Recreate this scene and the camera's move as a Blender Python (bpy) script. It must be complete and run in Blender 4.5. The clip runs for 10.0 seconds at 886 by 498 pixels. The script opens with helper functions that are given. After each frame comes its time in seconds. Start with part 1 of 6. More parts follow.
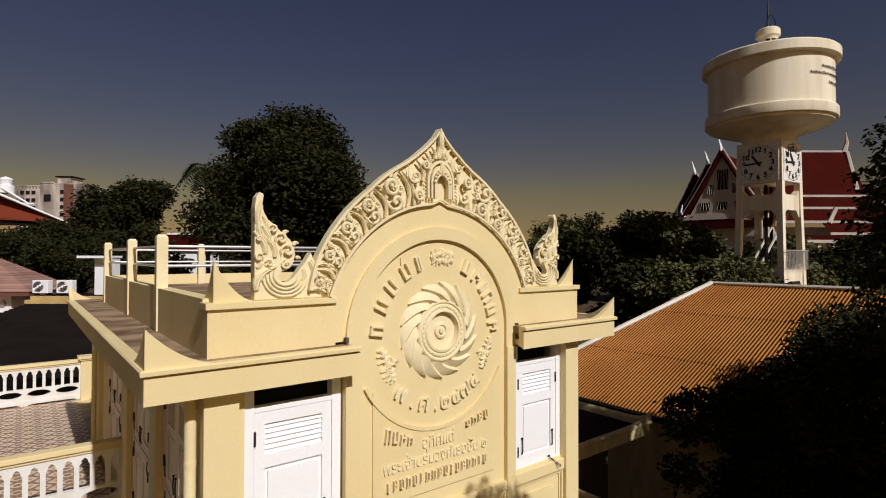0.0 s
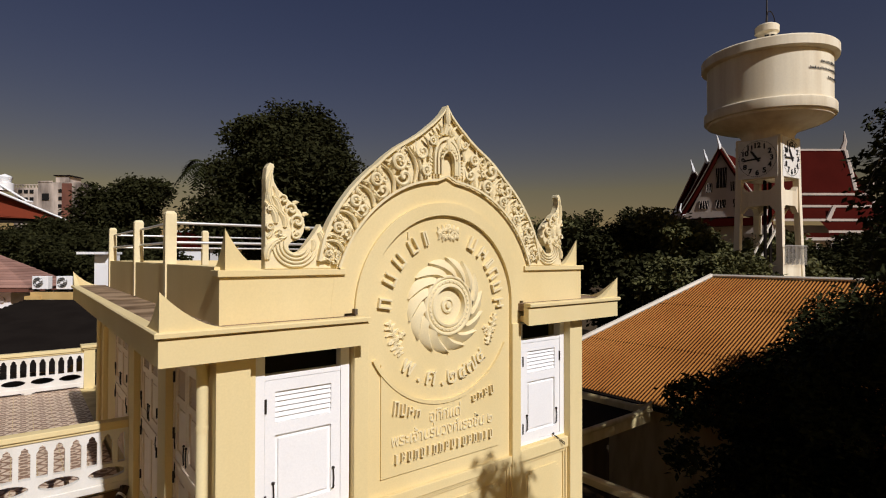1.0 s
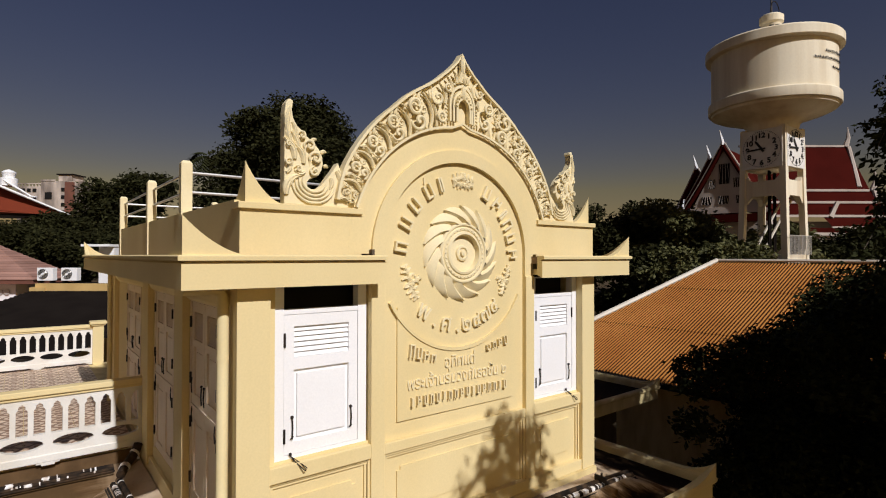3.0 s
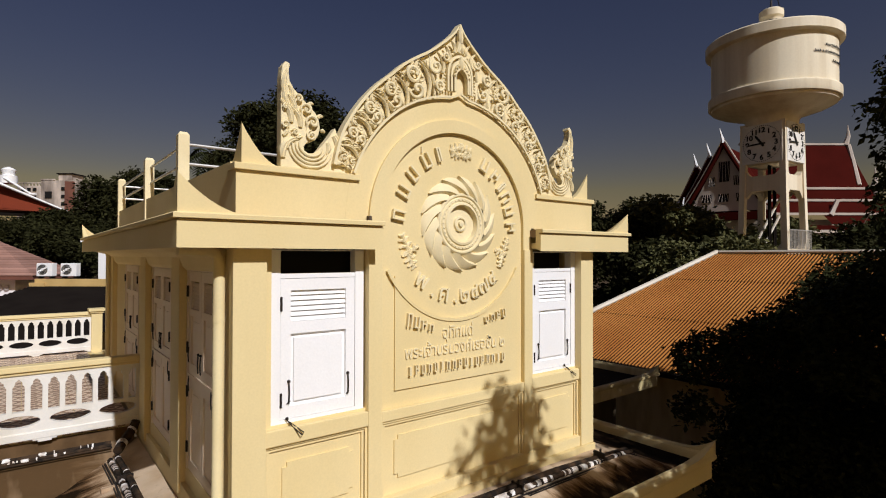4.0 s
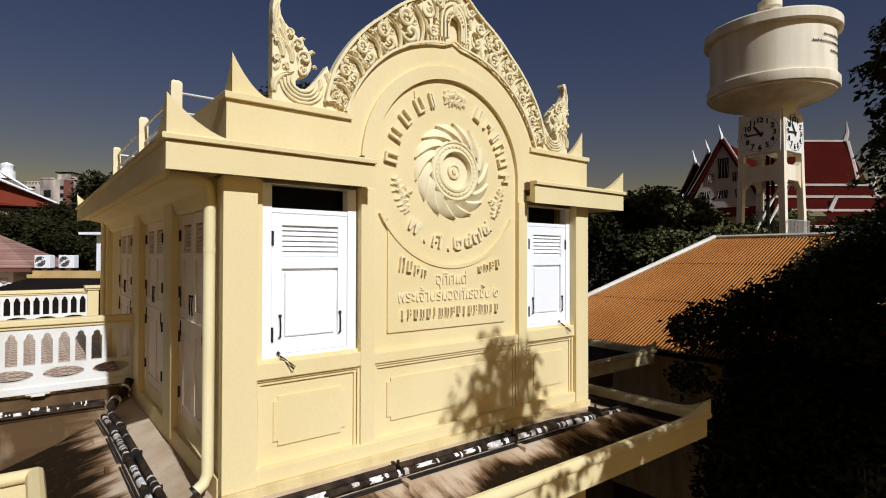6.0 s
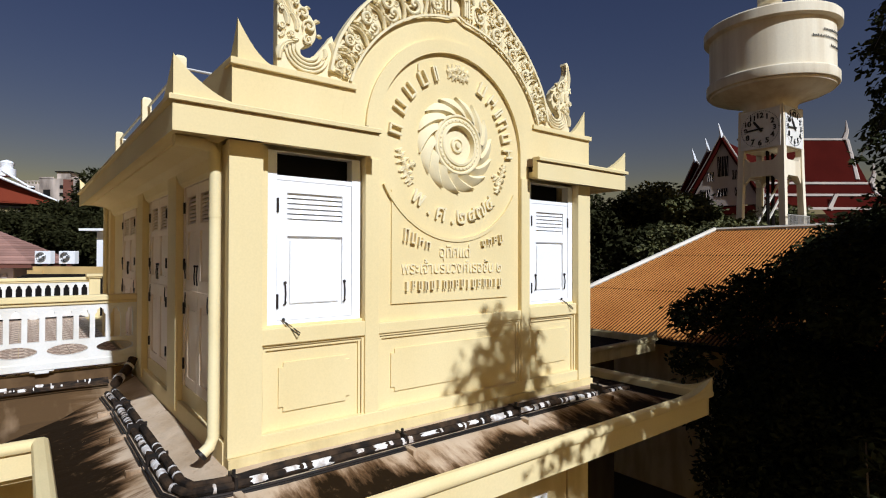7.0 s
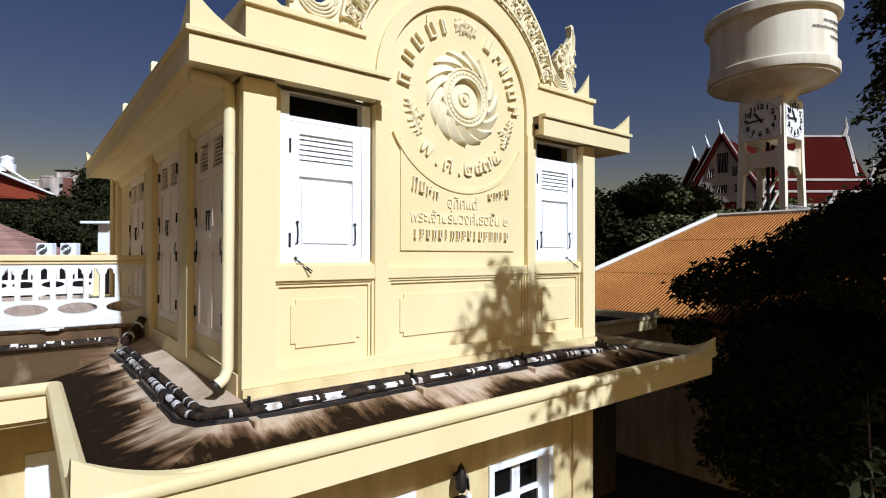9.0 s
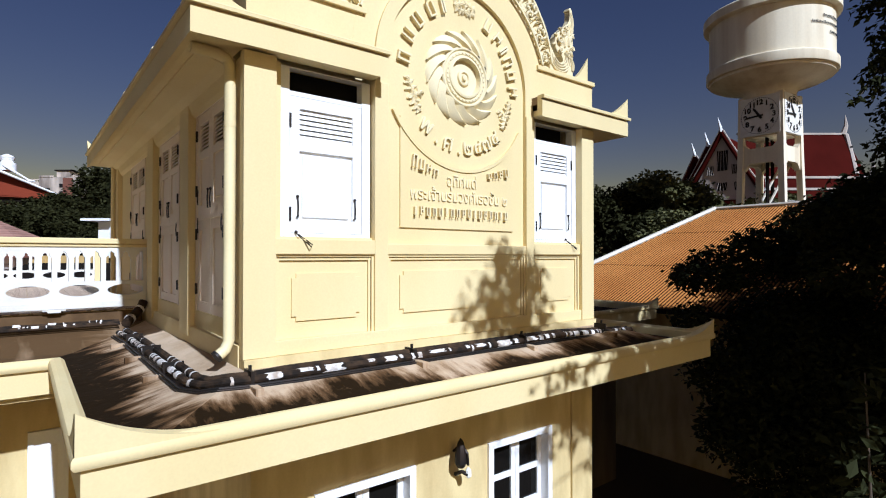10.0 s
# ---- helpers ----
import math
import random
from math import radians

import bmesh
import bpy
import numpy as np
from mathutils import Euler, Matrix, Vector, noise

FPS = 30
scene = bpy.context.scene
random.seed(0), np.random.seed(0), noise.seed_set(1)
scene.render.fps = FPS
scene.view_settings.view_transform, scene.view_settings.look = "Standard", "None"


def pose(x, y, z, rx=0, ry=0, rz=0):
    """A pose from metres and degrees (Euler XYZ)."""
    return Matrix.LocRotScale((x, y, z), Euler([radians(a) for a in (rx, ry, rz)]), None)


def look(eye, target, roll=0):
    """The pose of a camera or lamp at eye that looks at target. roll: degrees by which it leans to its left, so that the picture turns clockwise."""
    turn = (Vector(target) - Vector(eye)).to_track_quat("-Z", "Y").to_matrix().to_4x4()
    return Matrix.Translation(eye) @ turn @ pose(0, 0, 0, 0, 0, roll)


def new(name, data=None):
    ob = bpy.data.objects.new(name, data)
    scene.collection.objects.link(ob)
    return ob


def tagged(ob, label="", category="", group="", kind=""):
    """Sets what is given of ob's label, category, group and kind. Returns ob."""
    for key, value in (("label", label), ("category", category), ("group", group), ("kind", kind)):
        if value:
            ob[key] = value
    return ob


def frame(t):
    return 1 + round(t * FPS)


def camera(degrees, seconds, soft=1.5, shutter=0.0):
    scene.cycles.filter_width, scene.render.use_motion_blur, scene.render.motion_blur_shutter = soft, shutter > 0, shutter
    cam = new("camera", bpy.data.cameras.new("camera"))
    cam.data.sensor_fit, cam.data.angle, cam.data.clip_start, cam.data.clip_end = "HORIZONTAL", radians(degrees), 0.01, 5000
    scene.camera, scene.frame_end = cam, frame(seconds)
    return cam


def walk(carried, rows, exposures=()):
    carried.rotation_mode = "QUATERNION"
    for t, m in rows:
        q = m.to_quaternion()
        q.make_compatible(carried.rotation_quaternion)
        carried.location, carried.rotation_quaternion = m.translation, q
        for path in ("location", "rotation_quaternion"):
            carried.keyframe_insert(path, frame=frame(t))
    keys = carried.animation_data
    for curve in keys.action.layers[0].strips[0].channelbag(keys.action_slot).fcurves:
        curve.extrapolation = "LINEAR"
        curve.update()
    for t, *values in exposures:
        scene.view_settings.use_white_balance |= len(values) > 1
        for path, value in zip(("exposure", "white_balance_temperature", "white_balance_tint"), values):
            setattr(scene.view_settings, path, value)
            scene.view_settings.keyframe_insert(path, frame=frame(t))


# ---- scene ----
cam = camera(79.3, 10.0, soft=1.1)
PATH = [
    (0.0, (-1.079, -4.227, 7.937), (0.158, -2.656, 7.965), 0.1),
    (0.5, (-1.113, -4.238, 7.817), (0.127, -2.670, 7.844), 0.1),
    (1.0, (-1.174, -4.218, 7.688), (0.067, -2.650, 7.715), 0.1),
    (1.5, (-1.239, -4.191, 7.559), (0.002, -2.623, 7.587), 0.0),
    (2.0, (-1.282, -4.157, 7.433), (-0.042, -2.588, 7.460), 0.1),
    (2.5, (-1.292, -4.147, 7.299), (-0.055, -2.575, 7.325), 0.1),
    (4.0, (-1.254, -4.137, 6.849), (-0.018, -2.565, 6.875), 0.1),
    (4.5, (-1.227, -4.144, 6.712), (0.009, -2.572, 6.738), 0.0),
    (5.0, (-1.199, -4.152, 6.572), (0.037, -2.580, 6.598), 0.1),
    (5.5, (-1.184, -4.158, 6.441), (0.053, -2.587, 6.467), 0.1),
    (7.0, (-1.231, -4.145, 6.035), (0.008, -2.575, 6.061), 0.1),
    (7.5, (-1.258, -4.146, 5.907), (-0.019, -2.576, 5.934), 0.0),
    (8.0, (-1.283, -4.145, 5.781), (-0.044, -2.575, 5.807), 0.0),
    (8.5, (-1.311, -4.141, 5.655), (-0.072, -2.572, 5.680), 0.0),
    (9.0, (-1.337, -4.144, 5.531), (-0.097, -2.575, 5.556), 0.1),
    (9.5, (-1.350, -4.155, 5.429), (-0.110, -2.586, 5.454), 0.0),
    (10.0, (-1.352, -4.173, 5.311), (-0.112, -2.604, 5.335), 0.0),
]
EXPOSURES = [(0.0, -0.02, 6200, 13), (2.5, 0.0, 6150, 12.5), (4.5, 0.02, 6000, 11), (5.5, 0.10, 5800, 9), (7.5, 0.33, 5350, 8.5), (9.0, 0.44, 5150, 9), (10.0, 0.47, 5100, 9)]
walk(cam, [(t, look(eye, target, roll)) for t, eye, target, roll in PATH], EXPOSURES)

# sun and sky: late morning sun straight onto the front of the pavilion
SUN_EL, SUN_AZ = 40.3, -2.8      # degrees up; degrees from the front's normal towards +x
world = bpy.data.worlds.new("sky")
scene.world = world
world.use_nodes = True
wn, wl = world.node_tree.nodes, world.node_tree.links
sky = wn.new("ShaderNodeTexSky")
sky.sky_type, sky.sun_disc = "NISHITA", False
sky.sun_elevation, sky.sun_rotation = radians(SUN_EL), radians(180 - SUN_AZ)
sky.altitude, sky.air_density, sky.dust_density, sky.ozone_density = 0, 1.0, 0.5, 6.0
wn["Background"].inputs["Strength"].default_value = 0.0315
# dusty haze: where the sky is pale it turns brown, where it is clear it stays violet-blue
parts = wn.new("ShaderNodeSeparateColor")
wl.new(sky.outputs["Color"], parts.inputs["Color"])
ratio = wn.new("ShaderNodeMath")
ratio.operation = "DIVIDE"
wl.new(parts.outputs["Red"], ratio.inputs[0]), wl.new(parts.outputs["Blue"], ratio.inputs[1])
pale = wn.new("ShaderNodeMapRange")
pale.inputs["From Min"].default_value, pale.inputs["From Max"].default_value = 0.22, 0.42
wl.new(ratio.outputs[0], pale.inputs["Value"])
tint = wn.new("ShaderNodeMix")
tint.data_type = "RGBA"
tint.inputs["A"].default_value, tint.inputs["B"].default_value = (0.89, 0.645, 0.72, 1), (1.80, 0.92, 0.38, 1)
wl.new(pale.outputs["Result"], tint.inputs["Factor"])
# the bright dusty glow round the sun is deep amber
glow = wn.new("ShaderNodeMapRange")
glow.inputs["From Min"].default_value, glow.inputs["From Max"].default_value = 8.6, 12.0
wl.new(parts.outputs["Blue"], glow.inputs["Value"])
amber = wn.new("ShaderNodeMix")
amber.data_type = "RGBA"
amber.inputs["B"].default_value = (13.0, 5.6, 0.2, 1)
wl.new(glow.outputs["Result"], amber.inputs["Factor"]), wl.new(tint.outputs["Result"], amber.inputs["A"])
haze = wn.new("ShaderNodeMix")
haze.data_type, haze.blend_type = "RGBA", "MULTIPLY"
haze.inputs["Factor"].default_value = 1.0
wl.new(sky.outputs["Color"], haze.inputs["A"]), wl.new(amber.outputs["Result"], haze.inputs["B"])
wl.new(haze.outputs["Result"], wn["Background"].inputs["Color"])

sun = new("sun", bpy.data.lights.new("sun", "SUN"))
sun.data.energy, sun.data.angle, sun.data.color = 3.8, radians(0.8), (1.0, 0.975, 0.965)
sun.matrix_world = look((40 * math.sin(radians(SUN_AZ)), -40, 40 * math.tan(radians(SUN_EL))), (0, 0, 0))

# ---- materials ----
def material(name, base, rough=0.7, second=None, big=1.2, fine=40.0, bump=0.15, metal=0.0, amount=0.5, bump_scale=None, island=0.0, streak=None, coords="Object", spec=0.3):
    """A surface with stains at one scale, grain at another and fine relief."""
    m = bpy.data.materials.new(name)
    m.use_nodes = True
    n, l = m.node_tree.nodes, m.node_tree.links
    b = n["Principled BSDF"]
    tc = n.new("ShaderNodeTexCoord")
    geo = n.new("ShaderNodeNewGeometry")
    vec = geo.outputs["Position"]
    n1 = n.new("ShaderNodeTexNoise")
    n1.inputs["Scale"].default_value, n1.inputs["Detail"].default_value = big, 6
    n2 = n.new("ShaderNodeTexNoise")
    n2.inputs["Scale"].default_value, n2.inputs["Detail"].default_value = fine, 4
    l.new(vec, n1.inputs["Vector"]), l.new(vec, n2.inputs["Vector"])
    if streak:
        mp = n.new("ShaderNodeMapping")
        mp.inputs["Scale"].default_value = streak
        l.new(vec, mp.inputs["Vector"]), l.new(mp.outputs["Vector"], n1.inputs["Vector"])
    ramp = n.new("ShaderNodeMapRange")
    ramp.inputs["From Min"].default_value, ramp.inputs["From Max"].default_value = 0.4, 0.65
    ramp.inputs["To Max"].default_value = amount
    l.new(n1.outputs["Fac"], ramp.inputs["Value"])
    mix = n.new("ShaderNodeMix")
    mix.data_type = "RGBA"
    second = second or tuple(c * 0.8 for c in base)
    mix.inputs["A"].default_value, mix.inputs["B"].default_value = (*base, 1), (*second, 1)
    l.new(ramp.outputs["Result"], mix.inputs["Factor"])
    hsv = n.new("ShaderNodeHueSaturation")
    l.new(mix.outputs["Result"], hsv.inputs["Color"])
    val = n.new("ShaderNodeMapRange")
    val.inputs["To Min"].default_value, val.inputs["To Max"].default_value = 0.93, 1.07
    l.new(n2.outputs["Fac"], val.inputs["Value"])
    out = val.outputs["Result"]
    if island:
        info = n.new("ShaderNodeObjectInfo")
        add = n.new("ShaderNodeMath")
        add.operation = "ADD"
        l.new(info.outputs["Random"], add.inputs[0]), l.new(geo.outputs["Random Per Island"], add.inputs[1])
        fr = n.new("ShaderNodeMath")
        fr.operation = "FRACT"
        l.new(add.outputs[0], fr.inputs[0])
        mr = n.new("ShaderNodeMapRange")
        mr.inputs["To Min"].default_value, mr.inputs["To Max"].default_value = 1 - island, 1 + island
        l.new(fr.outputs[0], mr.inputs["Value"])
        mul = n.new("ShaderNodeMath")
        mul.operation = "MULTIPLY"
        l.new(out, mul.inputs[0]), l.new(mr.outputs["Result"], mul.inputs[1])
        out = mul.outputs[0]
    l.new(out, hsv.inputs["Value"])
    l.new(hsv.outputs["Color"], b.inputs["Base Color"])
    b.inputs["Roughness"].default_value, b.inputs["Metallic"].default_value = rough, metal
    b.inputs["Specular IOR Level"].default_value = spec
    if bump:
        bp = n.new("ShaderNodeBump")
        bp.inputs["Strength"].default_value, bp.inputs["Distance"].default_value = bump, 0.01
        n3 = n.new("ShaderNodeTexNoise")
        n3.inputs["Scale"].default_value, n3.inputs["Detail"].default_value = bump_scale or fine * 0.6, 3
        l.new(vec, n3.inputs["Vector"])
        l.new(n3.outputs["Fac"], bp.inputs["Height"]), l.new(bp.outputs["Normal"], b.inputs["Normal"])
    return m


CREAM = material("cream_plaster", (0.79, 0.645, 0.335), 0.75, (0.71, 0.55, 0.245), 0.9, 60, 0.04, amount=0.45, streak=(1.4, 1.4, 0.5))
CREAM_OLD = material("weathered_cream_plaster", (0.74, 0.595, 0.29), 0.8, (0.45, 0.32, 0.13), 1.6, 50, 0.08, amount=0.6, streak=(2.2, 2.2, 0.6))
RELIEF = material("cream_relief", (0.82, 0.705, 0.43), 0.7, (0.69, 0.555, 0.29), 3.0, 60, 0.05, amount=0.4)
WHITE = material("white_paint", (0.90, 0.89, 0.87), 0.5, (0.84, 0.81, 0.77), 1.5, 60, 0.08, amount=0.35)
RAILWHITE = material("white_balustrade_paint", (0.80, 0.77, 0.70), 0.6, (0.62, 0.56, 0.44), 2.5, 50, 0.15, amount=0.5)
DOORPAINT = material("grey_white_door_paint", (0.90, 0.76, 0.58), 0.55, (0.80, 0.63, 0.45), 2.0, 60, 0.1, amount=0.4)
IRON = material("black_iron", (0.02, 0.018, 0.016), 0.5, (0.05, 0.03, 0.02), 8, 80, 0.1, metal=0.4)
# near-black colour painted as the darkness inside openings
DARK = material("unlit_interior_black", (0.008, 0.007, 0.006), 0.9, None, 2, 20, 0)
CONCRETE = material("stained_roof_concrete", (0.56, 0.43, 0.29), 0.9, (0.40, 0.28, 0.16), 2.2, 45, 0.3, amount=0.8, spec=0.08)
ROOFTOP = material("stained_brown_roof_top", (0.36, 0.25, 0.15), 0.9, (0.10, 0.06, 0.03), 1.1, 25, 0.3, amount=0.9, streak=(1.6, 2.2, 1.0), spec=0.1)
# streaky wall of the cream wing, its shade painted in as dark brown
WINGWALL = material("shade_darkened_wing_wall", (0.13, 0.095, 0.055), 0.9, (0.07, 0.05, 0.03), 1.2, 30, 0.2, amount=0.8, streak=(2.0, 2.0, 0.5), spec=0.1)
GRIME = material("mouldy_brown_concrete", (0.15, 0.09, 0.042), 0.9, (0.035, 0.02, 0.009), 2.0, 30, 0.3, amount=0.8, spec=0.1)
REDBRIGHT = material("orange_red_temple_tiles", (0.19, 0.032, 0.010), 0.7, (0.14, 0.022, 0.007), 0.3, 8, 0.1)


def stain_ledge(m):
    """Black water stains that reach up from the gutter towards the wall in ragged streaks."""
    n, l = m.node_tree.nodes, m.node_tree.links
    b = n["Principled BSDF"]
    clean = b.inputs["Base Color"].links[0].from_socket
    geo = n.new("ShaderNodeNewGeometry")
    sep = n.new("ShaderNodeSeparateXYZ")
    l.new(geo.outputs["Position"], sep.inputs[0])

    def op(kind, a, c, clamp=False):
        q = n.new("ShaderNodeMath")
        q.operation, q.use_clamp = kind, clamp
        for i, v in enumerate((a, c)):
            if isinstance(v, (int, float)):
                q.inputs[i].default_value = v
            else:
                l.new(v, q.inputs[i])
        return q.outputs[0]

    x, y = sep.outputs[0], sep.outputs[1]
    left, front = op("MULTIPLY", x, -1.0), op("MULTIPLY", y, -1.0)
    right = op("SUBTRACT", x, 4.45)
    d = op("MAXIMUM", op("MAXIMUM", left, front), right)
    is_side = op("GREATER_THAN", left, front)
    along = op("ADD", op("MULTIPLY", is_side, y), op("MULTIPLY", op("SUBTRACT", 1.0, is_side), x))
    comb = n.new("ShaderNodeCombineXYZ")
    l.new(op("MULTIPLY", along, 5.0), comb.inputs[0]), l.new(op("MULTIPLY", d, 1.1), comb.inputs[1])
    streak = n.new("ShaderNodeTexNoise")
    streak.inputs["Scale"].default_value, streak.inputs["Detail"].default_value, streak.inputs["Roughness"].default_value = 1.0, 7, 0.68
    l.new(comb.outputs[0], streak.inputs["Vector"])
    broad = n.new("ShaderNodeTexNoise")
    broad.inputs["Scale"].default_value, broad.inputs["Detail"].default_value = 1.3, 3
    l.new(geo.outputs["Position"], broad.inputs["Vector"])
    edge = op("ADD", op("MULTIPLY", op("SUBTRACT", streak.outputs["Fac"], 0.5), 0.95), op("MULTIPLY", op("SUBTRACT", broad.outputs["Fac"], 0.5), 0.95))
    level = op("SUBTRACT", op("ADD", d, edge), op("MULTIPLY", is_side, 0.08))

    def rise(value, lo, hi, top=1.0):
        q = n.new("ShaderNodeMapRange")
        q.inputs["From Min"].default_value, q.inputs["From Max"].default_value, q.inputs["To Max"].default_value = lo, hi, top
        l.new(value, q.inputs["Value"])
        return q.outputs["Result"]

    def blend(under_, colour, factor):
        q = n.new("ShaderNodeMix")
        q.data_type = "RGBA"
        q.inputs["B"].default_value = (*colour, 1)
        l.new(factor, q.inputs["Factor"]), l.new(under_, q.inputs["A"])
        return q.outputs["Result"]

    tone = blend(clean, (0.23, 0.115, 0.04), rise(level, 0.34, 0.56, 0.9))
    tone = blend(tone, (0.015, 0.0078, 0.0022), rise(level, 0.42, 0.64))
    # worn and dried patches within the black
    worn = n.new("ShaderNodeTexNoise")
    worn.inputs["Scale"].default_value, worn.inputs["Detail"].default_value, worn.inputs["Roughness"].default_value = 9.0, 8, 0.75
    l.new(geo.outputs["Position"], worn.inputs["Vector"])
    tone = blend(tone, (0.20, 0.12, 0.055), rise(worn.outputs["Fac"], 0.58, 0.74, 0.6))
    # the strip below the balustrade: black with a few pale runs of water
    foot = op("GREATER_THAN", left, op("SUBTRACT", 4.03, y))
    tone = blend(tone, (0.12, 0.07, 0.03), op("MULTIPLY", foot, 0.8))
    lines = n.new("ShaderNodeTexNoise")
    lines.inputs["Scale"].default_value, lines.inputs["Detail"].default_value = 1.0, 4
    comb2 = n.new("ShaderNodeCombineXYZ")
    l.new(op("MULTIPLY", x, 3.2), comb2.inputs[0]), l.new(op("MULTIPLY", y, 0.7), comb2.inputs[1])
    l.new(comb2.outputs[0], lines.inputs["Vector"])
    tone = blend(tone, (0.27, 0.18, 0.10), op("MULTIPLY", foot, rise(lines.outputs["Fac"], 0.53, 0.68, 0.85)))
    l.new(tone, b.inputs["Base Color"])


stain_ledge(CONCRETE)


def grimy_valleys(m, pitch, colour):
    """Darkens the valleys of a corrugated sheet: shade between the ribs, painted into the colour."""
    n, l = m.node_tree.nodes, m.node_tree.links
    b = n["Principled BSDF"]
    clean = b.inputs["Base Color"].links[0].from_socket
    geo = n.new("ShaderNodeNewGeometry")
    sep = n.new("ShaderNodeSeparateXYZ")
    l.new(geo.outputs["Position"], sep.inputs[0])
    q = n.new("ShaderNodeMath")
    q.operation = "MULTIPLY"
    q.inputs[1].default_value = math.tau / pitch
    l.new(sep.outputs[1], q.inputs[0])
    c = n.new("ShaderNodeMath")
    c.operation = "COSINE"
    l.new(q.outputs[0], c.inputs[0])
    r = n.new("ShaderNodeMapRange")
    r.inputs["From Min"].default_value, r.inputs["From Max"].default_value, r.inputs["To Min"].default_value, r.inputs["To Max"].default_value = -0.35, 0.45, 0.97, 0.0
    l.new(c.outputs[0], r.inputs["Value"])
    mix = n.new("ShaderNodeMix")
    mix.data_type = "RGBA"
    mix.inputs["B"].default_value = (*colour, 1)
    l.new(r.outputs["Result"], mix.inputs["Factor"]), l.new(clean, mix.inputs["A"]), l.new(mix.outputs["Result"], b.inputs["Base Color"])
PVC = material("black_rubber_pipe_wrap", (0.016, 0.012, 0.009), 0.8, (0.075, 0.045, 0.024), 9, 50, 0.9, spec=0.12, amount=0.8)
PVCW = material("grey_white_pipe", (0.84, 0.81, 0.77), 0.5, (0.30, 0.21, 0.13), 14, 60, 0.3, amount=0.85)
CREAMPIPE = material("cream_painted_pipe", (0.80, 0.68, 0.38), 0.5, (0.68, 0.55, 0.27), 2, 50, 0.06, amount=0.4)
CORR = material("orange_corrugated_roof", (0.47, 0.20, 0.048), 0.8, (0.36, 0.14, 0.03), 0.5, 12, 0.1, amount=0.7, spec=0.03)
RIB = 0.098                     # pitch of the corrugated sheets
# near-black valley stripes stand in for the shadow lines of the ribs
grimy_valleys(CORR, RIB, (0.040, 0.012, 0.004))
RIDGE = material("white_ridge_cap", (0.75, 0.68, 0.55), 0.6, (0.5, 0.42, 0.3), 1.0, 20, 0.1)
TANK = material("cream_concrete_tank", (0.82, 0.73, 0.54), 0.8, (0.55, 0.43, 0.26), 0.9, 10, 0.08, amount=0.5, streak=(1.6, 1.6, 0.1), spec=0.1)
REDROOF = material("red_temple_tiles", (0.046, 0.005, 0.003), 0.8, (0.032, 0.0035, 0.002), 0.3, 8, 0.1, island=0.15, spec=0.02)
PINKROOF = material("faded_pink_shingles", (0.34, 0.19, 0.145), 0.9, (0.20, 0.105, 0.075), 0.6, 20, 0.15, island=0.2)
FARWALL = material("derelict_wall", (0.60, 0.50, 0.41), 0.9, (0.07, 0.05, 0.04), 0.35, 2, 0.1, amount=0.95, streak=(0.5, 0.5, 0.14))
FARWHITE = material("greyed_white_plaster", (0.50, 0.42, 0.35), 0.8, (0.34, 0.28, 0.22), 0.4, 6, 0)
FARRED = material("rusty_wall", (0.20, 0.08, 0.05), 0.9, (0.1, 0.04, 0.03), 0.2, 2, 0)
OCHRE = material("ochre_wall", (0.62, 0.42, 0.16), 0.8, (0.45, 0.29, 0.1), 0.8, 20, 0.1)
DARKROOF = material("dark_metal_roof", (0.014, 0.011, 0.009), 0.85, (0.008, 0.006, 0.005), 0.8, 15, 0.1, spec=0.03)
LEAF = material("dark_green_leaves", (0.028, 0.030, 0.010), 0.7, (0.018, 0.019, 0.006), 0.6, 6, 0, island=0.4, spec=0.05)
LEAFY = material("yellow_green_leaves", (0.09, 0.088, 0.030), 0.6, (0.06, 0.056, 0.018), 0.6, 6, 0, island=0.4, spec=0.15)
LEAFD = material("deep_green_leaves", (0.026, 0.026, 0.009), 0.7, (0.016, 0.016, 0.005), 0.4, 6, 0, island=0.45, spec=0.05)
BARK = material("bark", (0.12, 0.09, 0.06), 0.9, (0.06, 0.045, 0.03), 3, 25, 0.5)
SOIL = material("brown_earth", (0.075, 0.047, 0.02), 0.95, (0.045, 0.028, 0.012), 0.2, 3, 0.3)
BLACKPAINT = material("black_lettering", (0.02, 0.018, 0.015), 0.6, None, 3, 30, 0)
TILE = material("patterned_terrace_tiles", (0.72, 0.57, 0.42), 0.5, (0.60, 0.45, 0.31), 2, 30, 0.05, island=0.08)
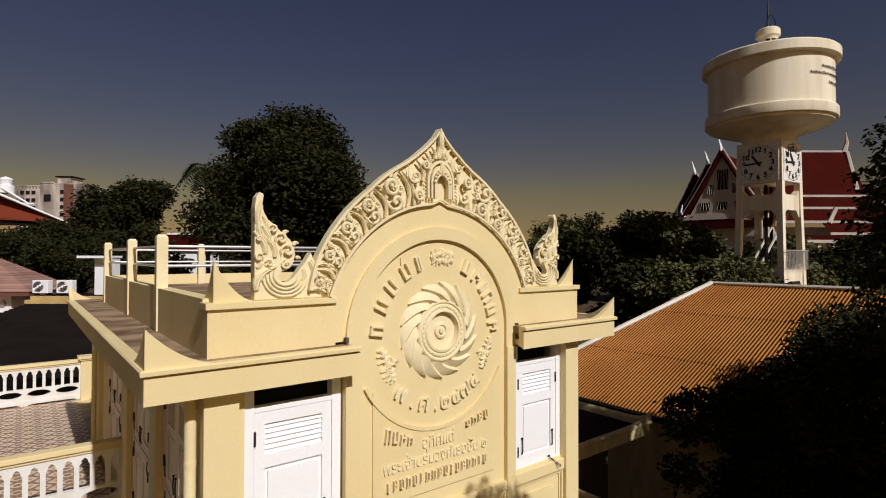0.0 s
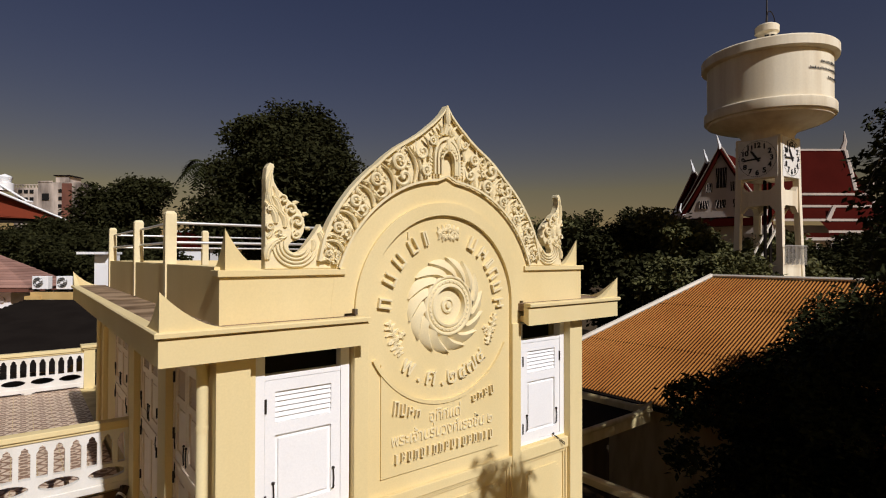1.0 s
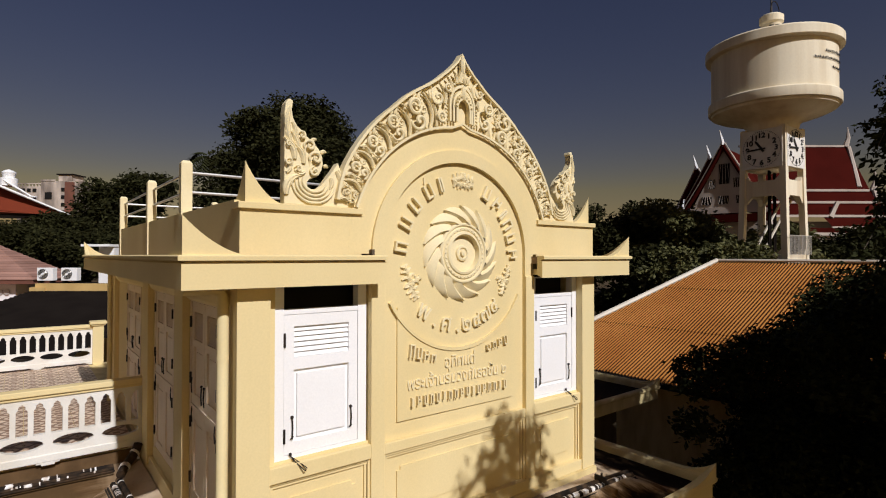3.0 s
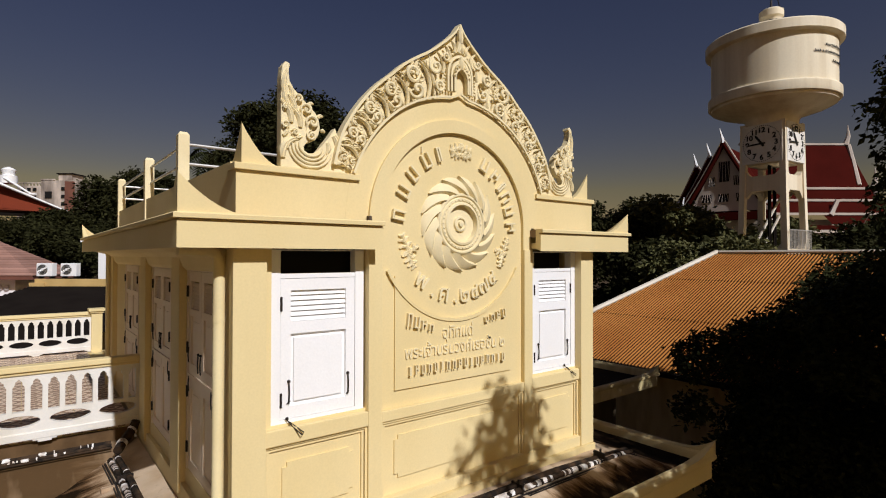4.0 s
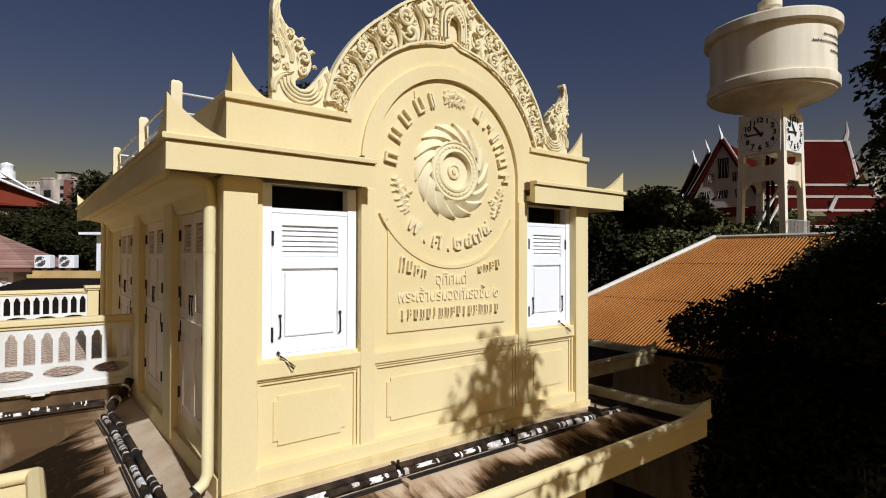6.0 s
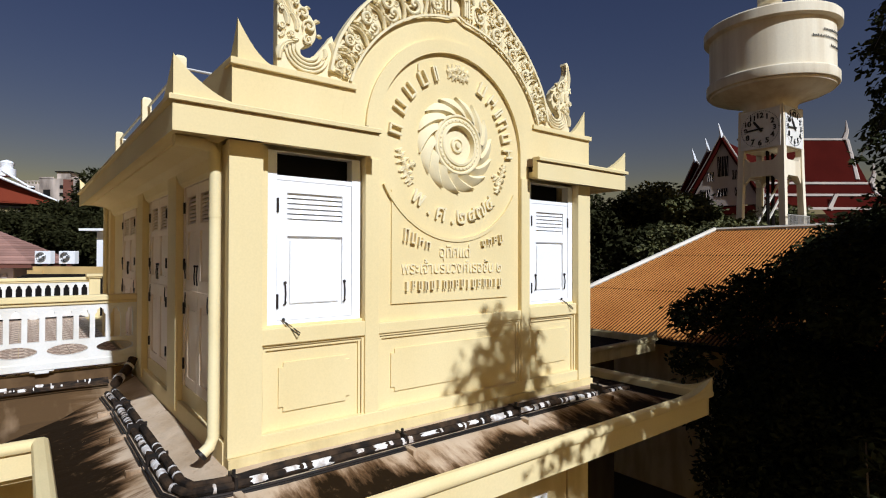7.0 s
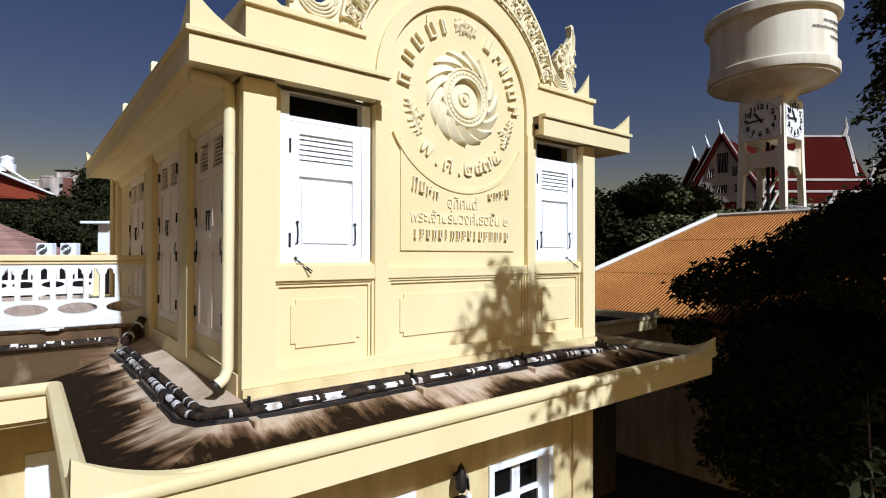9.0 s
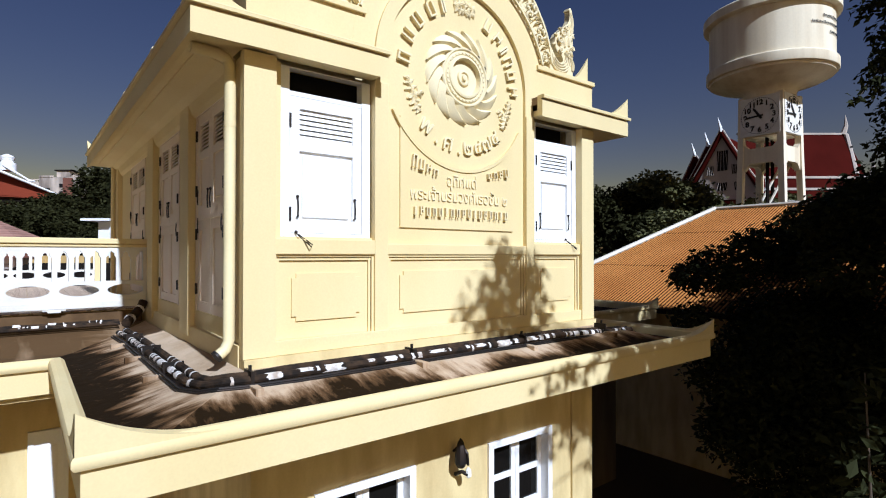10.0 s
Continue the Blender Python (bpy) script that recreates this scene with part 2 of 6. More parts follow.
for _m in (TILE,):
    # a printed flower in a ring and a corner diamond on every tile
    n, l = _m.node_tree.nodes, _m.node_tree.links
    b = n["Principled BSDF"]
    plain = b.inputs["Base Color"].links[0].from_socket
    tc = n.new("ShaderNodeTexCoord")
    ln = n.new("ShaderNodeVectorMath")
    ln.operation = "LENGTH"
    wv = n.new("ShaderNodeVectorMath")
    wv.operation = "ABSOLUTE"
    l.new(tc.outputs["Object"], ln.inputs[0]), l.new(tc.outputs["Object"], wv.inputs[0])
    rings = n.new("ShaderNodeMath")
    rings.operation = "SINE"
    sc = n.new("ShaderNodeMath")
    sc.operation = "MULTIPLY"
    sc.inputs[1].default_value = 62.0
    l.new(ln.outputs["Value"], sc.inputs[0]), l.new(sc.outputs[0], rings.inputs[0])
    sp = n.new("ShaderNodeSeparateXYZ")
    l.new(wv.outputs[0], sp.inputs[0])
    prod = n.new("ShaderNodeMath")
    prod.operation = "MULTIPLY"
    l.new(sp.outputs[0], prod.inputs[0]), l.new(sp.outputs[1], prod.inputs[1])
    big_ = n.new("ShaderNodeMath")
    big_.operation = "MULTIPLY"
    big_.inputs[1].default_value = 420.0
    l.new(prod.outputs[0], big_.inputs[0])
    sn = n.new("ShaderNodeMath")
    sn.operation = "SINE"
    l.new(big_.outputs[0], sn.inputs[0])
    ad = n.new("ShaderNodeMath")
    ad.operation = "ADD"
    l.new(rings.outputs[0], ad.inputs[0]), l.new(sn.outputs[0], ad.inputs[1])
    gt = n.new("ShaderNodeMapRange")
    gt.inputs["From Min"].default_value, gt.inputs["From Max"].default_value, gt.inputs["To Max"].default_value = 0.2, 0.6, 0.92
    l.new(ad.outputs[0], gt.inputs["Value"])
    mx = n.new("ShaderNodeMix")
    mx.data_type = "RGBA"
    mx.inputs["B"].default_value = (0.26, 0.15, 0.09, 1)
    l.new(gt.outputs["Result"], mx.inputs["Factor"]), l.new(plain, mx.inputs["A"]), l.new(mx.outputs["Result"], b.inputs["Base Color"])
GREYPIPE = material("galvanised_rail", (0.62, 0.60, 0.56), 0.35, (0.45, 0.42, 0.38), 4, 40, 0.05, metal=0.5)
GLASS = bpy.data.materials.new("window_glass")
GLASS.use_nodes = True
GLASS.node_tree.nodes["Principled BSDF"].inputs["Base Color"].default_value = (0.008, 0.007, 0.006, 1)
GLASS.node_tree.nodes["Principled BSDF"].inputs["Specular IOR Level"].default_value = 0.15
GLASS.node_tree.nodes["Principled BSDF"].inputs["Roughness"].default_value = 0.06

# ---- kit ----
def part(name, bm, mat, parent=None, label="", smooth=False):
    """Links a bmesh as one mesh object, under a thing or a part."""
    me = bpy.data.meshes.new(name)
    bmesh.ops.recalc_face_normals(bm, faces=bm.faces)
    bm.to_mesh(me)
    bm.free()
    me.materials.append(mat)
    if smooth:
        me.shade_smooth()
        me.set_sharp_from_angle(angle=radians(32))
    ob = new(name, me)
    ob.parent = parent
    if label:
        tagged(ob, label)
    return ob


def thing(name, place, label, category, group="", kind=""):
    ob = new(name)
    ob.empty_display_size = 0.1
    ob.location = place
    bpy.context.view_layer.update()
    return tagged(ob, label, category, group, kind)


def wpart(name, bm, mat, parent, label="", smooth=False):
    """A part given in world coordinates."""
    ob = part(name, bm, mat, None, label, smooth)
    root = parent
    off = Vector((0, 0, 0))
    while root:
        off += root.location
        root = root.parent
    ob.data.transform(Matrix.Translation(-off))
    ob.parent = parent
    return ob


def box(bm, x0, y0, z0, x1, y1, z1, bevel=0.0):
    geom = bmesh.ops.create_cube(bm, size=1, matrix=Matrix.Translation(((x0 + x1) / 2, (y0 + y1) / 2, (z0 + z1) / 2)) @ Matrix.Diagonal((abs(x1 - x0), abs(y1 - y0), abs(z1 - z0), 1)))
    if bevel:
        edges = list({e for v in geom["verts"] for e in v.link_edges})
        bmesh.ops.bevel(bm, geom=edges, offset=bevel, segments=2, affect="EDGES", profile=0.6)
    return bm


def boxes(*rows, bevel=0.0):
    bm = bmesh.new()
    for r in rows:
        box(bm, *r, bevel=bevel)
    return bm


def prism(bm, pts, a, b, axis="y", m=None):
    """A flat outline pushed from a to b along an axis: (x, z) for y, (y, z) for x, (x, y) for z."""
    def at(p, d):
        v = {"y": (p[0], d, p[1]), "x": (d, p[0], p[1]), "z": (p[0], p[1], d)}[axis]
        return m @ Vector(v) if m else v
    lo, hi = [bm.verts.new(at(p, a)) for p in pts], [bm.verts.new(at(p, b)) for p in pts]
    n = len(pts)
    bm.faces.new(lo), bm.faces.new(hi[::-1])
    for i in range(n):
        bm.faces.new((lo[i], hi[i], hi[(i + 1) % n], lo[(i + 1) % n]))
    return bm


def band(bm, inner, outer, y0, y1):
    """A band between two open lines of (x, z), from y0 (front) to y1."""
    rows = [[bm.verts.new((p[0], y, p[1])) for p in line] for line, y in ((inner, y0), (outer, y0), (outer, y1), (inner, y1))]
    n = len(inner)
    for k in range(4):
        a, b = rows[k], rows[(k + 1) % 4]
        for i in range(n - 1):
            bm.faces.new((a[i], a[i + 1], b[i + 1], b[i]))
    bm.faces.new([r[0] for r in rows]), bm.faces.new([r[-1] for r in rows][::-1])
    return bm


def ring(bm, x0, x1, z0, z1, w, y0, y1, wt=None, wb=None):
    """One closed frame: jambs w wide, head wt, foot wb."""
    wt, wb = wt or w, wb or w
    outer = [(x0, z0), (x1, z0), (x1, z1), (x0, z1)]
    inner = [(x0 + w, z0 + wb), (x1 - w, z0 + wb), (x1 - w, z1 - wt), (x0 + w, z1 - wt)]
    rows = [[bm.verts.new((p[0], y, p[1])) for p in line] for line, y in ((inner, y0), (outer, y0), (outer, y1), (inner, y1))]
    for k in range(4):
        a, b = rows[k], rows[(k + 1) % 4]
        for i in range(4):
            bm.faces.new((a[i], a[(i + 1) % 4], b[(i + 1) % 4], b[i]))
    return bm


def sweep(bm, line, profile, closed=False):
    """Pushes a profile (outwards, up) along a level line of (x, y, z); outwards is to the right of the way."""
    n = len(line)
    rings = []
    for i, p in enumerate(line):
        p = Vector(p)
        a = Vector(line[i - 1]) if i or closed else None
        c = Vector(line[(i + 1) % n]) if i < n - 1 or closed else None
        d1 = (p - a).normalized() if a is not None else None
        d2 = (c - p).normalized() if c is not None else None
        d1, d2 = d1 or d2, d2 or d1
        n1, n2 = Vector((d1.y, -d1.x, 0)).normalized(), Vector((d2.y, -d2.x, 0)).normalized()
        o = (n1 + n2).normalized()
        o /= max(0.3, o.dot(n1))
        rings.append([bm.verts.new(p + o * u + Vector((0, 0, w))) for u, w in profile])
    k = len(profile)
    for i in range(n if closed else n - 1):
        a, b = rings[i], rings[(i + 1) % n]
        for j in range(k):
            bm.faces.new((a[j], b[j], b[(j + 1) % k], a[(j + 1) % k]))
    if not closed:
        bm.faces.new(rings[0]), bm.faces.new(rings[-1][::-1])
    return bm


def tube(bm, pts, radii, sides=8, flat=1.0):
    """A round bar along points; flat squeezes it along y."""
    pts = [Vector(p) for p in pts]
    if not hasattr(radii, "__len__"):
        radii = [radii] * len(pts)
    rings, last = [], None
    for i, p in enumerate(pts):
        d = (pts[min(i + 1, len(pts) - 1)] - pts[max(i - 1, 0)]).normalized()
        ref = last if last is not None else (Vector((0, 1, 0)) if abs(d.y) < 0.9 else Vector((1, 0, 0)))
        s = (ref - d * ref.dot(d)).normalized()
        last = s
        t = d.cross(s)
        ring = []
        for k in range(sides):
            a = math.tau * k / sides
            v = s * math.cos(a) * radii[i] + t * math.sin(a) * radii[i]
            v.y *= flat
            ring.append(bm.verts.new(p + v))
        rings.append(ring)
    for a, b in zip(rings, rings[1:]):
        for k in range(sides):
            bm.faces.new((a[k], a[(k + 1) % sides], b[(k + 1) % sides], b[k]))
    bm.faces.new(rings[0][::-1]), bm.faces.new(rings[-1])
    return bm


def lathe(bm, profile, sides=32, m=Matrix()):
    """Turns (radius, height) rows round the z axis."""
    rings = [[bm.verts.new(m @ Vector((r * math.cos(math.tau * k / sides), r * math.sin(math.tau * k / sides), z))) for k in range(sides)] for r, z in profile]
    for a, b in zip(rings, rings[1:]):
        for k in range(sides):
            bm.faces.new((a[k], a[(k + 1) % sides], b[(k + 1) % sides], b[k]))
    bm.faces.new(rings[0][::-1]), bm.faces.new(rings[-1])
    return bm


def quad_mesh(name, verts, faces, mat, parent=None, label=""):
    me = bpy.data.meshes.new(name)
    me.from_pydata(verts, [], faces)
    me.materials.append(mat)
    ob = new(name, me)
    ob.parent = parent
    return tagged(ob, label) if label else ob

# ---- the rooftop pavilion ----
CX, CZ = 2.285, 7.17            # centre of the arch and the wheel
pavilion = thing("rooftop_pavilion", (0, 0, 4.5), "cream plastered rooftop pavilion with ornate arched gable on flat roof", "pavilion")
PX1, PY1, WT = 4.45, 7.0, 6.92  # right side, back, wall top


def mirror_x(x):
    return 2 * CX - x


# walls: recessed field, pilasters, plinth and lintels of the front
for a, b, z0, z1 in ((0.03, 0.33, 4.5, WT), (0.33, 1.2, 4.5, 5.47), (1.2, 3.36, 4.5, WT), (3.36, 4.22, 4.5, 5.47), (4.22, PX1 - 0.03, 4.5, WT)):
    wpart("front_wall", boxes((a, 0.12, z0, b, 0.32, z1)), CREAM, pavilion)
for a, b in ((0.0, 0.262), (1.2, 1.345), (3.225, 3.36), (4.21, PX1)):
    wpart("pilaster", boxes((a, 0.03 if a < 0.5 or a > 4 else 0.06, 4.5, b, 0.125, WT), bevel=0.006), CREAM, pavilion)
wpart("plinth", boxes((0.262, 0.045, 4.5, 4.21, 0.119, 4.62), bevel=0.006), CREAM, pavilion)
for a, b in ((0.262, 1.2), (3.36, 4.21)):
    wpart("window_apron", boxes((a, 0.06, 5.32, b, 0.119, 5.45), bevel=0.008), CREAM, pavilion)
wpart("tablet_apron", boxes((1.345, 0.068, 5.32, 3.225, 0.119, 5.42), bevel=0.008), CREAM, pavilion)
# mouldings round the recessed panels and the thin raised line with notched corners in each
for a, b in ((0.262, 1.2), (1.345, 3.225), (3.36, 4.21)):
    m = bmesh.new()
    for k, (d, y) in enumerate(((0.0, 0.085), (0.028, 0.10))):
        box(m, a, y, 5.32 - d - 0.022, b, 0.119, 5.32 - d)
        box(m, b - d - 0.022, y, 4.62, b - d, 0.119, 5.32 - d - 0.022)
        box(m, a + d, y, 4.62, a + d + 0.022, 0.119, 5.32 - d - 0.022)
    wpart("panel_moulding", m, CREAM, pavilion)
    i0, i1, j0, j1, q = a + 0.16, b - 0.13, 4.76, 5.16, 0.04
    m = bmesh.new()
    pts = [(i0 + q, j0), (i1 - q, j0), (i1 - q, j0 + q), (i1, j0 + q), (i1, j1 - q), (i1 - q, j1 - q), (i1 - q, j1), (i0 + q, j1), (i0 + q, j1 - q), (i0, j1 - q), (i0, j0 + q), (i0 + q, j0 + q)]
    prism(m, pts, 0.105, 0.121)
    wpart("raised_panel", m, CREAM, pavilion)

# side and back walls
DOORS = ((0.60, 1.60), (2.33, 3.40), (4.44, 5.68))
spans = [(0.1, 0.60), (1.60, 2.33), (3.40, 4.44), (5.68, PY1)]
for a, b in spans:
    wpart("side_wall", boxes((0.04, a, 4.5, 0.24, b, WT)), CREAM, pavilion)
for a, b in DOORS:
    for z0, z1 in ((4.5, 4.76), (6.74, WT)):
        wpart("side_wall", boxes((0.04, a, z0, 0.24, b, z1)), CREAM, pavilion)
wpart("side_wall", boxes((PX1 - 0.24, 0.32, 4.5, PX1 - 0.03, PY1, WT)), CREAM, pavilion)
wpart("back_wall", boxes((0.24, PY1 - 0.2, 4.5, PX1 - 0.24, PY1, WT)), CREAM, pavilion)
for y in (1.66, 3.52, PY1 - 0.36):
    wpart("pilaster", boxes((-0.03, y, 4.5, 0.041, y + 0.36, WT), bevel=0.006), CREAM, pavilion)
wpart("base_course", boxes((-0.008, 0.128, 4.4, 0.039, PY1, 4.60), bevel=0.004), CREAM, pavilion)
wpart("floor_slab", boxes((0.0, 0.0, 4.38, PX1, PY1, 4.498)), CREAM_OLD, pavilion)
wpart("ceiling_slab", boxes((0.0, 0.31, WT + 0.002, PX1, PY1, 7.1)), CREAM, pavilion)

# cornice: front left, front right and down both sides
PROFILE = [(0.0, 0.0), (0.0, 0.190), (-0.022, 0.194), (-0.022, 0.206), (0.028, 0.210), (0.030, 0.24), (0.018, 0.25), (-0.075, 0.25), (-0.075, 0.03), (-0.05, 0.02)]
YF, XL, XR, ZC = -0.10, -0.42, 5.03, 6.905
c = bmesh.new()
sweep(c, [(XL, PY1 + 0.42, ZC), (XL, YF, ZC), (1.255, YF, ZC)][::-1], [(-u, w) for u, w in PROFILE])
wpart("cornice", c, CREAM, pavilion)
c = bmesh.new()
sweep(c, [(3.315, YF, ZC), (XR, YF, ZC), (XR, PY1 + 0.42, ZC)], [(u, w) for u, w in PROFILE])
wpart("cornice", c, CREAM, pavilion)
wpart("soffit", boxes((XL + 0.05, YF + 0.05, 6.935, 0.0, PY1 + 0.4, 7.0), (PX1, YF + 0.05, 6.935, XR - 0.05, PY1 + 0.4, 7.0), (0.0, YF + 0.06, 6.935, 1.2, 0.119, 7.0), (3.36, YF + 0.06, 6.935, PX1, 0.119, 7.0)), CREAM, pavilion)
wpart("cornice_top", boxes((XL + 0.06, YF + 0.06, 7.06, 0.06, PY1 + 0.4, 7.145), (PX1 + 0.1, YF + 0.06, 7.06, XR - 0.06, PY1 + 0.4, 7.145), (0.06, YF + 0.06, 7.062, 1.24, 0.12, 7.147), (3.33, YF + 0.06, 7.062, PX1 + 0.1, 0.12, 7.147)), ROOFTOP, pavilion)
# cove under the side eave
c = bmesh.new()
prism(c, [(0.0, 6.74), (0.041, 6.70), (0.041, 6.94), (XL + 0.14, 6.94), (XL + 0.14, 6.915), (-0.1, 6.88), (-0.03, 6.83)], 0.33, PY1, "y")
wpart("eave_cove", c, CREAM, pavilion)


def horn(x, y, z, sx, sy, length, height, t=0.07):
    """An upturned corner tip: two fins that thin out and curve up to one sharp point."""
    bm = bmesh.new()
    steps = [i / 12 for i in range(13)]
    for turned in (False, True):
        rows_ = []
        for s in steps:
            u, w, th = length * (1 - s), height * s ** 1.9, t * (1 - s ** 3) + 0.003
            if turned:
                q = [(x, y + sy * u), (x + sx * th, y + sy * u)]
            else:
                q = [(x + sx * u, y), (x + sx * u, y + sy * th)]
            rows_.append([bm.verts.new((*q[0], z)), bm.verts.new((*q[0], z + w)), bm.verts.new((*q[1], z + w)), bm.verts.new((*q[1], z))])
        for r0, r1 in zip(rows_, rows_[1:]):
            for k in range(4):
                bm.faces.new((r0[k], r0[(k + 1) % 4], r1[(k + 1) % 4], r1[k]))
        bm.faces.new(rows_[-1])
    return bm


for x, y, sx, sy, l, h in ((XL, YF, 1, 1, 0.5, 0.29), (XR, YF, -1, 1, 0.45, 0.26), (XL, PY1 + 0.42, 1, -1, 0.4, 0.25), (XR, PY1 + 0.42, -1, -1, 0.4, 0.25)):
    wpart("corner_horn", horn(x, y, 7.15, sx, sy, l, h), CREAM, pavilion)

# parapet
QL, QR, QF, QB = 0.04, mirror_x(0.04), 0.11, 6.6
for row in ((QL, QF + 0.14, 7.14, QL + 0.14, QB, 7.6), (QR - 0.14, QF + 0.14, 7.14, QR, QB, 7.6), (QL, QB, 7.14, QR, QB + 0.14, 7.6)):
    wpart("parapet", boxes(row), CREAM, pavilion)
for a, b in ((QL, 1.12), (mirror_x(1.12), QR)):
    wpart("front_parapet", boxes((a, QF, 7.14, b, QF + 0.14, 7.52)), CREAM, pavilion)
    wpart("parapet_cap", boxes((a - (0.02 if a < 1 else 0), QF - 0.032, 7.522, b + (0.02 if b > 4 else 0), QF + 0.16, 7.575), bevel=0.006), CREAM, pavilion)
for x, sx in ((QL + 0.045, 1), (QR - 0.06, -1)):
    wpart("corner_horn", horn(x, QF + 0.02, 7.575, sx, 1, 0.33, 0.33, 0.06), CREAM, pavilion)
wpart("roof_deck", boxes((QL + 0.14, QF + 0.14, 7.3, QR - 0.14, QB, 7.42)), ROOFTOP, pavilion)

# roof rail: square posts with chamfered tops that run down the outside of the parapet, and two pipes
rail = thing("roof_railing", (QL, 1.5, 7.6), "white posts with two grey pipe rails round the pavilion roof", "railing")
RZ = 8.165
def rail_post(x, y, z0):
    h = 0.055
    bm_ = bmesh.new()
    rows_ = [[bm_.verts.new((x + a_ * k, y + b_ * k, z)) for a_, b_ in ((-1, -1), (1, -1), (1, 1), (-1, 1))] for z, k in ((z0, h), (RZ - 0.03, h), (RZ, h * 0.62))]
    for r0, r1 in zip(rows_, rows_[1:]):
        for k in range(4):
            bm_.faces.new((r0[k], r0[(k + 1) % 4], r1[(k + 1) % 4], r1[k]))
    bm_.faces.new(rows_[-1]), bm_.faces.new(rows_[0])
    wpart("post", bm_, RELIEF, rail)
POSTS_Y = (2.06, 4.0, 6.55)
for y in POSTS_Y:
    rail_post(QL + 0.04, y, 7.15)
    rail_post(QR - 0.04, y, 7.15)
rail_post(1.58, POSTS_Y[-1], 7.42), rail_post(3.0, POSTS_Y[-1], 7.42)
for z in (7.83, 8.04):
    for a_, b_ in (((QL + 0.06, POSTS_Y[0], z), (QL + 0.06, POSTS_Y[-1], z)), ((QR - 0.06, POSTS_Y[0], z), (QR - 0.06, POSTS_Y[-1], z)), ((QL + 0.06, POSTS_Y[0], z), (QR - 0.06, POSTS_Y[0], z)), ((QL + 0.06, POSTS_Y[-1], z), (QR - 0.06, POSTS_Y[-1], z))):
        bm = bmesh.new()
        tube(bm, [a_, b_], 0.016)
        wpart("pipe_rail", bm, GREYPIPE, rail, smooth=True)

# arch: field with the writing, ring band, moulding and relief crown
def outline(phi):
    """Radius of the crown's outer edge, by the angle from upright."""
    a = abs(phi)
    table = ((0, 2.07), (2, 1.97), (5, 1.885), (10, 1.785), (14, 1.735), (18, 1.705), (24, 1.665), (31, 1.615), (40, 1.59), (50, 1.565), (60, 1.545), (70, 1.50), (80, 1.47))
    for (a0, r0), (a1, r1) in zip(table, table[1:]):
        if a <= a1:
            return r0 + (r1 - r0) * (a - a0) / (a1 - a0)
    return 1.47


def at_polar(phi, r):
    return CX + r * math.sin(radians(phi)), CZ + r * math.cos(radians(phi))


field = bmesh.new()
pts = [(1.30, WT), *[at_polar(a, 0.985) for a in range(-90, 91, 5)], (3.27, WT)]
prism(field, pts, 0.12, 0.30)
wpart("gable_field", field, CREAM, pavilion)
PH = [-71.5 + 143 * i / 60 for i in range(61)]
r = bmesh.new()
left_in = [(1.345, WT)] + [at_polar(a, 0.94) for a in range(-90, 91, 3)] + [(3.225, WT)]
left_out = [(1.215, WT)] + [at_polar(a, 1.07) for a in range(-90, 91, 3)] + [(3.355, WT)]
band(r, left_in, left_out, 0.078, 0.28)
wpart("arch_ring", r, CREAM, pavilion)
r = bmesh.new()
band(r, [at_polar(a, 1.05) for a in range(-90, 91, 3)], [at_polar(a, 1.30 + (0.05 * (1 - abs(a) / 6) if abs(a) < 6 else 0)) for a in range(-90, 91, 3)], 0.1085, 0.27)
wpart("arch_band", r, CREAM, pavilion, smooth=False)
inner = [at_polar(a, 1.285 + (0.045 * (1 - abs(a) / 5) if abs(a) < 5 else 0)) for a in PH]
r = bmesh.new()
band(r, inner, [at_polar(a, outline(a) - 0.02) for a in PH], 0.125, 0.17)
wpart("gable_crown", r, RELIEF, pavilion)
for k in (1.29,):
    r = bmesh.new()
    band(r, [at_polar(a, k + (0.045 * (1 - abs(a) / 5) if abs(a) < 5 else 0)) for a in PH], [at_polar(a, k + 0.022 + (0.045 * (1 - abs(a) / 5) if abs(a) < 5 else 0)) for a in PH], 0.062, 0.079)
    wpart("crown_fillet", r, RELIEF, pavilion)


def scroll(cx, cz, size, start, turn, y=0.07, lift=0.035, tail=1.0, spin=1.15):
    """A carved scroll: a round eye, a thick band that winds out of it and a tail that thins to a point."""
    bm = bmesh.new()
    pts, rad = [], []
    n = 18
    for i in range(n + 1):
        s = i / n
        a = start + turn * math.tau * spin * (s - 1)
        rr = size * (0.30 + 0.62 * s)
        pts.append((cx + rr * math.cos(a), y - lift * (1 - 0.7 * s), cz + rr * math.sin(a)))
        rad.append(size * (0.15 + 0.10 * math.sin(math.pi * s)))
    end = Vector(pts[-1])
    d = Vector((-math.sin(start) * turn, 0, math.cos(start) * turn))
    o = Vector((math.cos(start), 0, math.sin(start)))
    for i in range(1, 7):
        s = i / 6
        q = end + d * size * 1.1 * tail * s + o * size * 0.45 * tail * s * s
        pts.append((q.x, y + 0.008 * s, q.z)), rad.append(size * (0.17 * (1 - s) + 0.02))
    tube(bm, pts, rad, 7, 1.0)
    bmesh.ops.create_icosphere(bm, subdivisions=1, radius=size * 0.27, matrix=Matrix.Translation((cx, y - lift * 0.6, cz)))
    return bm


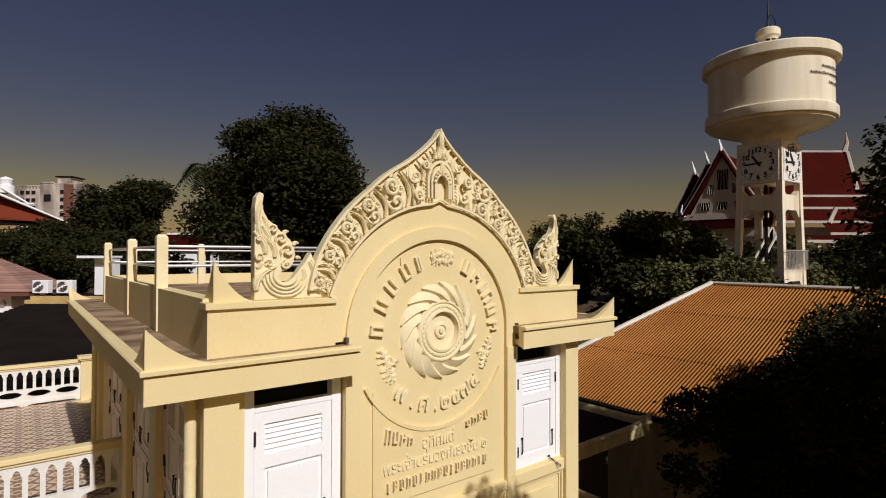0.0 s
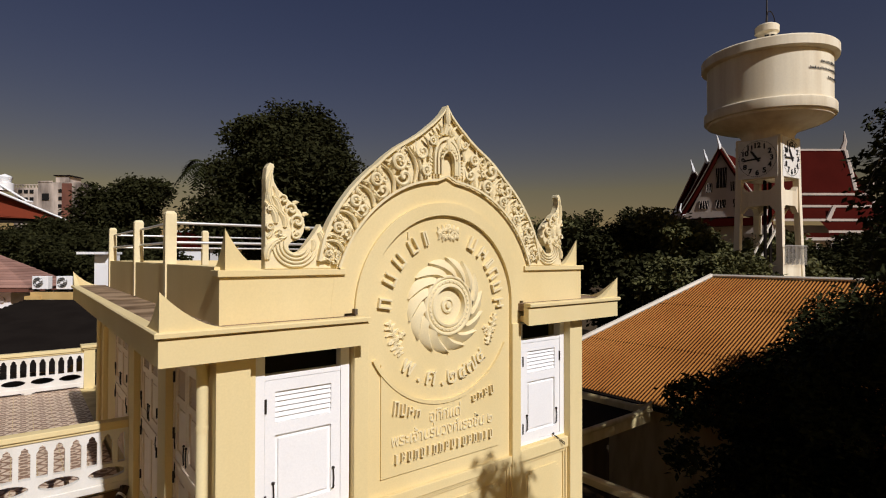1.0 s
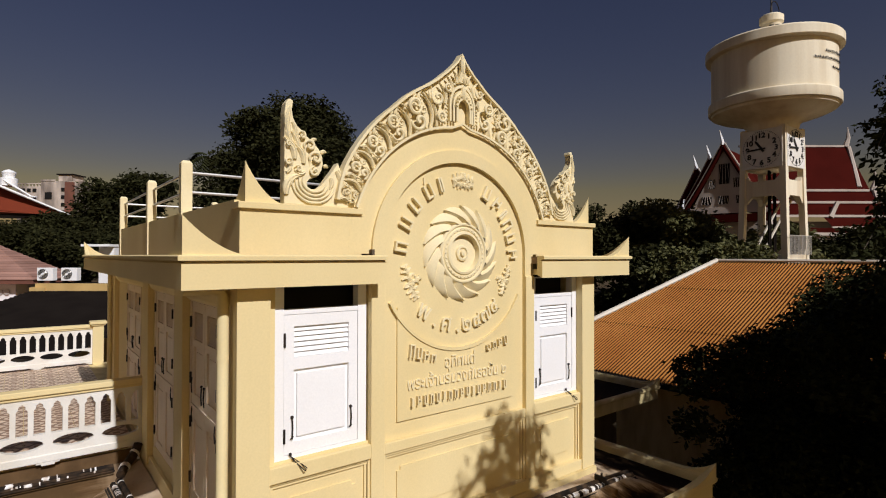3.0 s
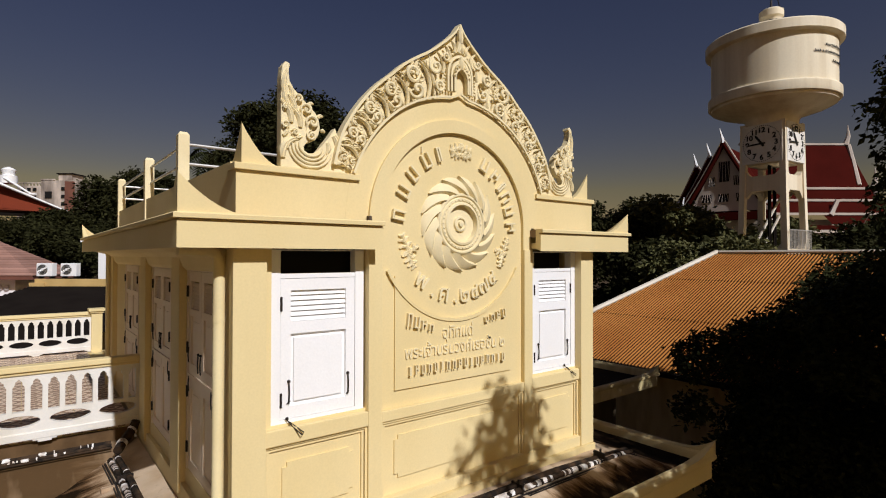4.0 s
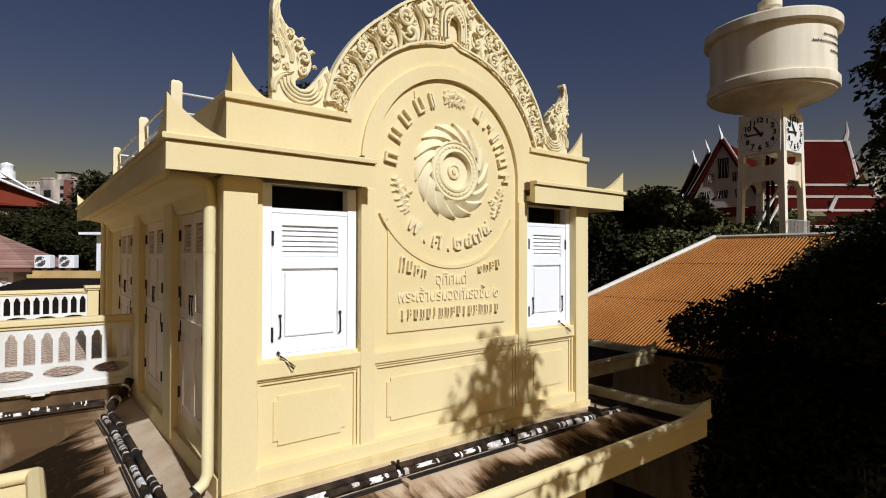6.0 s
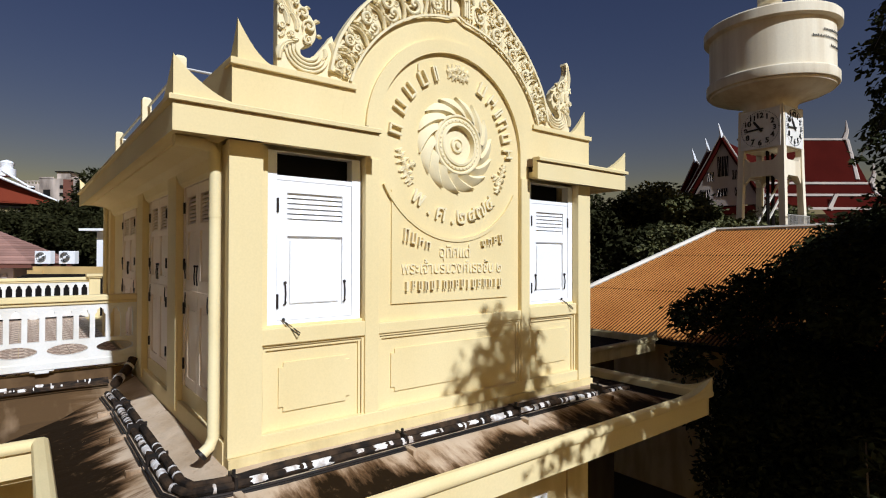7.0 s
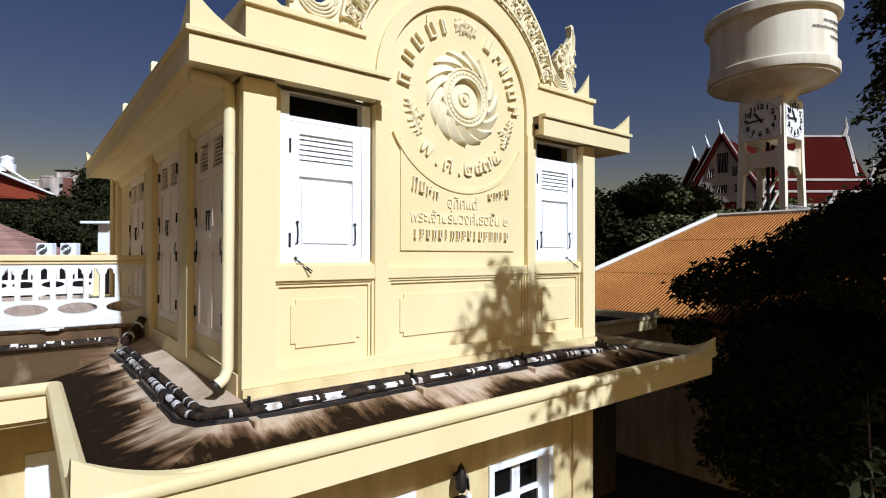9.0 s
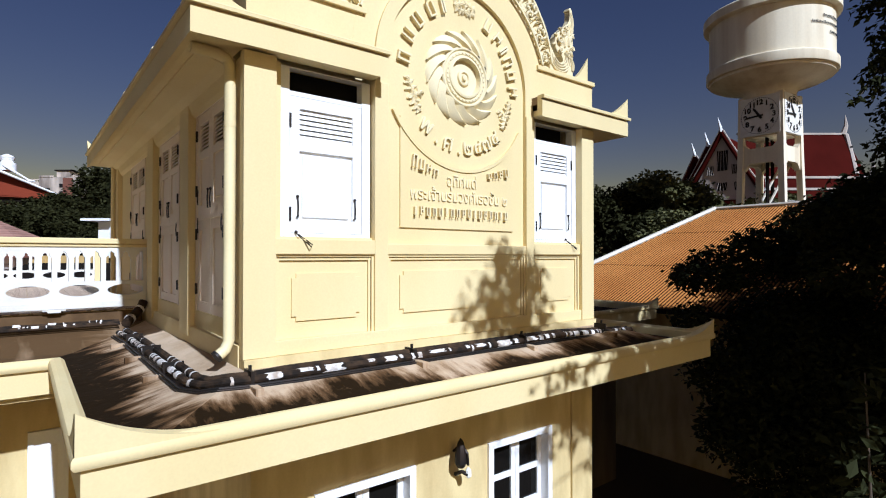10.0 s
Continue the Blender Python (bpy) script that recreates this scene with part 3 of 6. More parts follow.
def leaf_rib(p0, p1, bend, w, y=0.07, curl_=0.0):
    """A carved leaf: a tapering, ridged blade that bends and may curl over at its tip."""
    bm = bmesh.new()
    a, b = Vector((p0[0], 0, p0[1])), Vector((p1[0], 0, p1[1]))
    side = Vector((-(b - a).z, 0, (b - a).x))
    rows_ = []
    n = 10
    mids = [a + (b - a) * (i / n) + side * (bend * math.sin(math.pi * i / n) * (1 - 0.4 * i / n) + curl_ * (i / n) ** 4) for i in range(n + 1)]
    for i, q in enumerate(mids):
        s = i / n
        d = (mids[min(i + 1, n)] - mids[max(i - 1, 0)]).normalized()
        t = Vector((-d.z, 0, d.x))
        k = w * (0.30 + 0.70 * math.sin(math.pi * min(1, 0.18 + s * 0.82))) + 0.001
        h = k * 0.95 + 0.004
        rows_.append([bm.verts.new((q + t * u * k + Vector((0, y + h * e, 0)))) for u, e in ((-1.0, 0.8), (-0.95, -0.25), (-0.35, -0.85), (-0.08, -0.62), (0.35, -0.9), (0.95, -0.25), (1.0, 0.8))])
    for r0, r1 in zip(rows_, rows_[1:]):
        for k in range(6):
            bm.faces.new((r0[k], r0[k + 1], r1[k + 1], r1[k]))
    bm.faces.new(rows_[0]), bm.faces.new(rows_[-1][::-1])
    return bm


# rim along the crown's outer edge, a little proud of the carved bays
for a0, a1 in ((-71.5, 0), (0, 71.5)):
    r = bmesh.new()
    aa = [a0 + (a1 - a0) * i / 40 for i in range(41)]
    band(r, [at_polar(a, outline(a) - 0.014) for a in aa], [at_polar(a, outline(a) + 0.012) for a in aa], 0.075, 0.172)
    wpart("crown_rim", r, RELIEF, pavilion)


def bay(side_, phi, pitch):
    """One bay of the crown: a tall leaf at its edge, two scrolls turned against each other and small leaves between."""
    def q(u, v):
        """u across the bay (0 to 1, away from the peak), v from the inner line (0) to the rim (1)."""
        a = phi + pitch * u
        return at_polar(side_ * a, 1.315 + (outline(a) - 0.018 - 1.315) * v)
    w = outline(phi + pitch / 2) - 1.33
    up = math.pi / 2 - radians(side_ * (phi + pitch / 2))
    def put(name, mesh):
        wpart(name, mesh, RELIEF, pavilion, smooth=True)
    k = min(1.0, pitch / 11.75)
    put("carved_leaf", leaf_rib(q(0.17, -0.02), q(0.04, 0.98), 0.20 * side_, 0.017, 0.092, -0.14 * side_))
    put("carved_leaf", leaf_rib(q(0.06, 0.02), q(-0.02, 0.55), 0.14 * side_, 0.013, 0.10))
    put("scroll", scroll(*q(0.56, 0.73), w * 0.275 * k, up + side_ * 2.0, -side_, y=0.105, lift=0.065, tail=0.9))
    put("scroll", scroll(*q(0.60, 0.25), w * 0.255 * k, up - side_ * 1.3, side_, y=0.105, lift=0.065, tail=1.0))
    put("scroll", scroll(*q(0.26, 0.50), w * 0.13 * k, up + side_ * 0.6, side_, tail=0.8, y=0.105, lift=0.04))
    put("carved_leaf", leaf_rib(q(0.26, 0.66), q(0.22, 1.0), -0.25 * side_, 0.022, 0.10, 0.2 * side_))
    put("carved_leaf", leaf_rib(q(0.86, 0.46), q(0.90, 0.98), 0.25 * side_, 0.022, 0.10, -0.2 * side_))
    put("carved_leaf", leaf_rib(q(0.32, 0.30), q(0.32, 0.0), 0.22 * side_, 0.022, 0.10))
    put("carved_leaf", leaf_rib(q(0.40, 0.49), q(0.80, 0.50), 0.2 * side_, 0.015, 0.095))
    put("carved_leaf", leaf_rib(q(0.90, 0.34), q(0.86, 0.0), -0.2 * side_, 0.02, 0.10))
    put("leaf_tip", leaf_rib(q(0.50, 0.96), q(0.40, 1.09), 0.3 * side_, 0.026, 0.10, 0.2 * side_))
    for u, v in ((0.22, 0.80), (0.90, 0.80), (0.46, 0.08)):
        bm = bmesh.new()
        x_, z_ = q(u, v)
        bmesh.ops.create_icosphere(bm, subdivisions=1, radius=0.017, matrix=Matrix.Translation((x_, 0.105, z_)))
        put("bead", bm)


for side_ in (-1, 1):
    for k_ in range(5):
        bay(side_, 16.2 + 11.75 * k_, 11.75 if k_ < 4 else 8.2)
    # leaves that climb from the niche to the peak
    for a, v0, v1, w_, b_ in ((15.6, 0.0, 0.95, 0.018, 0.14), (9.4, 0.5, 0.98, 0.018, 0.2), (6.0, 0.66, 0.99, 0.018, 0.2), (3.4, 0.78, 0.98, 0.016, 0.2)):
        ro = outline(a) - 0.04
        wpart("carved_leaf", leaf_rib(at_polar(side_ * (a - 0.8), 1.315 + (ro - 1.315) * v0), at_polar(side_ * a, 1.315 + (ro - 1.315) * v1), b_ * side_, w_, 0.078, -0.1 * side_), RELIEF, pavilion, smooth=True)
    wpart("scroll", scroll(*at_polar(side_ * 12.0, 1.41), 0.068, radians(90) + side_ * 1.2, -side_), RELIEF, pavilion, smooth=True)
    wpart("scroll", scroll(*at_polar(side_ * 12.4, 1.59), 0.075, radians(90) - side_ * 1.2, side_), RELIEF, pavilion, smooth=True)
    wpart("scroll", scroll(*at_polar(side_ * 7.2, 1.70), 0.05, radians(90) + side_ * 1.2, -side_), RELIEF, pavilion, smooth=True)
# small shrine niche at the peak, with its beaded frame
def niche_line(hw, spring, rise):
    return [(CX - hw, 8.525)] + [(CX + hw * math.sin(radians(a)), spring + rise * math.cos(radians(a))) for a in range(-90, 91, 12)] + [(CX + hw, 8.525)]


for n_, (i_, o_, y_) in enumerate((((0.075, 8.66, 0.10), (0.100, 8.67, 0.135), 0.05), ((0.112, 8.675, 0.15), (0.135, 8.68, 0.185), 0.062), ((0.15, 8.69, 0.20), (0.172, 8.695, 0.225), 0.072))):
    r = bmesh.new()
    band(r, niche_line(*i_), niche_line(*o_), y_, 0.1)
    wpart("niche_frame", r, RELIEF, pavilion)
beads_ = [(CX + sx * 0.2, 8.54 + 0.036 * k) for sx in (-1, 1) for k in range(5)] + [(CX + 0.2 * math.sin(radians(a)), 8.70 + 0.25 * math.cos(radians(a))) for a in range(-80, 81, 16)]
for x_, z_ in beads_:
    bm = bmesh.new()
    bmesh.ops.create_icosphere(bm, subdivisions=1, radius=0.0145, matrix=Matrix.Translation((x_, 0.088, z_)))
    wpart("bead", bm, RELIEF, pavilion, smooth=True)
for k in range(9):
    a = -80 + 20 * k
    b0, b1 = (CX + 0.088 * math.sin(radians(a)), 8.67 + 0.118 * math.cos(radians(a))), (CX + 0.118 * math.sin(radians(a)), 8.67 + 0.16 * math.cos(radians(a)))
    wpart("flame_leaf", leaf_rib(b0, b1, 0.2 if a < 0 else -0.2, 0.014, 0.052), RELIEF, pavilion, smooth=True)
wpart("niche_ornament", leaf_rib((CX, 8.76), (CX, 8.90), 0.0, 0.03, 0.055), RELIEF, pavilion, smooth=True)
for s_ in (-1, 1):
    wpart("carved_leaf", leaf_rib((CX + s_ * 0.035, 8.94), (CX + s_ * 0.015, 9.16), 0.12 * s_, 0.026, 0.08), RELIEF, pavilion, smooth=True)
wpart("carved_leaf", leaf_rib((CX, 9.04), (CX - 0.005, 9.235), 0.0, 0.03, 0.07), RELIEF, pavilion, smooth=True)

# small dark drain spout where the cornice meets the arch
wpart("drain_spout", boxes((1.195, 0.05, 7.158, 1.225, 0.10, 7.21), bevel=0.005), BARK, pavilion, "small dark drain spout")

# side horns of the gable
HORN = [(0.385, 7.576), (0.385, 8.33), (0.395, 8.42), (0.425, 8.462), (0.455, 8.452), (0.463, 8.425), (0.443, 8.42), (0.436, 8.37), (0.447, 8.30), (0.485, 8.235), (0.51, 8.215), (0.55, 8.20), (0.585, 8.16), (0.635, 8.118), (0.685, 8.08), (0.722, 8.02), (0.732, 7.95), (0.72, 7.89),
        (0.69, 7.84), (0.645, 7.815), (0.60, 7.815), (0.572, 7.775), (0.578, 7.732), (0.62, 7.708), (0.67, 7.712), (0.72, 7.752), (0.772, 7.825), (0.825, 7.893), (0.876, 7.97), (1.00, 7.62), (1.03, 7.576)]
HORN = [(x + 0.02, z) for x, z in HORN]
for s_ in (-1, 1):
    pts = HORN if s_ < 0 else [(mirror_x(x), z) for x, z in HORN]
    bm = bmesh.new()
    prism(bm, pts, 0.13, 0.22)
    bmesh.ops.bevel(bm, geom=[e for e in bm.edges if all(abs(v.co.y - 0.13) < 1e-5 for v in e.verts)], offset=0.01, segments=2, affect="EDGES", profile=0.5, clamp_overlap=True)
    wpart("gable_horn", bm, RELIEF, pavilion)
    fx = (lambda x: x + 0.02) if s_ < 0 else (lambda x: mirror_x(x + 0.02))
    # scrolls along the serrated edge and down the middle: place, size, where the tail leaves, turn
    for x, z, sz, st, tn in ((0.655, 7.985, 0.062, 200, 1), (0.60, 8.085, 0.055, 200, 1), (0.53, 8.165, 0.042, 200, 1), (0.645, 7.87, 0.045, 110, -1), (0.415, 7.93, 0.04, 330, -1), (0.415, 8.08, 0.03, 330, -1), (0.50, 7.88, 0.035, 160, 1)):
        if s_ > 0:
            st, tn = 180 - st, -tn
        wpart("scroll", scroll(fx(x), z, sz, radians(st), tn, y=0.125, lift=0.03, tail=1.0), RELIEF, pavilion, smooth=True)
    for x, z, a, ln, bend, w_ in ((0.40, 7.66, 62, 0.20, 0.2, 0.03), (0.43, 7.74, 40, 0.14, 0.25, 0.026), (0.47, 7.96, 118, 0.20, -0.18, 0.028), (0.55, 7.93, 118, 0.20, -0.2, 0.026), (0.44, 8.10, 95, 0.16, 0.15, 0.024), (0.50, 8.05, 112, 0.15, -0.15, 0.024),
                               (0.41, 8.18, 84, 0.22, 0.08, 0.022), (0.47, 8.17, 104, 0.10, -0.2, 0.018), (0.71, 8.03, 20, 0.05, 0.3, 0.018), (0.625, 8.12, 30, 0.05, 0.3, 0.018), (0.735, 7.92, -10, 0.04, 0.3, 0.016), (0.56, 7.86, 175, 0.09, 0.3, 0.022), (0.40, 7.84, 80, 0.09, -0.3, 0.02),
                               (0.86, 7.90, 285, 0.25, 0.12, 0.034), (0.93, 7.80, 290, 0.2, 0.1, 0.03), (0.80, 7.83, 265, 0.1, 0.2, 0.022)):
        wpart("carved_leaf", leaf_rib((fx(x), z), (fx(x + ln * math.cos(radians(a))), z + ln * math.sin(radians(a))), bend * -s_, w_, 0.128), RELIEF, pavilion, smooth=True)
    for k in range(4):
        d = 0.032 * k
        bm = bmesh.new()
        line = [(fx(0.645 + (0.105 + d) * math.cos(radians(a))), 0.118, 7.79 + (0.095 + d) * math.sin(radians(a))) for a in range(165 + 8 * k, 346, 12)]
        line = [q for q in line if q[2] > 7.60]
        tube(bm, line, [0.012 * (0.3 + 0.7 * math.sin(math.pi * (0.1 + 0.8 * i / max(1, len(line) - 1)))) for i in range(len(line))], 6)
        wpart("carved_ridge", bm, RELIEF, pavilion, smooth=True)

# wheel
WX_ = CX + 0.018
wheel = wpart("wheel_emblem", lathe(bmesh.new(), [(0.001, 0.0), (0.315, 0.0), (0.315, 0.05), (0.302, 0.062), (0.288, 0.062), (0.278, 0.048), (0.272, 0.046), (0.262, 0.060), (0.236, 0.060), (0.230, 0.050), (0.218, 0.066), (0.196, 0.070), (0.186, 0.012), (0.085, 0.012), (0.078, 0.034), (0.058, 0.038), (0.050, 0.022), (0.032, 0.022), (0.028, 0.046), (0.001, 0.050)], 48,
                                    Matrix.Translation((WX_, 0.121, CZ + 0.01)) @ Matrix.Rotation(radians(90), 4, "X")), RELIEF, pavilion, smooth=True)
for i in range(32):
    a = math.tau * i / 32
    bm = bmesh.new()
    bmesh.ops.create_icosphere(bm, subdivisions=1, radius=0.012, matrix=Matrix.Translation((WX_ + 0.249 * math.cos(a), 0.062, CZ + 0.01 + 0.249 * math.sin(a))))
    wpart("bead", bm, RELIEF, wheel, smooth=True)
for i in range(14):
    a0 = math.tau * i / 14
    bm = bmesh.new()
    rows = []
    for k in range(9):
        s = k / 8
        r_ = 0.31 + 0.185 * s
        a = a0 + 0.72 * s ** 1.15
        w = 0.098 * (1 - s ** 2.2) * (0.8 + 0.7 * s) + 0.002
        cxx, czz = WX_ + r_ * math.cos(a), CZ + 0.01 + r_ * math.sin(a)
        t = a + math.pi / 2 + 0.75 * s
        tx, tz = math.cos(t), math.sin(t)
        h = 0.074 * (1 - 0.55 * s)
        rows.append([bm.verts.new((cxx + tx * w, 0.12 - 0.004, czz + tz * w)), bm.verts.new((cxx + tx * w * 0.3, 0.12 - h, czz + tz * w * 0.3)), bm.verts.new((cxx - tx * w * 0.6, 0.12 - h * 0.5, czz - tz * w * 0.6)), bm.verts.new((cxx - tx * w, 0.121, czz - tz * w))])
    for a_, b_ in zip(rows, rows[1:]):
        for j in range(3):
            bm.faces.new((a_[j], a_[j + 1], b_[j + 1], b_[j]))
    wpart("flame", bm, RELIEF, wheel, smooth=True)

# tablet: raised sheet with the lower rim of the disc over it
t = bmesh.new()
arc_pts = [at_polar(a, 0.99) for a in range(130, 231, 4)]
prism(t, [(1.505, 5.582), (3.045, 5.582), (3.045, 6.60)] + [q for q in arc_pts if 1.53 < q[0] < 3.03] + [(1.505, 6.66)], 0.102, 0.121)
wpart("tablet", t, CREAM, pavilion)
t = bmesh.new()
band(t, [at_polar(a, 0.955) for a in range(118, 243, 4)], [at_polar(a, 0.99) for a in range(118, 243, 4)], 0.09, 0.121)
wpart("disc_rim", t, CREAM, pavilion)


def writing(body, x, z, size, y, parent, mat=RELIEF, turn=0.0, depth=0.012, align="CENTER", width=None, name="writing"):
    c_ = bpy.data.curves.new(name, "FONT")
    c_.body, c_.size, c_.extrude, c_.align_x = body, size, depth, align
    c_.offset = size * 0.004
    tmp = bpy.data.objects.new(name, c_)
    me = bpy.data.meshes.new_from_object(tmp)
    me.name = name
    bpy.data.objects.remove(tmp)
    bpy.data.curves.remove(c_)
    xs = [v.co.x for v in me.vertices]
    k = width / (max(xs) - min(xs)) if width and xs else 1.0
    me.transform(Matrix.Translation((x, y, z)) @ Matrix.Rotation(turn, 4, "Y") @ Matrix.Rotation(radians(90), 4, "X") @ Matrix.Diagonal((k, 1, 1, 1)))
    off = Vector((0, 0, 0))
    p_ = parent
    while p_:
        off += p_.location
        p_ = p_.parent
    me.transform(Matrix.Translation(-off))
    me.materials.append(mat)
    ob = new(name, me)
    ob.parent = parent
    return tagged(ob, kind="stuff") if len(body) > 1 else ob


for ch, a in (("พ", 219), (".", 206), ("ศ", 195), (".", 183), ("๒", 174), ("๔", 163), ("๗", 152), ("๔", 141)):
    x, z = at_polar(a, 0.80)
    writing(ch, x, z, 0.235, 0.108, pavilion, turn=radians(a - 180) * 0.8, depth=0.016)
writing("อุทิศแด่", 2.275, 6.025, 0.165, 0.1, pavilion, width=0.40)
writing("พระเจ้าบรมวงศ์เธอชั้น ๒", 2.275, 5.865, 0.165, 0.1, pavilion, width=1.32)


# lettering kept as plain strokes: two uprights and a joining bar to each letter
def strokes(x, z, w_, h_, turn, y, kind, thick=0.016):
    m_ = Matrix.Translation((x, y, z)) @ Matrix.Rotation(turn, 4, "Y")
    u = w_ / 2 - thick / 2
    rows_ = [(-u, -h_ / 2, -u + thick, h_ / 2), (u - thick, -h_ / 2 + (h_ * 0.3 if kind == 2 else 0), u, h_ / 2)]
    zb = h_ / 2 - thick if kind == 0 else (-h_ / 2 if kind == 1 else h_ * 0.02)
    rows_.append((-u + thick, zb, u - thick, zb + thick))
    for k, (a0, c0, a1, c1) in enumerate(rows_):
        bm_ = bmesh.new()
        box(bm_, a0, -0.04, c0, a1, 0.0, c1, bevel=0.004)
        bmesh.ops.transform(bm_, matrix=m_, verts=bm_.verts)
        wpart("letter_bar", bm_, RELIEF, pavilion)


for k, a in enumerate((-85, -67, -51, -34, -21, 29, 43, 54, 64, 76, 90)):
    x, z = at_polar(a, 0.745)
    strokes(x, z, 0.115 if k not in (4, 7) else 0.07, 0.145, radians(a) * 0.95, 0.121, (0, 1, 1, 1, 0, 1, 2, 0, 0, 1, 2)[k], 0.02)
x, z = at_polar(-33, 0.86)
wpart("letter_bar", boxes((x - 0.008, 0.1, z - 0.03, x + 0.008, 0.121, z + 0.03)), RELIEF, pavilion)
for k in range(17):
    strokes(1.665 + 0.077 * k, 5.745 + (0.006 if k % 4 == 1 else 0.0), 0.052 if k % 5 else 0.035, 0.088, 0.0, 0.104, (0, 2, 1, 0, 1, 2, 0)[k % 7], 0.012)
for k in range(4):
    strokes(1.66 + 0.085 * k, 6.235 - 0.03 * k, 0.07, 0.13 - 0.022 * k, 0.12, 0.104, k % 3, 0.014)
    strokes(2.91 - 0.085 * k, 6.225 - 0.018 * k, 0.06, 0.09 - 0.012 * k, -0.12, 0.104, (k + 1) % 3, 0.012)
# leaf sprigs between the words and in the tablet's corners: a stem with paired, curling leaflets
def sprig(x, z, length, width, lean, pairs, y=0.112):
    """A carved spray of leaflets along a stem."""
    for s_ in (-1, 1):
        for i in range(pairs):
            f = i / (pairs - 1)
            px, pz = x + math.sin(lean) * length * (f - 0.5), z + math.cos(lean) * length * (f - 0.5)
            a = lean + s_ * radians(70 - 35 * f)
            ln = width * 1.25 * (0.55 + 0.45 * math.sin(math.pi * (0.25 + 0.6 * f)))
            wpart("leaflet", leaf_rib((px, pz), (px + math.sin(a) * ln, pz + math.cos(a) * ln), 0.35 * s_, 0.019, y), RELIEF, pavilion, smooth=True)
    wpart("stem", leaf_rib((x - math.sin(lean) * length * 0.5, z - math.cos(lean) * length * 0.5), (x + math.sin(lean) * length * 0.62, z + math.cos(lean) * length * 0.62), 0.08, 0.012, y), RELIEF, pavilion, smooth=True)


sprig(2.24, 7.945, 0.13, 0.062, radians(72), 4)
sprig(2.40, 7.945, 0.13, 0.062, radians(-72), 4)
sprig(2.23, 7.90, 0.08, 0.05, radians(110), 3)
sprig(2.42, 7.90, 0.08, 0.05, radians(-110), 3)
sprig(2.325, 7.925, 0.10, 0.05, 0.0, 3)
sprig(1.64, 6.93, 0.16, 0.075, radians(-24), 4)
sprig(1.67, 6.84, 0.14, 0.07, radians(150), 4)
sprig(1.70, 6.90, 0.09, 0.05, radians(60), 3)
sprig(2.95, 6.93, 0.15, 0.06, radians(20), 4)
sprig(2.91, 6.83, 0.13, 0.06, radians(200), 4)
sprig(2.88, 6.88, 0.08, 0.045, radians(-60), 3)

# ---- windows and doors of the pavilion ----
def shutter_window(x0, x1):
    w = wpart("window", ring(bmesh.new(), x0, x1, 5.47, 6.9, 0.085, 0.145, 0.24, 0.01, 0.03), WHITE, pavilion, "white painted window frame with closed louvred shutter and open transom")
    wpart("transom_bar", boxes((x0 + 0.085, 0.15, 6.66, x1 - 0.085, 0.24, 6.70), bevel=0.004), WHITE, w)
    a, b, z0, z1 = x0 + 0.088, x1 - 0.088, 5.503, 6.657
    l0, l1, m0, m1 = a + 0.088, b - 0.088, 6.30, 6.56
    wpart("shutter_frame", ring(bmesh.new(), a, b, z0, z1, 0.088, 0.15, 0.19, z1 - m1, 0.1), WHITE, w)
    wpart("shutter_rail", boxes((l0, 0.15, 6.20, l1, 0.19, m0)), WHITE, w)
    wpart("shutter_panel", boxes((l0, 0.176, 5.603, l1, 0.188, 6.20)), WHITE, w)
    wpart("raised_panel", boxes((l0 + 0.03, 0.158, 5.635, l1 - 0.03, 0.177, 6.17), bevel=0.009), WHITE, w)
    n = 6
    for i in range(n):
        z = m0 + (m1 - m0) * (i + 0.5) / n
        bm = boxes((l0, -0.003, -0.0215, l1, 0.003, 0.0215))
        bmesh.ops.transform(bm, matrix=Matrix.Translation((0, 0.172, z)) @ Matrix.Rotation(radians(-26), 4, "X"), verts=bm.verts)
        wpart("louvre_slat", bm, WHITE, w)
    for x, z in ((a - 0.006, 6.45), (a - 0.006, 5.66), (b - 0.014, 6.45 if x0 > 2 else 99)):
        if z < 50:
            wpart("hinge", boxes((x, 0.138, z - 0.06, x + 0.02, 0.152, z + 0.06), bevel=0.004), IRON, w)
    for x in (a + 0.07, b - 0.07):
        bm = bmesh.new()
        tube(bm, [(x, 0.138, 5.80), (x + 0.003, 0.133, 5.72), (x, 0.138, 5.63)], 0.0062, 6)
        tube(bm, [(x - 0.015, 0.14, 5.63), (x + 0.012, 0.14, 5.65)], 0.0055, 6)
        bmesh.ops.create_icosphere(bm, subdivisions=1, radius=0.016, matrix=Matrix.Translation((x, 0.14, 5.81)))
        wpart("bolt_handle", bm, IRON, w)
    bm = bmesh.new()
    sx = x0 + (0.14 if x0 < 2 else 0.62)
    tube(bm, [(sx, 0.13, 5.50), (sx + 0.03, 0.08, 5.45), (sx + 0.09, 0.03, 5.385)], 0.005, 6)
    tube(bm, [(sx + 0.01, 0.11, 5.49), (sx + 0.11, 0.045, 5.40), (sx + 0.09, 0.03, 5.385)], 0.0045, 6)
    bmesh.ops.create_icosphere(bm, subdivisions=1, radius=0.015, matrix=Matrix.Translation((sx, 0.13, 5.51)))
    wpart("window_stay", bm, IRON, w)


for x0, x1 in ((0.325, 1.185), (3.375, 4.22)):
    before = set(bpy.data.objects)
    shutter_window(x0, x1)
    for ob in set(bpy.data.objects) - before:
        if ob.parent is pavilion:
            ob.location.y -= 0.012
# black sheet close behind the front wall, painted as the unlit room
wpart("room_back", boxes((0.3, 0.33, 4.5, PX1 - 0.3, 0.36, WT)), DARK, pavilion)


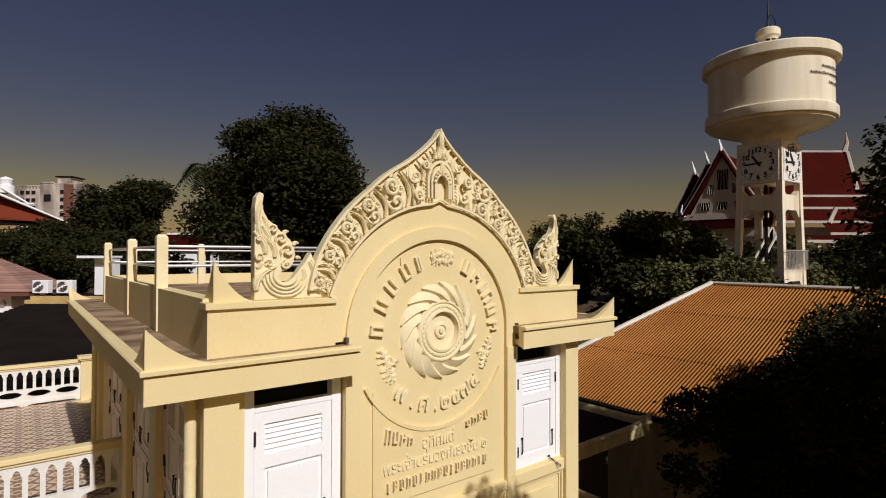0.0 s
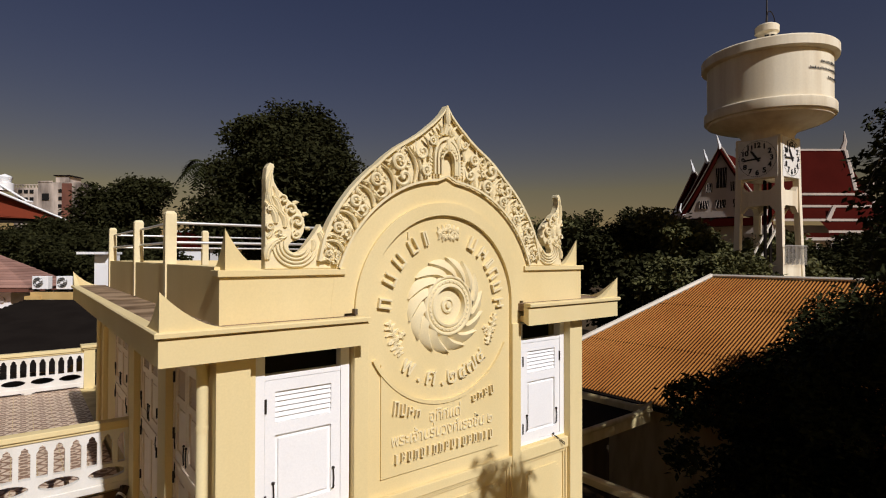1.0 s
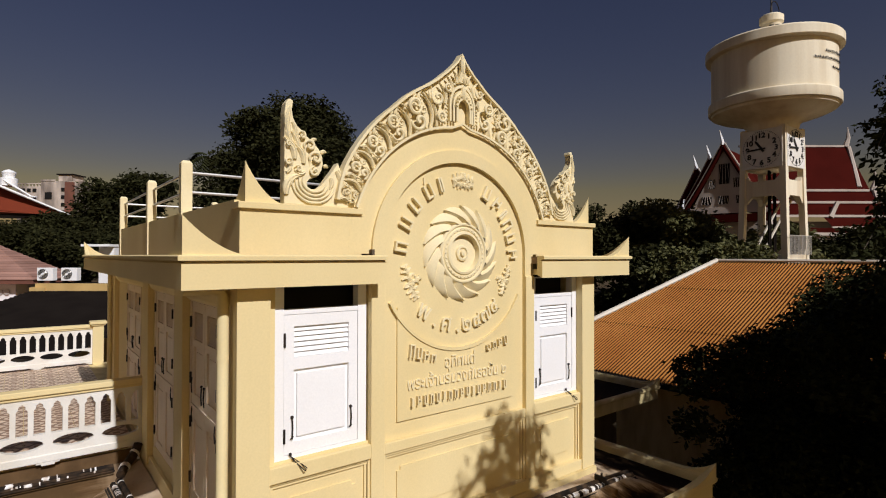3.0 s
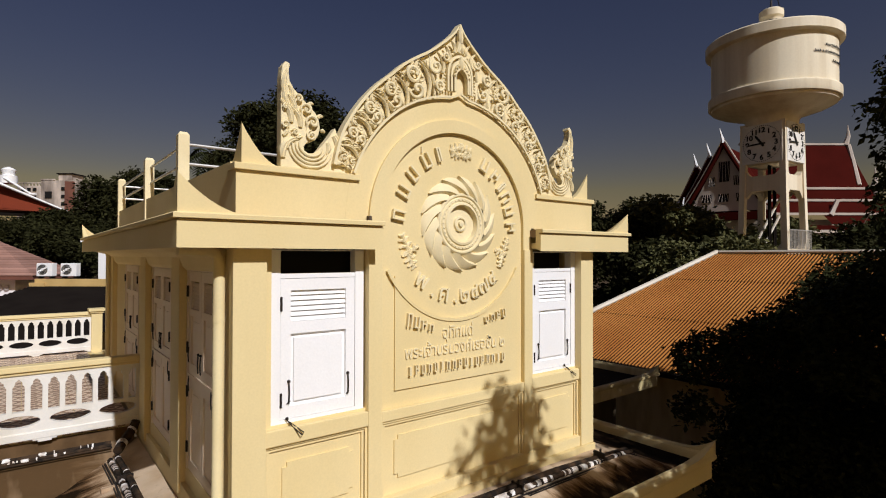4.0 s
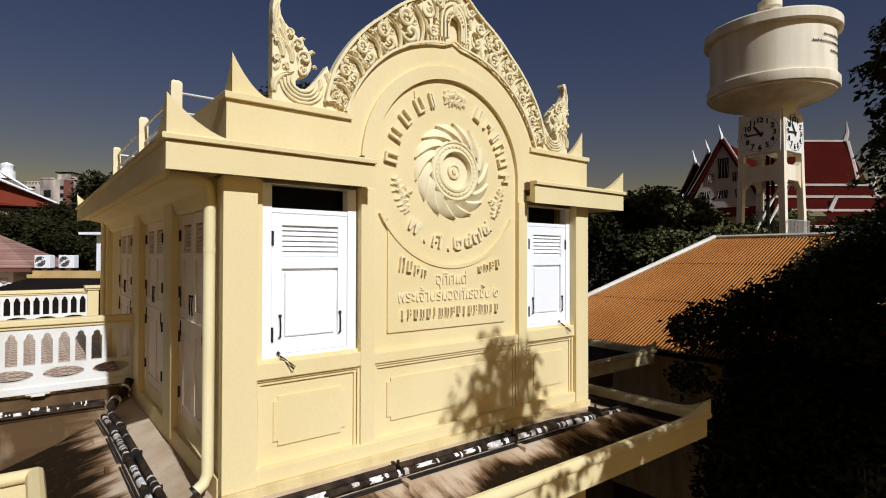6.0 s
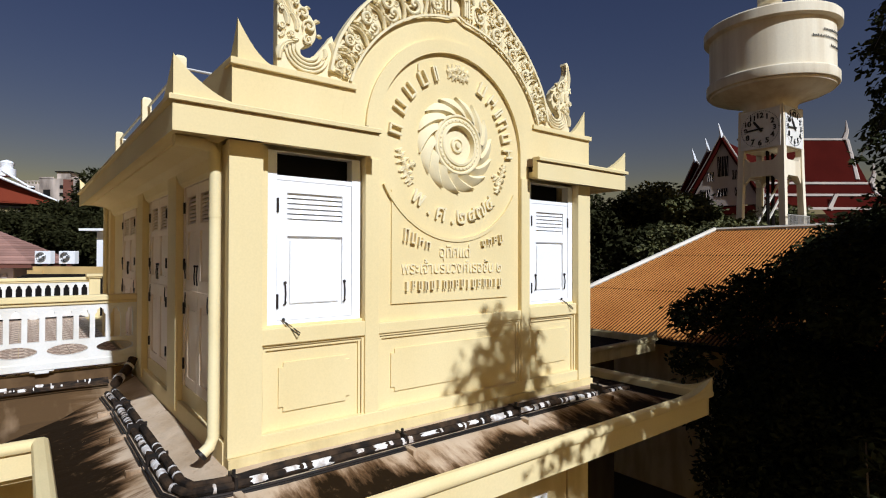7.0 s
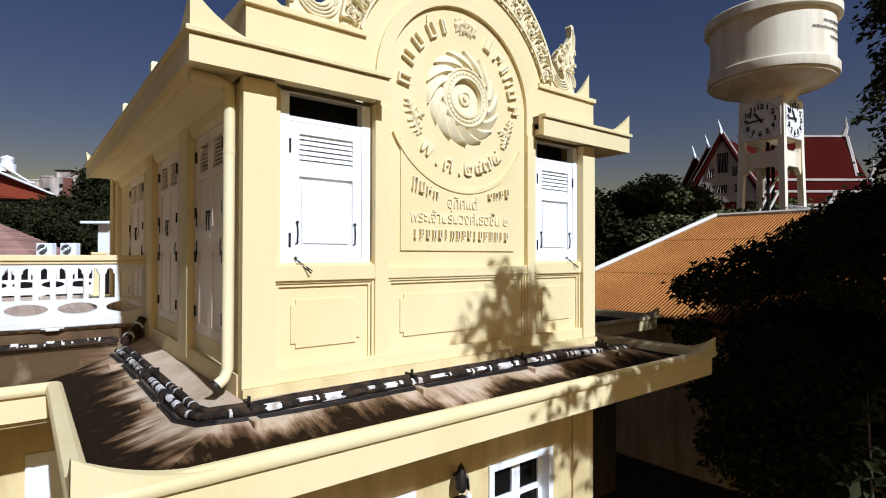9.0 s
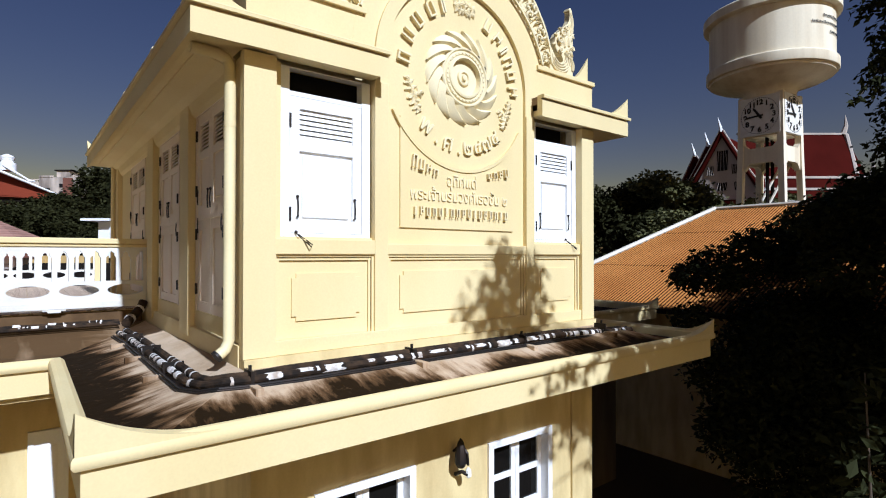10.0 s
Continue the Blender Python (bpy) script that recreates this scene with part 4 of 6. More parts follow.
def louvred_door(y0, y1):
    """A pair of narrow leaves in two tiers: louvres and panels above, panels below."""
    d = wpart("door", boxes((0.032, y0, 4.76, 0.092, y0 + 0.04, 6.74), (0.032, y1 - 0.04, 4.76, 0.092, y1, 6.74), (0.032, y0 + 0.04, 6.70, 0.092, y1 - 0.04, 6.74)), DOORPAINT, pavilion, "grey-white panelled door with louvres and black hinges")
    mid = (y0 + y1) / 2
    for a, b in ((y0 + 0.042, mid - 0.004), (mid + 0.004, y1 - 0.042)):
        st = 0.075
        rows = [(0.042, a, 4.765, 0.077, a + st, 6.695), (0.042, b - st, 4.765, 0.077, b, 6.695)]
        for z0, z1 in ((4.765, 4.86), (5.56, 5.66), (5.70, 5.80), (6.26, 6.33), (6.60, 6.695)):
            rows.append((0.042, a + st, z0, 0.077, b - st, z1))
        wpart("leaf_frame", boxes(*rows), DOORPAINT, d)
        for z0, z1 in ((4.86, 5.56), (5.80, 6.26)):
            wpart("leaf_panel", boxes((0.060, a + st, z0, 0.072, b - st, z1)), DOORPAINT, d)
            wpart("raised_panel", boxes((0.050, a + st + 0.03, z0 + 0.05, 0.061, b - st - 0.03, z1 - 0.05), bevel=0.005), DOORPAINT, d)
        for i in range(7):
            bm = boxes((-0.003, a + st, -0.018, 0.003, b - st, 0.018))
            bmesh.ops.transform(bm, matrix=Matrix.Translation((0.064, 0, 6.35 + 0.036 * i)) @ Matrix.Rotation(radians(35), 4, "Y"), verts=bm.verts)
            wpart("louvre_slat", bm, DOORPAINT, d)
    wpart("tier_bar", boxes((0.027, y0 + 0.04, 5.66, 0.047, y1 - 0.04, 5.70)), DOORPAINT, d)
    for y in (y0 + 0.035, y1 - 0.055):
        for z in (6.5, 5.95, 5.52, 4.98):
            wpart("hinge", boxes((0.017, y, z - 0.055, 0.036, y + 0.022, z + 0.055), bevel=0.004), IRON, d)
    for y in (mid - 0.05, mid + 0.035):
        bm = bmesh.new()
        tube(bm, [(0.024, y, 5.93), (0.019, y, 5.84), (0.024, y, 5.76)], 0.0065, 6)
        bmesh.ops.create_icosphere(bm, subdivisions=1, radius=0.013, matrix=Matrix.Translation((0.024, y, 5.935)))
        wpart("bolt_handle", bm, IRON, d)
    for y, z in ((y1 - 0.1, 5.88), (y1 - 0.11, 5.6), (y0 + 0.1, 5.6)):
        bm = bmesh.new()
        tube(bm, [(0.026, y, z + 0.08), (0.021, y, z), (0.026, y, z - 0.07)], 0.006, 6)
        wpart("bolt_handle", bm, IRON, d)


for y0, y1 in DOORS:
    louvred_door(y0, y1)

# downpipes on the side wall
def downpipe(x, y, z0, z1, r, shoe):
    t = thing("downpipe", (x, y, z0), "cream painted rain downpipe on the pavilion wall", "pipe")
    bm = bmesh.new()
    tube(bm, [(x - 0.30, y - 0.02, z1 + 0.145), (x - 0.10, y - 0.01, z1 + 0.14), (x - 0.03, y, z1 + 0.12), (x - 0.005, y, z1 + 0.08), (x, y, z1), (x, y, z0 + 0.12), (x - 0.03, y - 0.01, z0 + 0.05), (x - 0.1, y - 0.02, z0)] if shoe else [(x - 0.1, y, z1 + 0.07), (x - 0.02, y, z1 + 0.05), (x, y, z1 - 0.02), (x, y, z0)], r, 12)
    wpart("pipe", bm, CREAMPIPE, t, smooth=True)
    if shoe:
        bm = bmesh.new()
        tube(bm, [(x - 0.085, y - 0.018, z0 + 0.012), (x - 0.103, y - 0.021, z0 - 0.001)], r * 1.12, 12)
        wpart("shoe", bm, IRON, t, "dark open pipe mouth", smooth=True)
    bm = bmesh.new()
    tube(bm, [(x, y, z1 - 0.42), (x, y, z1 - 0.38)], r * 1.06, 12)
    wpart("collar", bm, CREAMPIPE, t, smooth=True)


downpipe(-0.055, 0.2, 4.52, 6.75, 0.045, True)
downpipe(-0.07, PY1 - 0.1, 4.6, 6.85, 0.035, False)

# ---- the lower building: roof ledge, eave, walls ----
lower = thing("lower_building", (2.0, 3.0, 0.0), "cream lower storey with wide flat eave and white windows", "building")
EX0, EX1, EY0, EY1 = -1.10, 5.78, -0.825, 2.05


# roof sheet falls from the wall's foot to the eave
bm = bmesh.new()
def grid(x0, x1, y0, y1, nx, ny, zf):
    vs = [[bm.verts.new((x0 + (x1 - x0) * i / nx, y0 + (y1 - y0) * j / ny, zf(x0 + (x1 - x0) * i / nx, y0 + (y1 - y0) * j / ny))) for i in range(nx + 1)] for j in range(ny + 1)]
    for j in range(ny):
        for i in range(nx):
            bm.faces.new((vs[j][i], vs[j][i + 1], vs[j + 1][i + 1], vs[j + 1][i]))
def roof_z(x, y):
    d = max(0, min(-x, max(0, 4.02 - y)), x - PX1, -y)
    base = 4.43 - 0.26 * min(d, 0.85) - 0.05 * max(0, d - 0.85)
    return base + 0.012 * noise.noise((x * 1.6, y * 1.6, 3.0)) + 0.005 * noise.noise((x * 7, y * 7, 1.0))
grid(EX0 + 0.02, EX1 - 0.02, EY0 + 0.02, EY1, 80, 34, roof_z)
wpart("roof_sheet", bm, CONCRETE, lower)
bm = bmesh.new()
grid(-9.0, -0.02, EY1 + 0.02, 4.02, 140, 30, roof_z)
grid(EX0 + 0.02, -0.02, EY1, EY1 + 0.02, 14, 1, roof_z)
wpart("roof_sheet", bm, CONCRETE, lower)
bm = bmesh.new()
grid(PX1, EX1 - 0.02, EY1, 9.0, 12, 40, roof_z)
wpart("roof_sheet", bm, CONCRETE, lower)
# drip boards under the eave
EAVE = [(0.0, -0.265), (0.0, -0.045), (0.006, -0.04), (0.03, -0.035), (0.045, -0.01), (0.045, 0.02), (0.03, 0.05), (0.0, 0.065), (-0.05, 0.06), (-0.085, 0.03), (-0.10, -0.02), (-0.10, -0.265)]


def eave_line(pts):
    b_ = bmesh.new()
    sweep(b_, pts, EAVE)
    return b_


path_l = [(-9.0, EY1, 4.27), (EX0, EY1, 4.28), (EX0, EY0, 4.235), (EX1, EY0, 4.25), (EX1, 9.0, 4.27)]
wpart("eave", eave_line(path_l), CREAM, lower, smooth=True)


def eave_horn(x, y, z, sx, l1, l2, h):
    """An upturned corner: curved fins that thin out and rise along both edges to one tip."""
    b_ = bmesh.new()
    for turned, ln in ((False, l1), (True, l2)):
        rows_ = []
        for i in range(13):
            s_ = i / 12
            u, w_, th = ln * (1 - s_), h * s_ ** 2.3, 0.095 * (1 - s_ ** 4) + 0.004
            q = [(x - sx * 0.033, y - 0.035 + u), (x + sx * (th - 0.033), y - 0.035 + u)] if turned else [(x + sx * (u - 0.033), y - 0.035), (x + sx * (u - 0.033), y - 0.035 + th)]
            rows_.append([b_.verts.new((*q[0], z - 0.06)), b_.verts.new((*q[0], z + w_)), b_.verts.new((*q[1], z + w_)), b_.verts.new((*q[1], z - 0.06))])
        for r0, r1 in zip(rows_, rows_[1:]):
            for k in range(4):
                b_.faces.new((r0[k], r0[(k + 1) % 4], r1[(k + 1) % 4], r1[k]))
        b_.faces.new(rows_[-1])
    return b_


wpart("eave_horn", eave_horn(EX0, EY0, 4.285, 1, 0.72, 0.5, 0.22), CREAM, lower)
wpart("eave_horn", eave_horn(EX1, EY0, 4.305, -1, 0.62, 0.5, 0.17), CREAM, lower)
wpart("eave_soffit", boxes((EX0 + 0.06, EY0 + 0.06, 3.96, EX1 - 0.06, 0.0, 4.0), (EX0 + 0.06, 0.0, 3.96, 0.0, 2.4, 4.0), (PX1, 0.0, 3.96, EX1 - 0.06, 9.0, 4.0), (-9, EY1 + 0.06, 3.96, EX0 + 0.06, 4.0, 4.0)), CREAM_OLD, lower)
# walls under the eave; the front wall is pierced by the windows
WX = ((0.53, 1.53), (2.45, 3.44))
LY = -0.10                      # face of the lower front wall
fw = [(0.02, LY, 0.0, WX[0][0], 0.2, 4.37), (WX[0][1], LY, 0.0, WX[1][0], 0.2, 4.37), (WX[1][1], LY, 0.0, 4.18, 0.2, 4.37)]
for a, b in WX:
    fw += [(a, LY, 0.0, b, 0.2, 1.75), (a, LY, 3.37, b, 0.2, 4.37)]
for row in fw:
    wpart("front_wall", boxes(row), CREAM_OLD, lower)
for row in ((0.02, 0.2, 0.0, 0.2, 2.9, 4.37), (4.2, 0.2, 0.0, 4.4, 9.0, 4.4), (-9.0, 2.9, 0.0, 0.02, 3.1, 4.1)):
    wpart("side_wall", boxes(row), CREAM_OLD, lower)
wpart("corner_pilaster", boxes((3.80, LY - 0.03, 0.0, 4.18, LY, 3.96), bevel=0.006), CREAM_OLD, lower)
for a, b in WX:
    z0, z1 = 1.75, 3.37
    w = wpart("window", boxes((a, -0.03, z0, a + 0.07, 0.1, z1), (b - 0.07, -0.03, z0, b, 0.1, z1), (a + 0.07, -0.03, z1 - 0.07, b - 0.07, 0.1, z1), (a + 0.07, -0.03, z0, b - 0.07, 0.1, z0 + 0.07), bevel=0.004), WHITE, lower, "white wooden window with small dark panes")
    w.location.y += LY
    mid = (a + b) / 2
    for u0, u1 in ((a + 0.072, mid - 0.003), (mid + 0.003, b - 0.072)):
        rows = [(u0, -0.02, z0 + 0.072, u0 + 0.06, 0.03, z1 - 0.072), (u1 - 0.06, -0.02, z0 + 0.072, u1, 0.03, z1 - 0.072)]
        n = 4
        H = (z1 - z0 - 0.144) / n
        for k in range(n + 1):
            zc = z0 + 0.072 + H * k
            rows.append((u0 + 0.06, -0.02, zc - (0.0 if k == 0 else 0.03), u1 - 0.06, 0.03, zc + (0.0 if k == n else 0.03)))
        wpart("casement", boxes(*rows), WHITE, w)
        for k in range(n):
            wpart("pane", boxes((u0 + 0.06, 0.004, z0 + 0.102 + H * k, u1 - 0.06, 0.012, z0 + 0.042 + H * (k + 1))), GLASS, w)
# door in the recessed wall beside the porch
d = wpart("door", ring(bmesh.new(), -1.28, -0.93, 0.6, 3.47, 0.05, 2.84, 2.92), WHITE, lower, "narrow white painted door in the porch wall")
wpart("leaf", boxes((-1.23, 2.86, 0.65, -0.98, 2.9, 3.42)), WHITE, d)
wpart("raised_panel", boxes((-1.18, 2.845, 2.2, -1.03, 2.862, 3.3), bevel=0.006), WHITE, d)
# wall lantern
lan = thing("wall_lantern", (2.0, -0.16, 3.25), "black iron wall lantern beside the lower windows", "lantern")
bm = bmesh.new()
tube(bm, [(2.07, 0.0, 3.34), (2.08, -0.10, 3.44), (2.10, -0.17, 3.36), (2.12, -0.16, 3.24)], 0.014, 6)
tube(bm, [(2.07, -0.02, 3.12), (2.10, -0.09, 3.16), (2.13, -0.15, 3.14)], 0.02, 6)
wpart("bracket", bm, IRON, lan)
bm = bmesh.new()
lathe(bm, [(0.004, 0.26), (0.03, 0.22), (0.055, 0.12), (0.06, 0.02), (0.035, -0.02), (0.01, -0.03)], 8, Matrix.Translation((2.06, -0.12, 3.24)))
wpart("lamp_body", bm, IRON, lan, smooth=True)
bm = bmesh.new()
lathe(bm, [(0.004, 0.09), (0.028, 0.06), (0.03, 0.0), (0.004, -0.02)], 8, Matrix.Translation((2.14, -0.14, 3.12)))
wpart("glass_bulb", bm, WHITE, lan, "pale glass bulb", smooth=True)

lan.location += Vector((-0.07, LY, 0.05))

# pipes along the foot of the walls: wrapped in black, with bare grey lengths and clips
run_a = [(4.9, -0.14), (3.5, -0.15), (2.0, -0.15), (0.3, -0.16), (0.0, -0.17), (-0.16, -0.15), (-0.26, -0.05), (-0.3, 0.12), (-0.3, 1.5), (-0.3, 2.8), (-0.32, 3.5)]
def flake(a, b, r, rnd):
    """A ragged sleeve of bare pipe, open at the back."""
    bm = bmesh.new()
    d = (b - a).normalized()
    s = Vector((0, 0, 1))
    t = d.cross(s).normalized()
    rows = []
    lo, hi = rnd.uniform(-75, -20), rnd.uniform(60, 150)
    sg = 1 if t.y < 0 or (abs(t.y) < 0.5 and t.x < 0) else -1
    for k in range(9):
        ang = radians(lo + (hi - lo) * k / 8)
        o = (s * math.cos(ang) + t * sg * math.sin(ang)) * r
        j0, j1 = rnd.uniform(0, 0.25), rnd.uniform(0, 0.25)
        rows.append((bm.verts.new(a.lerp(b, j0) + o), bm.verts.new(b.lerp(a, j1) + o)))
    for p_, q_ in zip(rows, rows[1:]):
        bm.faces.new((p_[0], q_[0], q_[1], p_[1]))
    return bm


def pipe_run(shift, r, z_up, label, wraps, seed):
    rnd = random.Random(seed)
    t = thing("roof_pipe", (run_a[0][0], run_a[0][1], 4.4), label, "pipe", "pipes along the wall foot")
    pts = []
    for i, (x, y) in enumerate(run_a):
        dx, dy = (0, -shift) if x > 0.1 else ((-shift, 0) if y > 0.05 else (-shift * 0.7, -shift * 0.7))
        pts.append(Vector((x + dx, y + dy, roof_z(x + dx, y + dy) + r + z_up)))
    bm = bmesh.new()
    tube(bm, pts, r, 10)
    wpart("pipe", bm, PVC if wraps is not None else IRON, t, smooth=True)
    if wraps is not None:
        for a, b in zip(pts, pts[1:]):
            if not wraps and a.y < 0.0:
                continue
            L = (b - a).length
            s = rnd.uniform(0.02, 0.25)
            while s < L - 0.06:
                w_ = rnd.choice((0.03, 0.05, 0.08, 0.14, 0.22)) if wraps else rnd.choice((0.02, 0.03, 0.05))
                wpart("bare_length", flake(a.lerp(b, s / L), a.lerp(b, min(1, (s + w_) / L)), r * 1.07, rnd), PVCW, t, "chipped grey-white stretch of pipe", smooth=True)
                s += w_ + (rnd.choice((0.015, 0.02, 0.04, 0.08, 0.2)) if wraps else rnd.choice((0.1, 0.3, 0.5)))
    return t
pipe_run(0.0, 0.035, 0.0, "black wrapped water pipe with few chipped white rings along the wall", 0, 3)
pipe_run(0.074, 0.032, 0.0, "black wrapped pipe with chipped white lengths on the roof ledge", 1, 5)
pipe_run(0.128, 0.012, 0.0, "thin dark cable conduit lying on the stained roof", None, 7)
pipe_run(0.152, 0.008, 0.0, "thin dark cable lying on the stained roof", None, 8)
for x, y, dx, dy in ((-0.02, -0.2, 0.0, -1), (1.43, -0.2, 0, -1), (2.86, -0.2, 0, -1), (4.28, -0.2, 0, -1), (-0.36, 0.75, -1, 0), (-0.36, 1.7, -1, 0), (-0.36, 2.7, -1, 0)):
    t = thing("pipe_bracket", (x, y, 4.4), "dark clip on a small cement pad holding the roof pipes", "bracket", "brackets of the roof pipes")
    z = roof_z(x, y)
    if dy:
        wpart("clip", boxes((x - 0.012, y - 0.06, z, x + 0.012, y + 0.1, z + 0.092), (x - 0.01, y - 0.006, z + 0.09, x + 0.01, y + 0.012, z + 0.13)), IRON, t)
        wpart("cement_pad", boxes((x - 0.03, y - 0.21, z - 0.07, x + 0.03, y - 0.05, z + 0.0), bevel=0.008), CONCRETE, t)
    else:
        wpart("clip", boxes((x - 0.06, y - 0.012, z, x + 0.1, y + 0.012, z + 0.092)), IRON, t)
        wpart("cement_pad", boxes((x - 0.21, y - 0.03, z - 0.07, x - 0.05, y + 0.03, z + 0.0), bevel=0.008), CONCRETE, t)
# elbow that rises at the balustrade
el = thing("pipe_elbow", (-0.2, 3.6, 4.5), "thick black and white pipe bend rising at the balustrade", "pipe")
bm = bmesh.new()
tube(bm, [(-0.32, 3.45, 4.47), (-0.24, 3.62, 4.52), (-0.12, 3.74, 4.62), (-0.08, 3.8, 4.7)], 0.055, 10)
wpart("bend", bm, PVC, el, smooth=True)
for a, b in (((-0.275, 3.55, 4.50), (-0.25, 3.60, 4.515)), ((-0.14, 3.725, 4.605), (-0.12, 3.74, 4.62))):
    bm = bmesh.new()
    tube(bm, [a, b], 0.063, 10)
    wpart("band", bm, PVCW, el, smooth=True)
# runs along the foot of the balustrade
for k, (dy, r, seed) in enumerate(((3.86, 0.03, 1), (3.78, 0.022, 2), (3.72, 0.012, 4))):
    rnd = random.Random(seed)
    t = thing("roof_pipe", (-8.5, dy, 4.4), "black pipe with white patches below the balustrade", "pipe", "pipes below the balustrade")
    z = 4.43 + r
    bm = bmesh.new()
    tube(bm, [(-8.8, dy, z - 0.02), (-0.35, dy, z)], r, 8)
    wpart("pipe", bm, PVC, t, smooth=True)
    if k < 2:
        s = -2.6
        while s < -0.5:
            w_ = rnd.choice((0.015, 0.025, 0.04, 0.09))
            wpart("bare_length", flake(Vector((s, dy, z)), Vector((s + w_, dy, z)), r * 1.08, rnd), PVCW, t, smooth=True)
            s += w_ + rnd.choice((0.015, 0.03, 0.06, 0.15, 0.25))

# ---- terrace with two balustrades ----
terrace = thing("terrace", (-4, 7.5, 4.0), "roof terrace paved with brown patterned tiles", "terrace", kind="structure")
wpart("terrace_slab", boxes((-9, 4.05, 3.9, -0.06, 11.0, 4.585)), CREAM_OLD, terrace)
for i in range(7):
    for j in range(23):
        x, y = -0.2 - 0.3 * i, 4.24 + 0.3 * j
        if i == j == 0:
            tile = wpart("tile", boxes((x - 0.147, y - 0.147, 4.585, x + 0.147, y + 0.147, 4.6), bevel=0.003), TILE, terrace)
            tile.data.transform(Matrix.Translation(terrace.location - Vector((x, y, 4.59))))
            tile.location = Vector((x, y, 4.59)) - terrace.location
        else:
            ob = new("tile", tile.data)
            ob.parent = terrace
            ob.location = Vector((x, y, 4.59)) - terrace.location
wpart("kerb_face", boxes((-9, 4.03, 4.2, -0.06, 4.048, 4.584)), GRIME, terrace)
wpart("terrace_slab", boxes((-0.06, 7.43, 3.9, 3.0, 11.0, 4.585)), CREAM_OLD, terrace)


def balustrade(xa, xb, y, z0, group):
    """Cast panels between a foot rail and a capping: arched slots over lying ovals."""
    rail_ = thing("balustrade", (xa, y, z0), "white cast concrete balustrade with arched slots and cream capping", "balustrade", group)
    zt = z0 + 0.93
    L = xb - xa
    wpart("capping", boxes((xa, y - 0.085, zt - 0.07, xb, y + 0.085, zt), (xa, y - 0.06, zt - 0.11, xb, y + 0.06, zt - 0.071), bevel=0.01), CREAM, rail_)
    n = max(2, round(L / 0.171))
    pitch = L / n
    za, zb = z0 + 0.38, z0 + 0.77     # slot, spring to point
    for i in range(n):
        cx_ = xa + pitch * (i + 0.5)
        hw = pitch * 0.335
        # web with a pointed, shouldered slot
        line_in = [(-hw, za), (-hw, zb - 0.09), (-hw * 0.62, zb - 0.06), (-hw * 0.6, zb - 0.03), (0, zb), (hw * 0.6, zb - 0.03), (hw * 0.62, zb - 0.06), (hw, zb - 0.09), (hw, za)]
        line_out = [(-pitch / 2, za), (-pitch / 2, zb - 0.09), (-pitch / 2, zb - 0.03), (-pitch / 2, zt - 0.112), (0, zt - 0.112), (pitch / 2, zt - 0.112), (pitch / 2, zb - 0.03), (pitch / 2, zb - 0.09), (pitch / 2, za)]
        bm = bmesh.new()
        band(bm, [(cx_ + u, w_) for u, w_ in line_in], [(cx_ + u, w_) for u, w_ in line_out], y - 0.04, y + 0.04)
        wpart("baluster", bm, RAILWHITE, rail_)
    # lower band with lying ovals, one for every three slots
    m_ = max(1, n // 3)
    pw = 3 * pitch
    zl, zh = z0 + 0.13, za
    zc = (zl + zh) / 2 + 0.01
    if L - m_ * pw > 0.01:
        wpart("end_block", boxes((xa, y - 0.04, zl, xb - m_ * pw, y + 0.04, zh)), RAILWHITE, rail_)
    for i in range(m_):
        cx_ = xb - pw * (i + 0.5)
        corner = math.atan2((zh - zl) / 2, pw / 2)
        inn, out_ = [], []
        for a in sorted([math.tau * j / 24 for j in range(25)] + [corner, math.pi - corner, math.pi + corner, math.tau - corner]):
            ox, oz = pw * 0.39 * math.cos(a), 0.072 * math.sin(a)
            inn.append((cx_ + ox * (1 + 0.06 * abs(math.cos(a)) ** 6), zc + oz))
            s_ = min((pw / 2) / max(1e-6, abs(math.cos(a))), ((zh - zl) / 2) / max(1e-6, abs(math.sin(a))))
            out_.append((cx_ + s_ * math.cos(a), (zl + zh) / 2 + s_ * math.sin(a)))
        bm = bmesh.new()
        band(bm, inn, out_, y - 0.04, y + 0.04)
        wpart("oval_panel", bm, RAILWHITE, rail_)
    # foot: shallow arches between blocks
    for i in range(m_ // 2 + 1):
        x_ = xb - i * 2 * pw
        wpart("foot_block", boxes((max(xa, x_ - 0.07), y - 0.05, z0, min(xb, x_ + 0.07), y + 0.053, z0 + 0.10), (max(xa, x_ - 0.12), y - 0.048, z0 + 0.02, min(xb, x_ + 0.12), y + 0.05, z0 + 0.08), bevel=0.008), RAILWHITE, rail_)
    wpart("foot_rail", boxes((xa, y - 0.055, z0 + 0.04, xb, y + 0.055, z0 + 0.131), bevel=0.01), RAILWHITE, rail_)
    return rail_


front_rail = balustrade(-6.3, 0.0, 4.0, 4.6, "terrace balustrades")
wpart("end_panel", boxes((-0.06, 3.955, 4.73, 0.03, 4.045, 5.42)), RAILWHITE, front_rail)
back_rail = balustrade(-6.3, 0.02, 10.85, 4.6, "terrace balustrades")
p = thing("gate_post", (0.12, 10.85, 4.58), "cream square post with a flared cap at the balustrade", "post")
wpart("shaft", boxes((0.02, 10.74, 4.58, 0.24, 10.96, 5.5), bevel=0.008), CREAM, p)
wpart("cap", boxes((-0.01, 10.71, 5.5, 0.27, 10.99, 5.54), (-0.04, 10.68, 5.54, 0.30, 11.02, 5.60), bevel=0.008), CREAM, p)

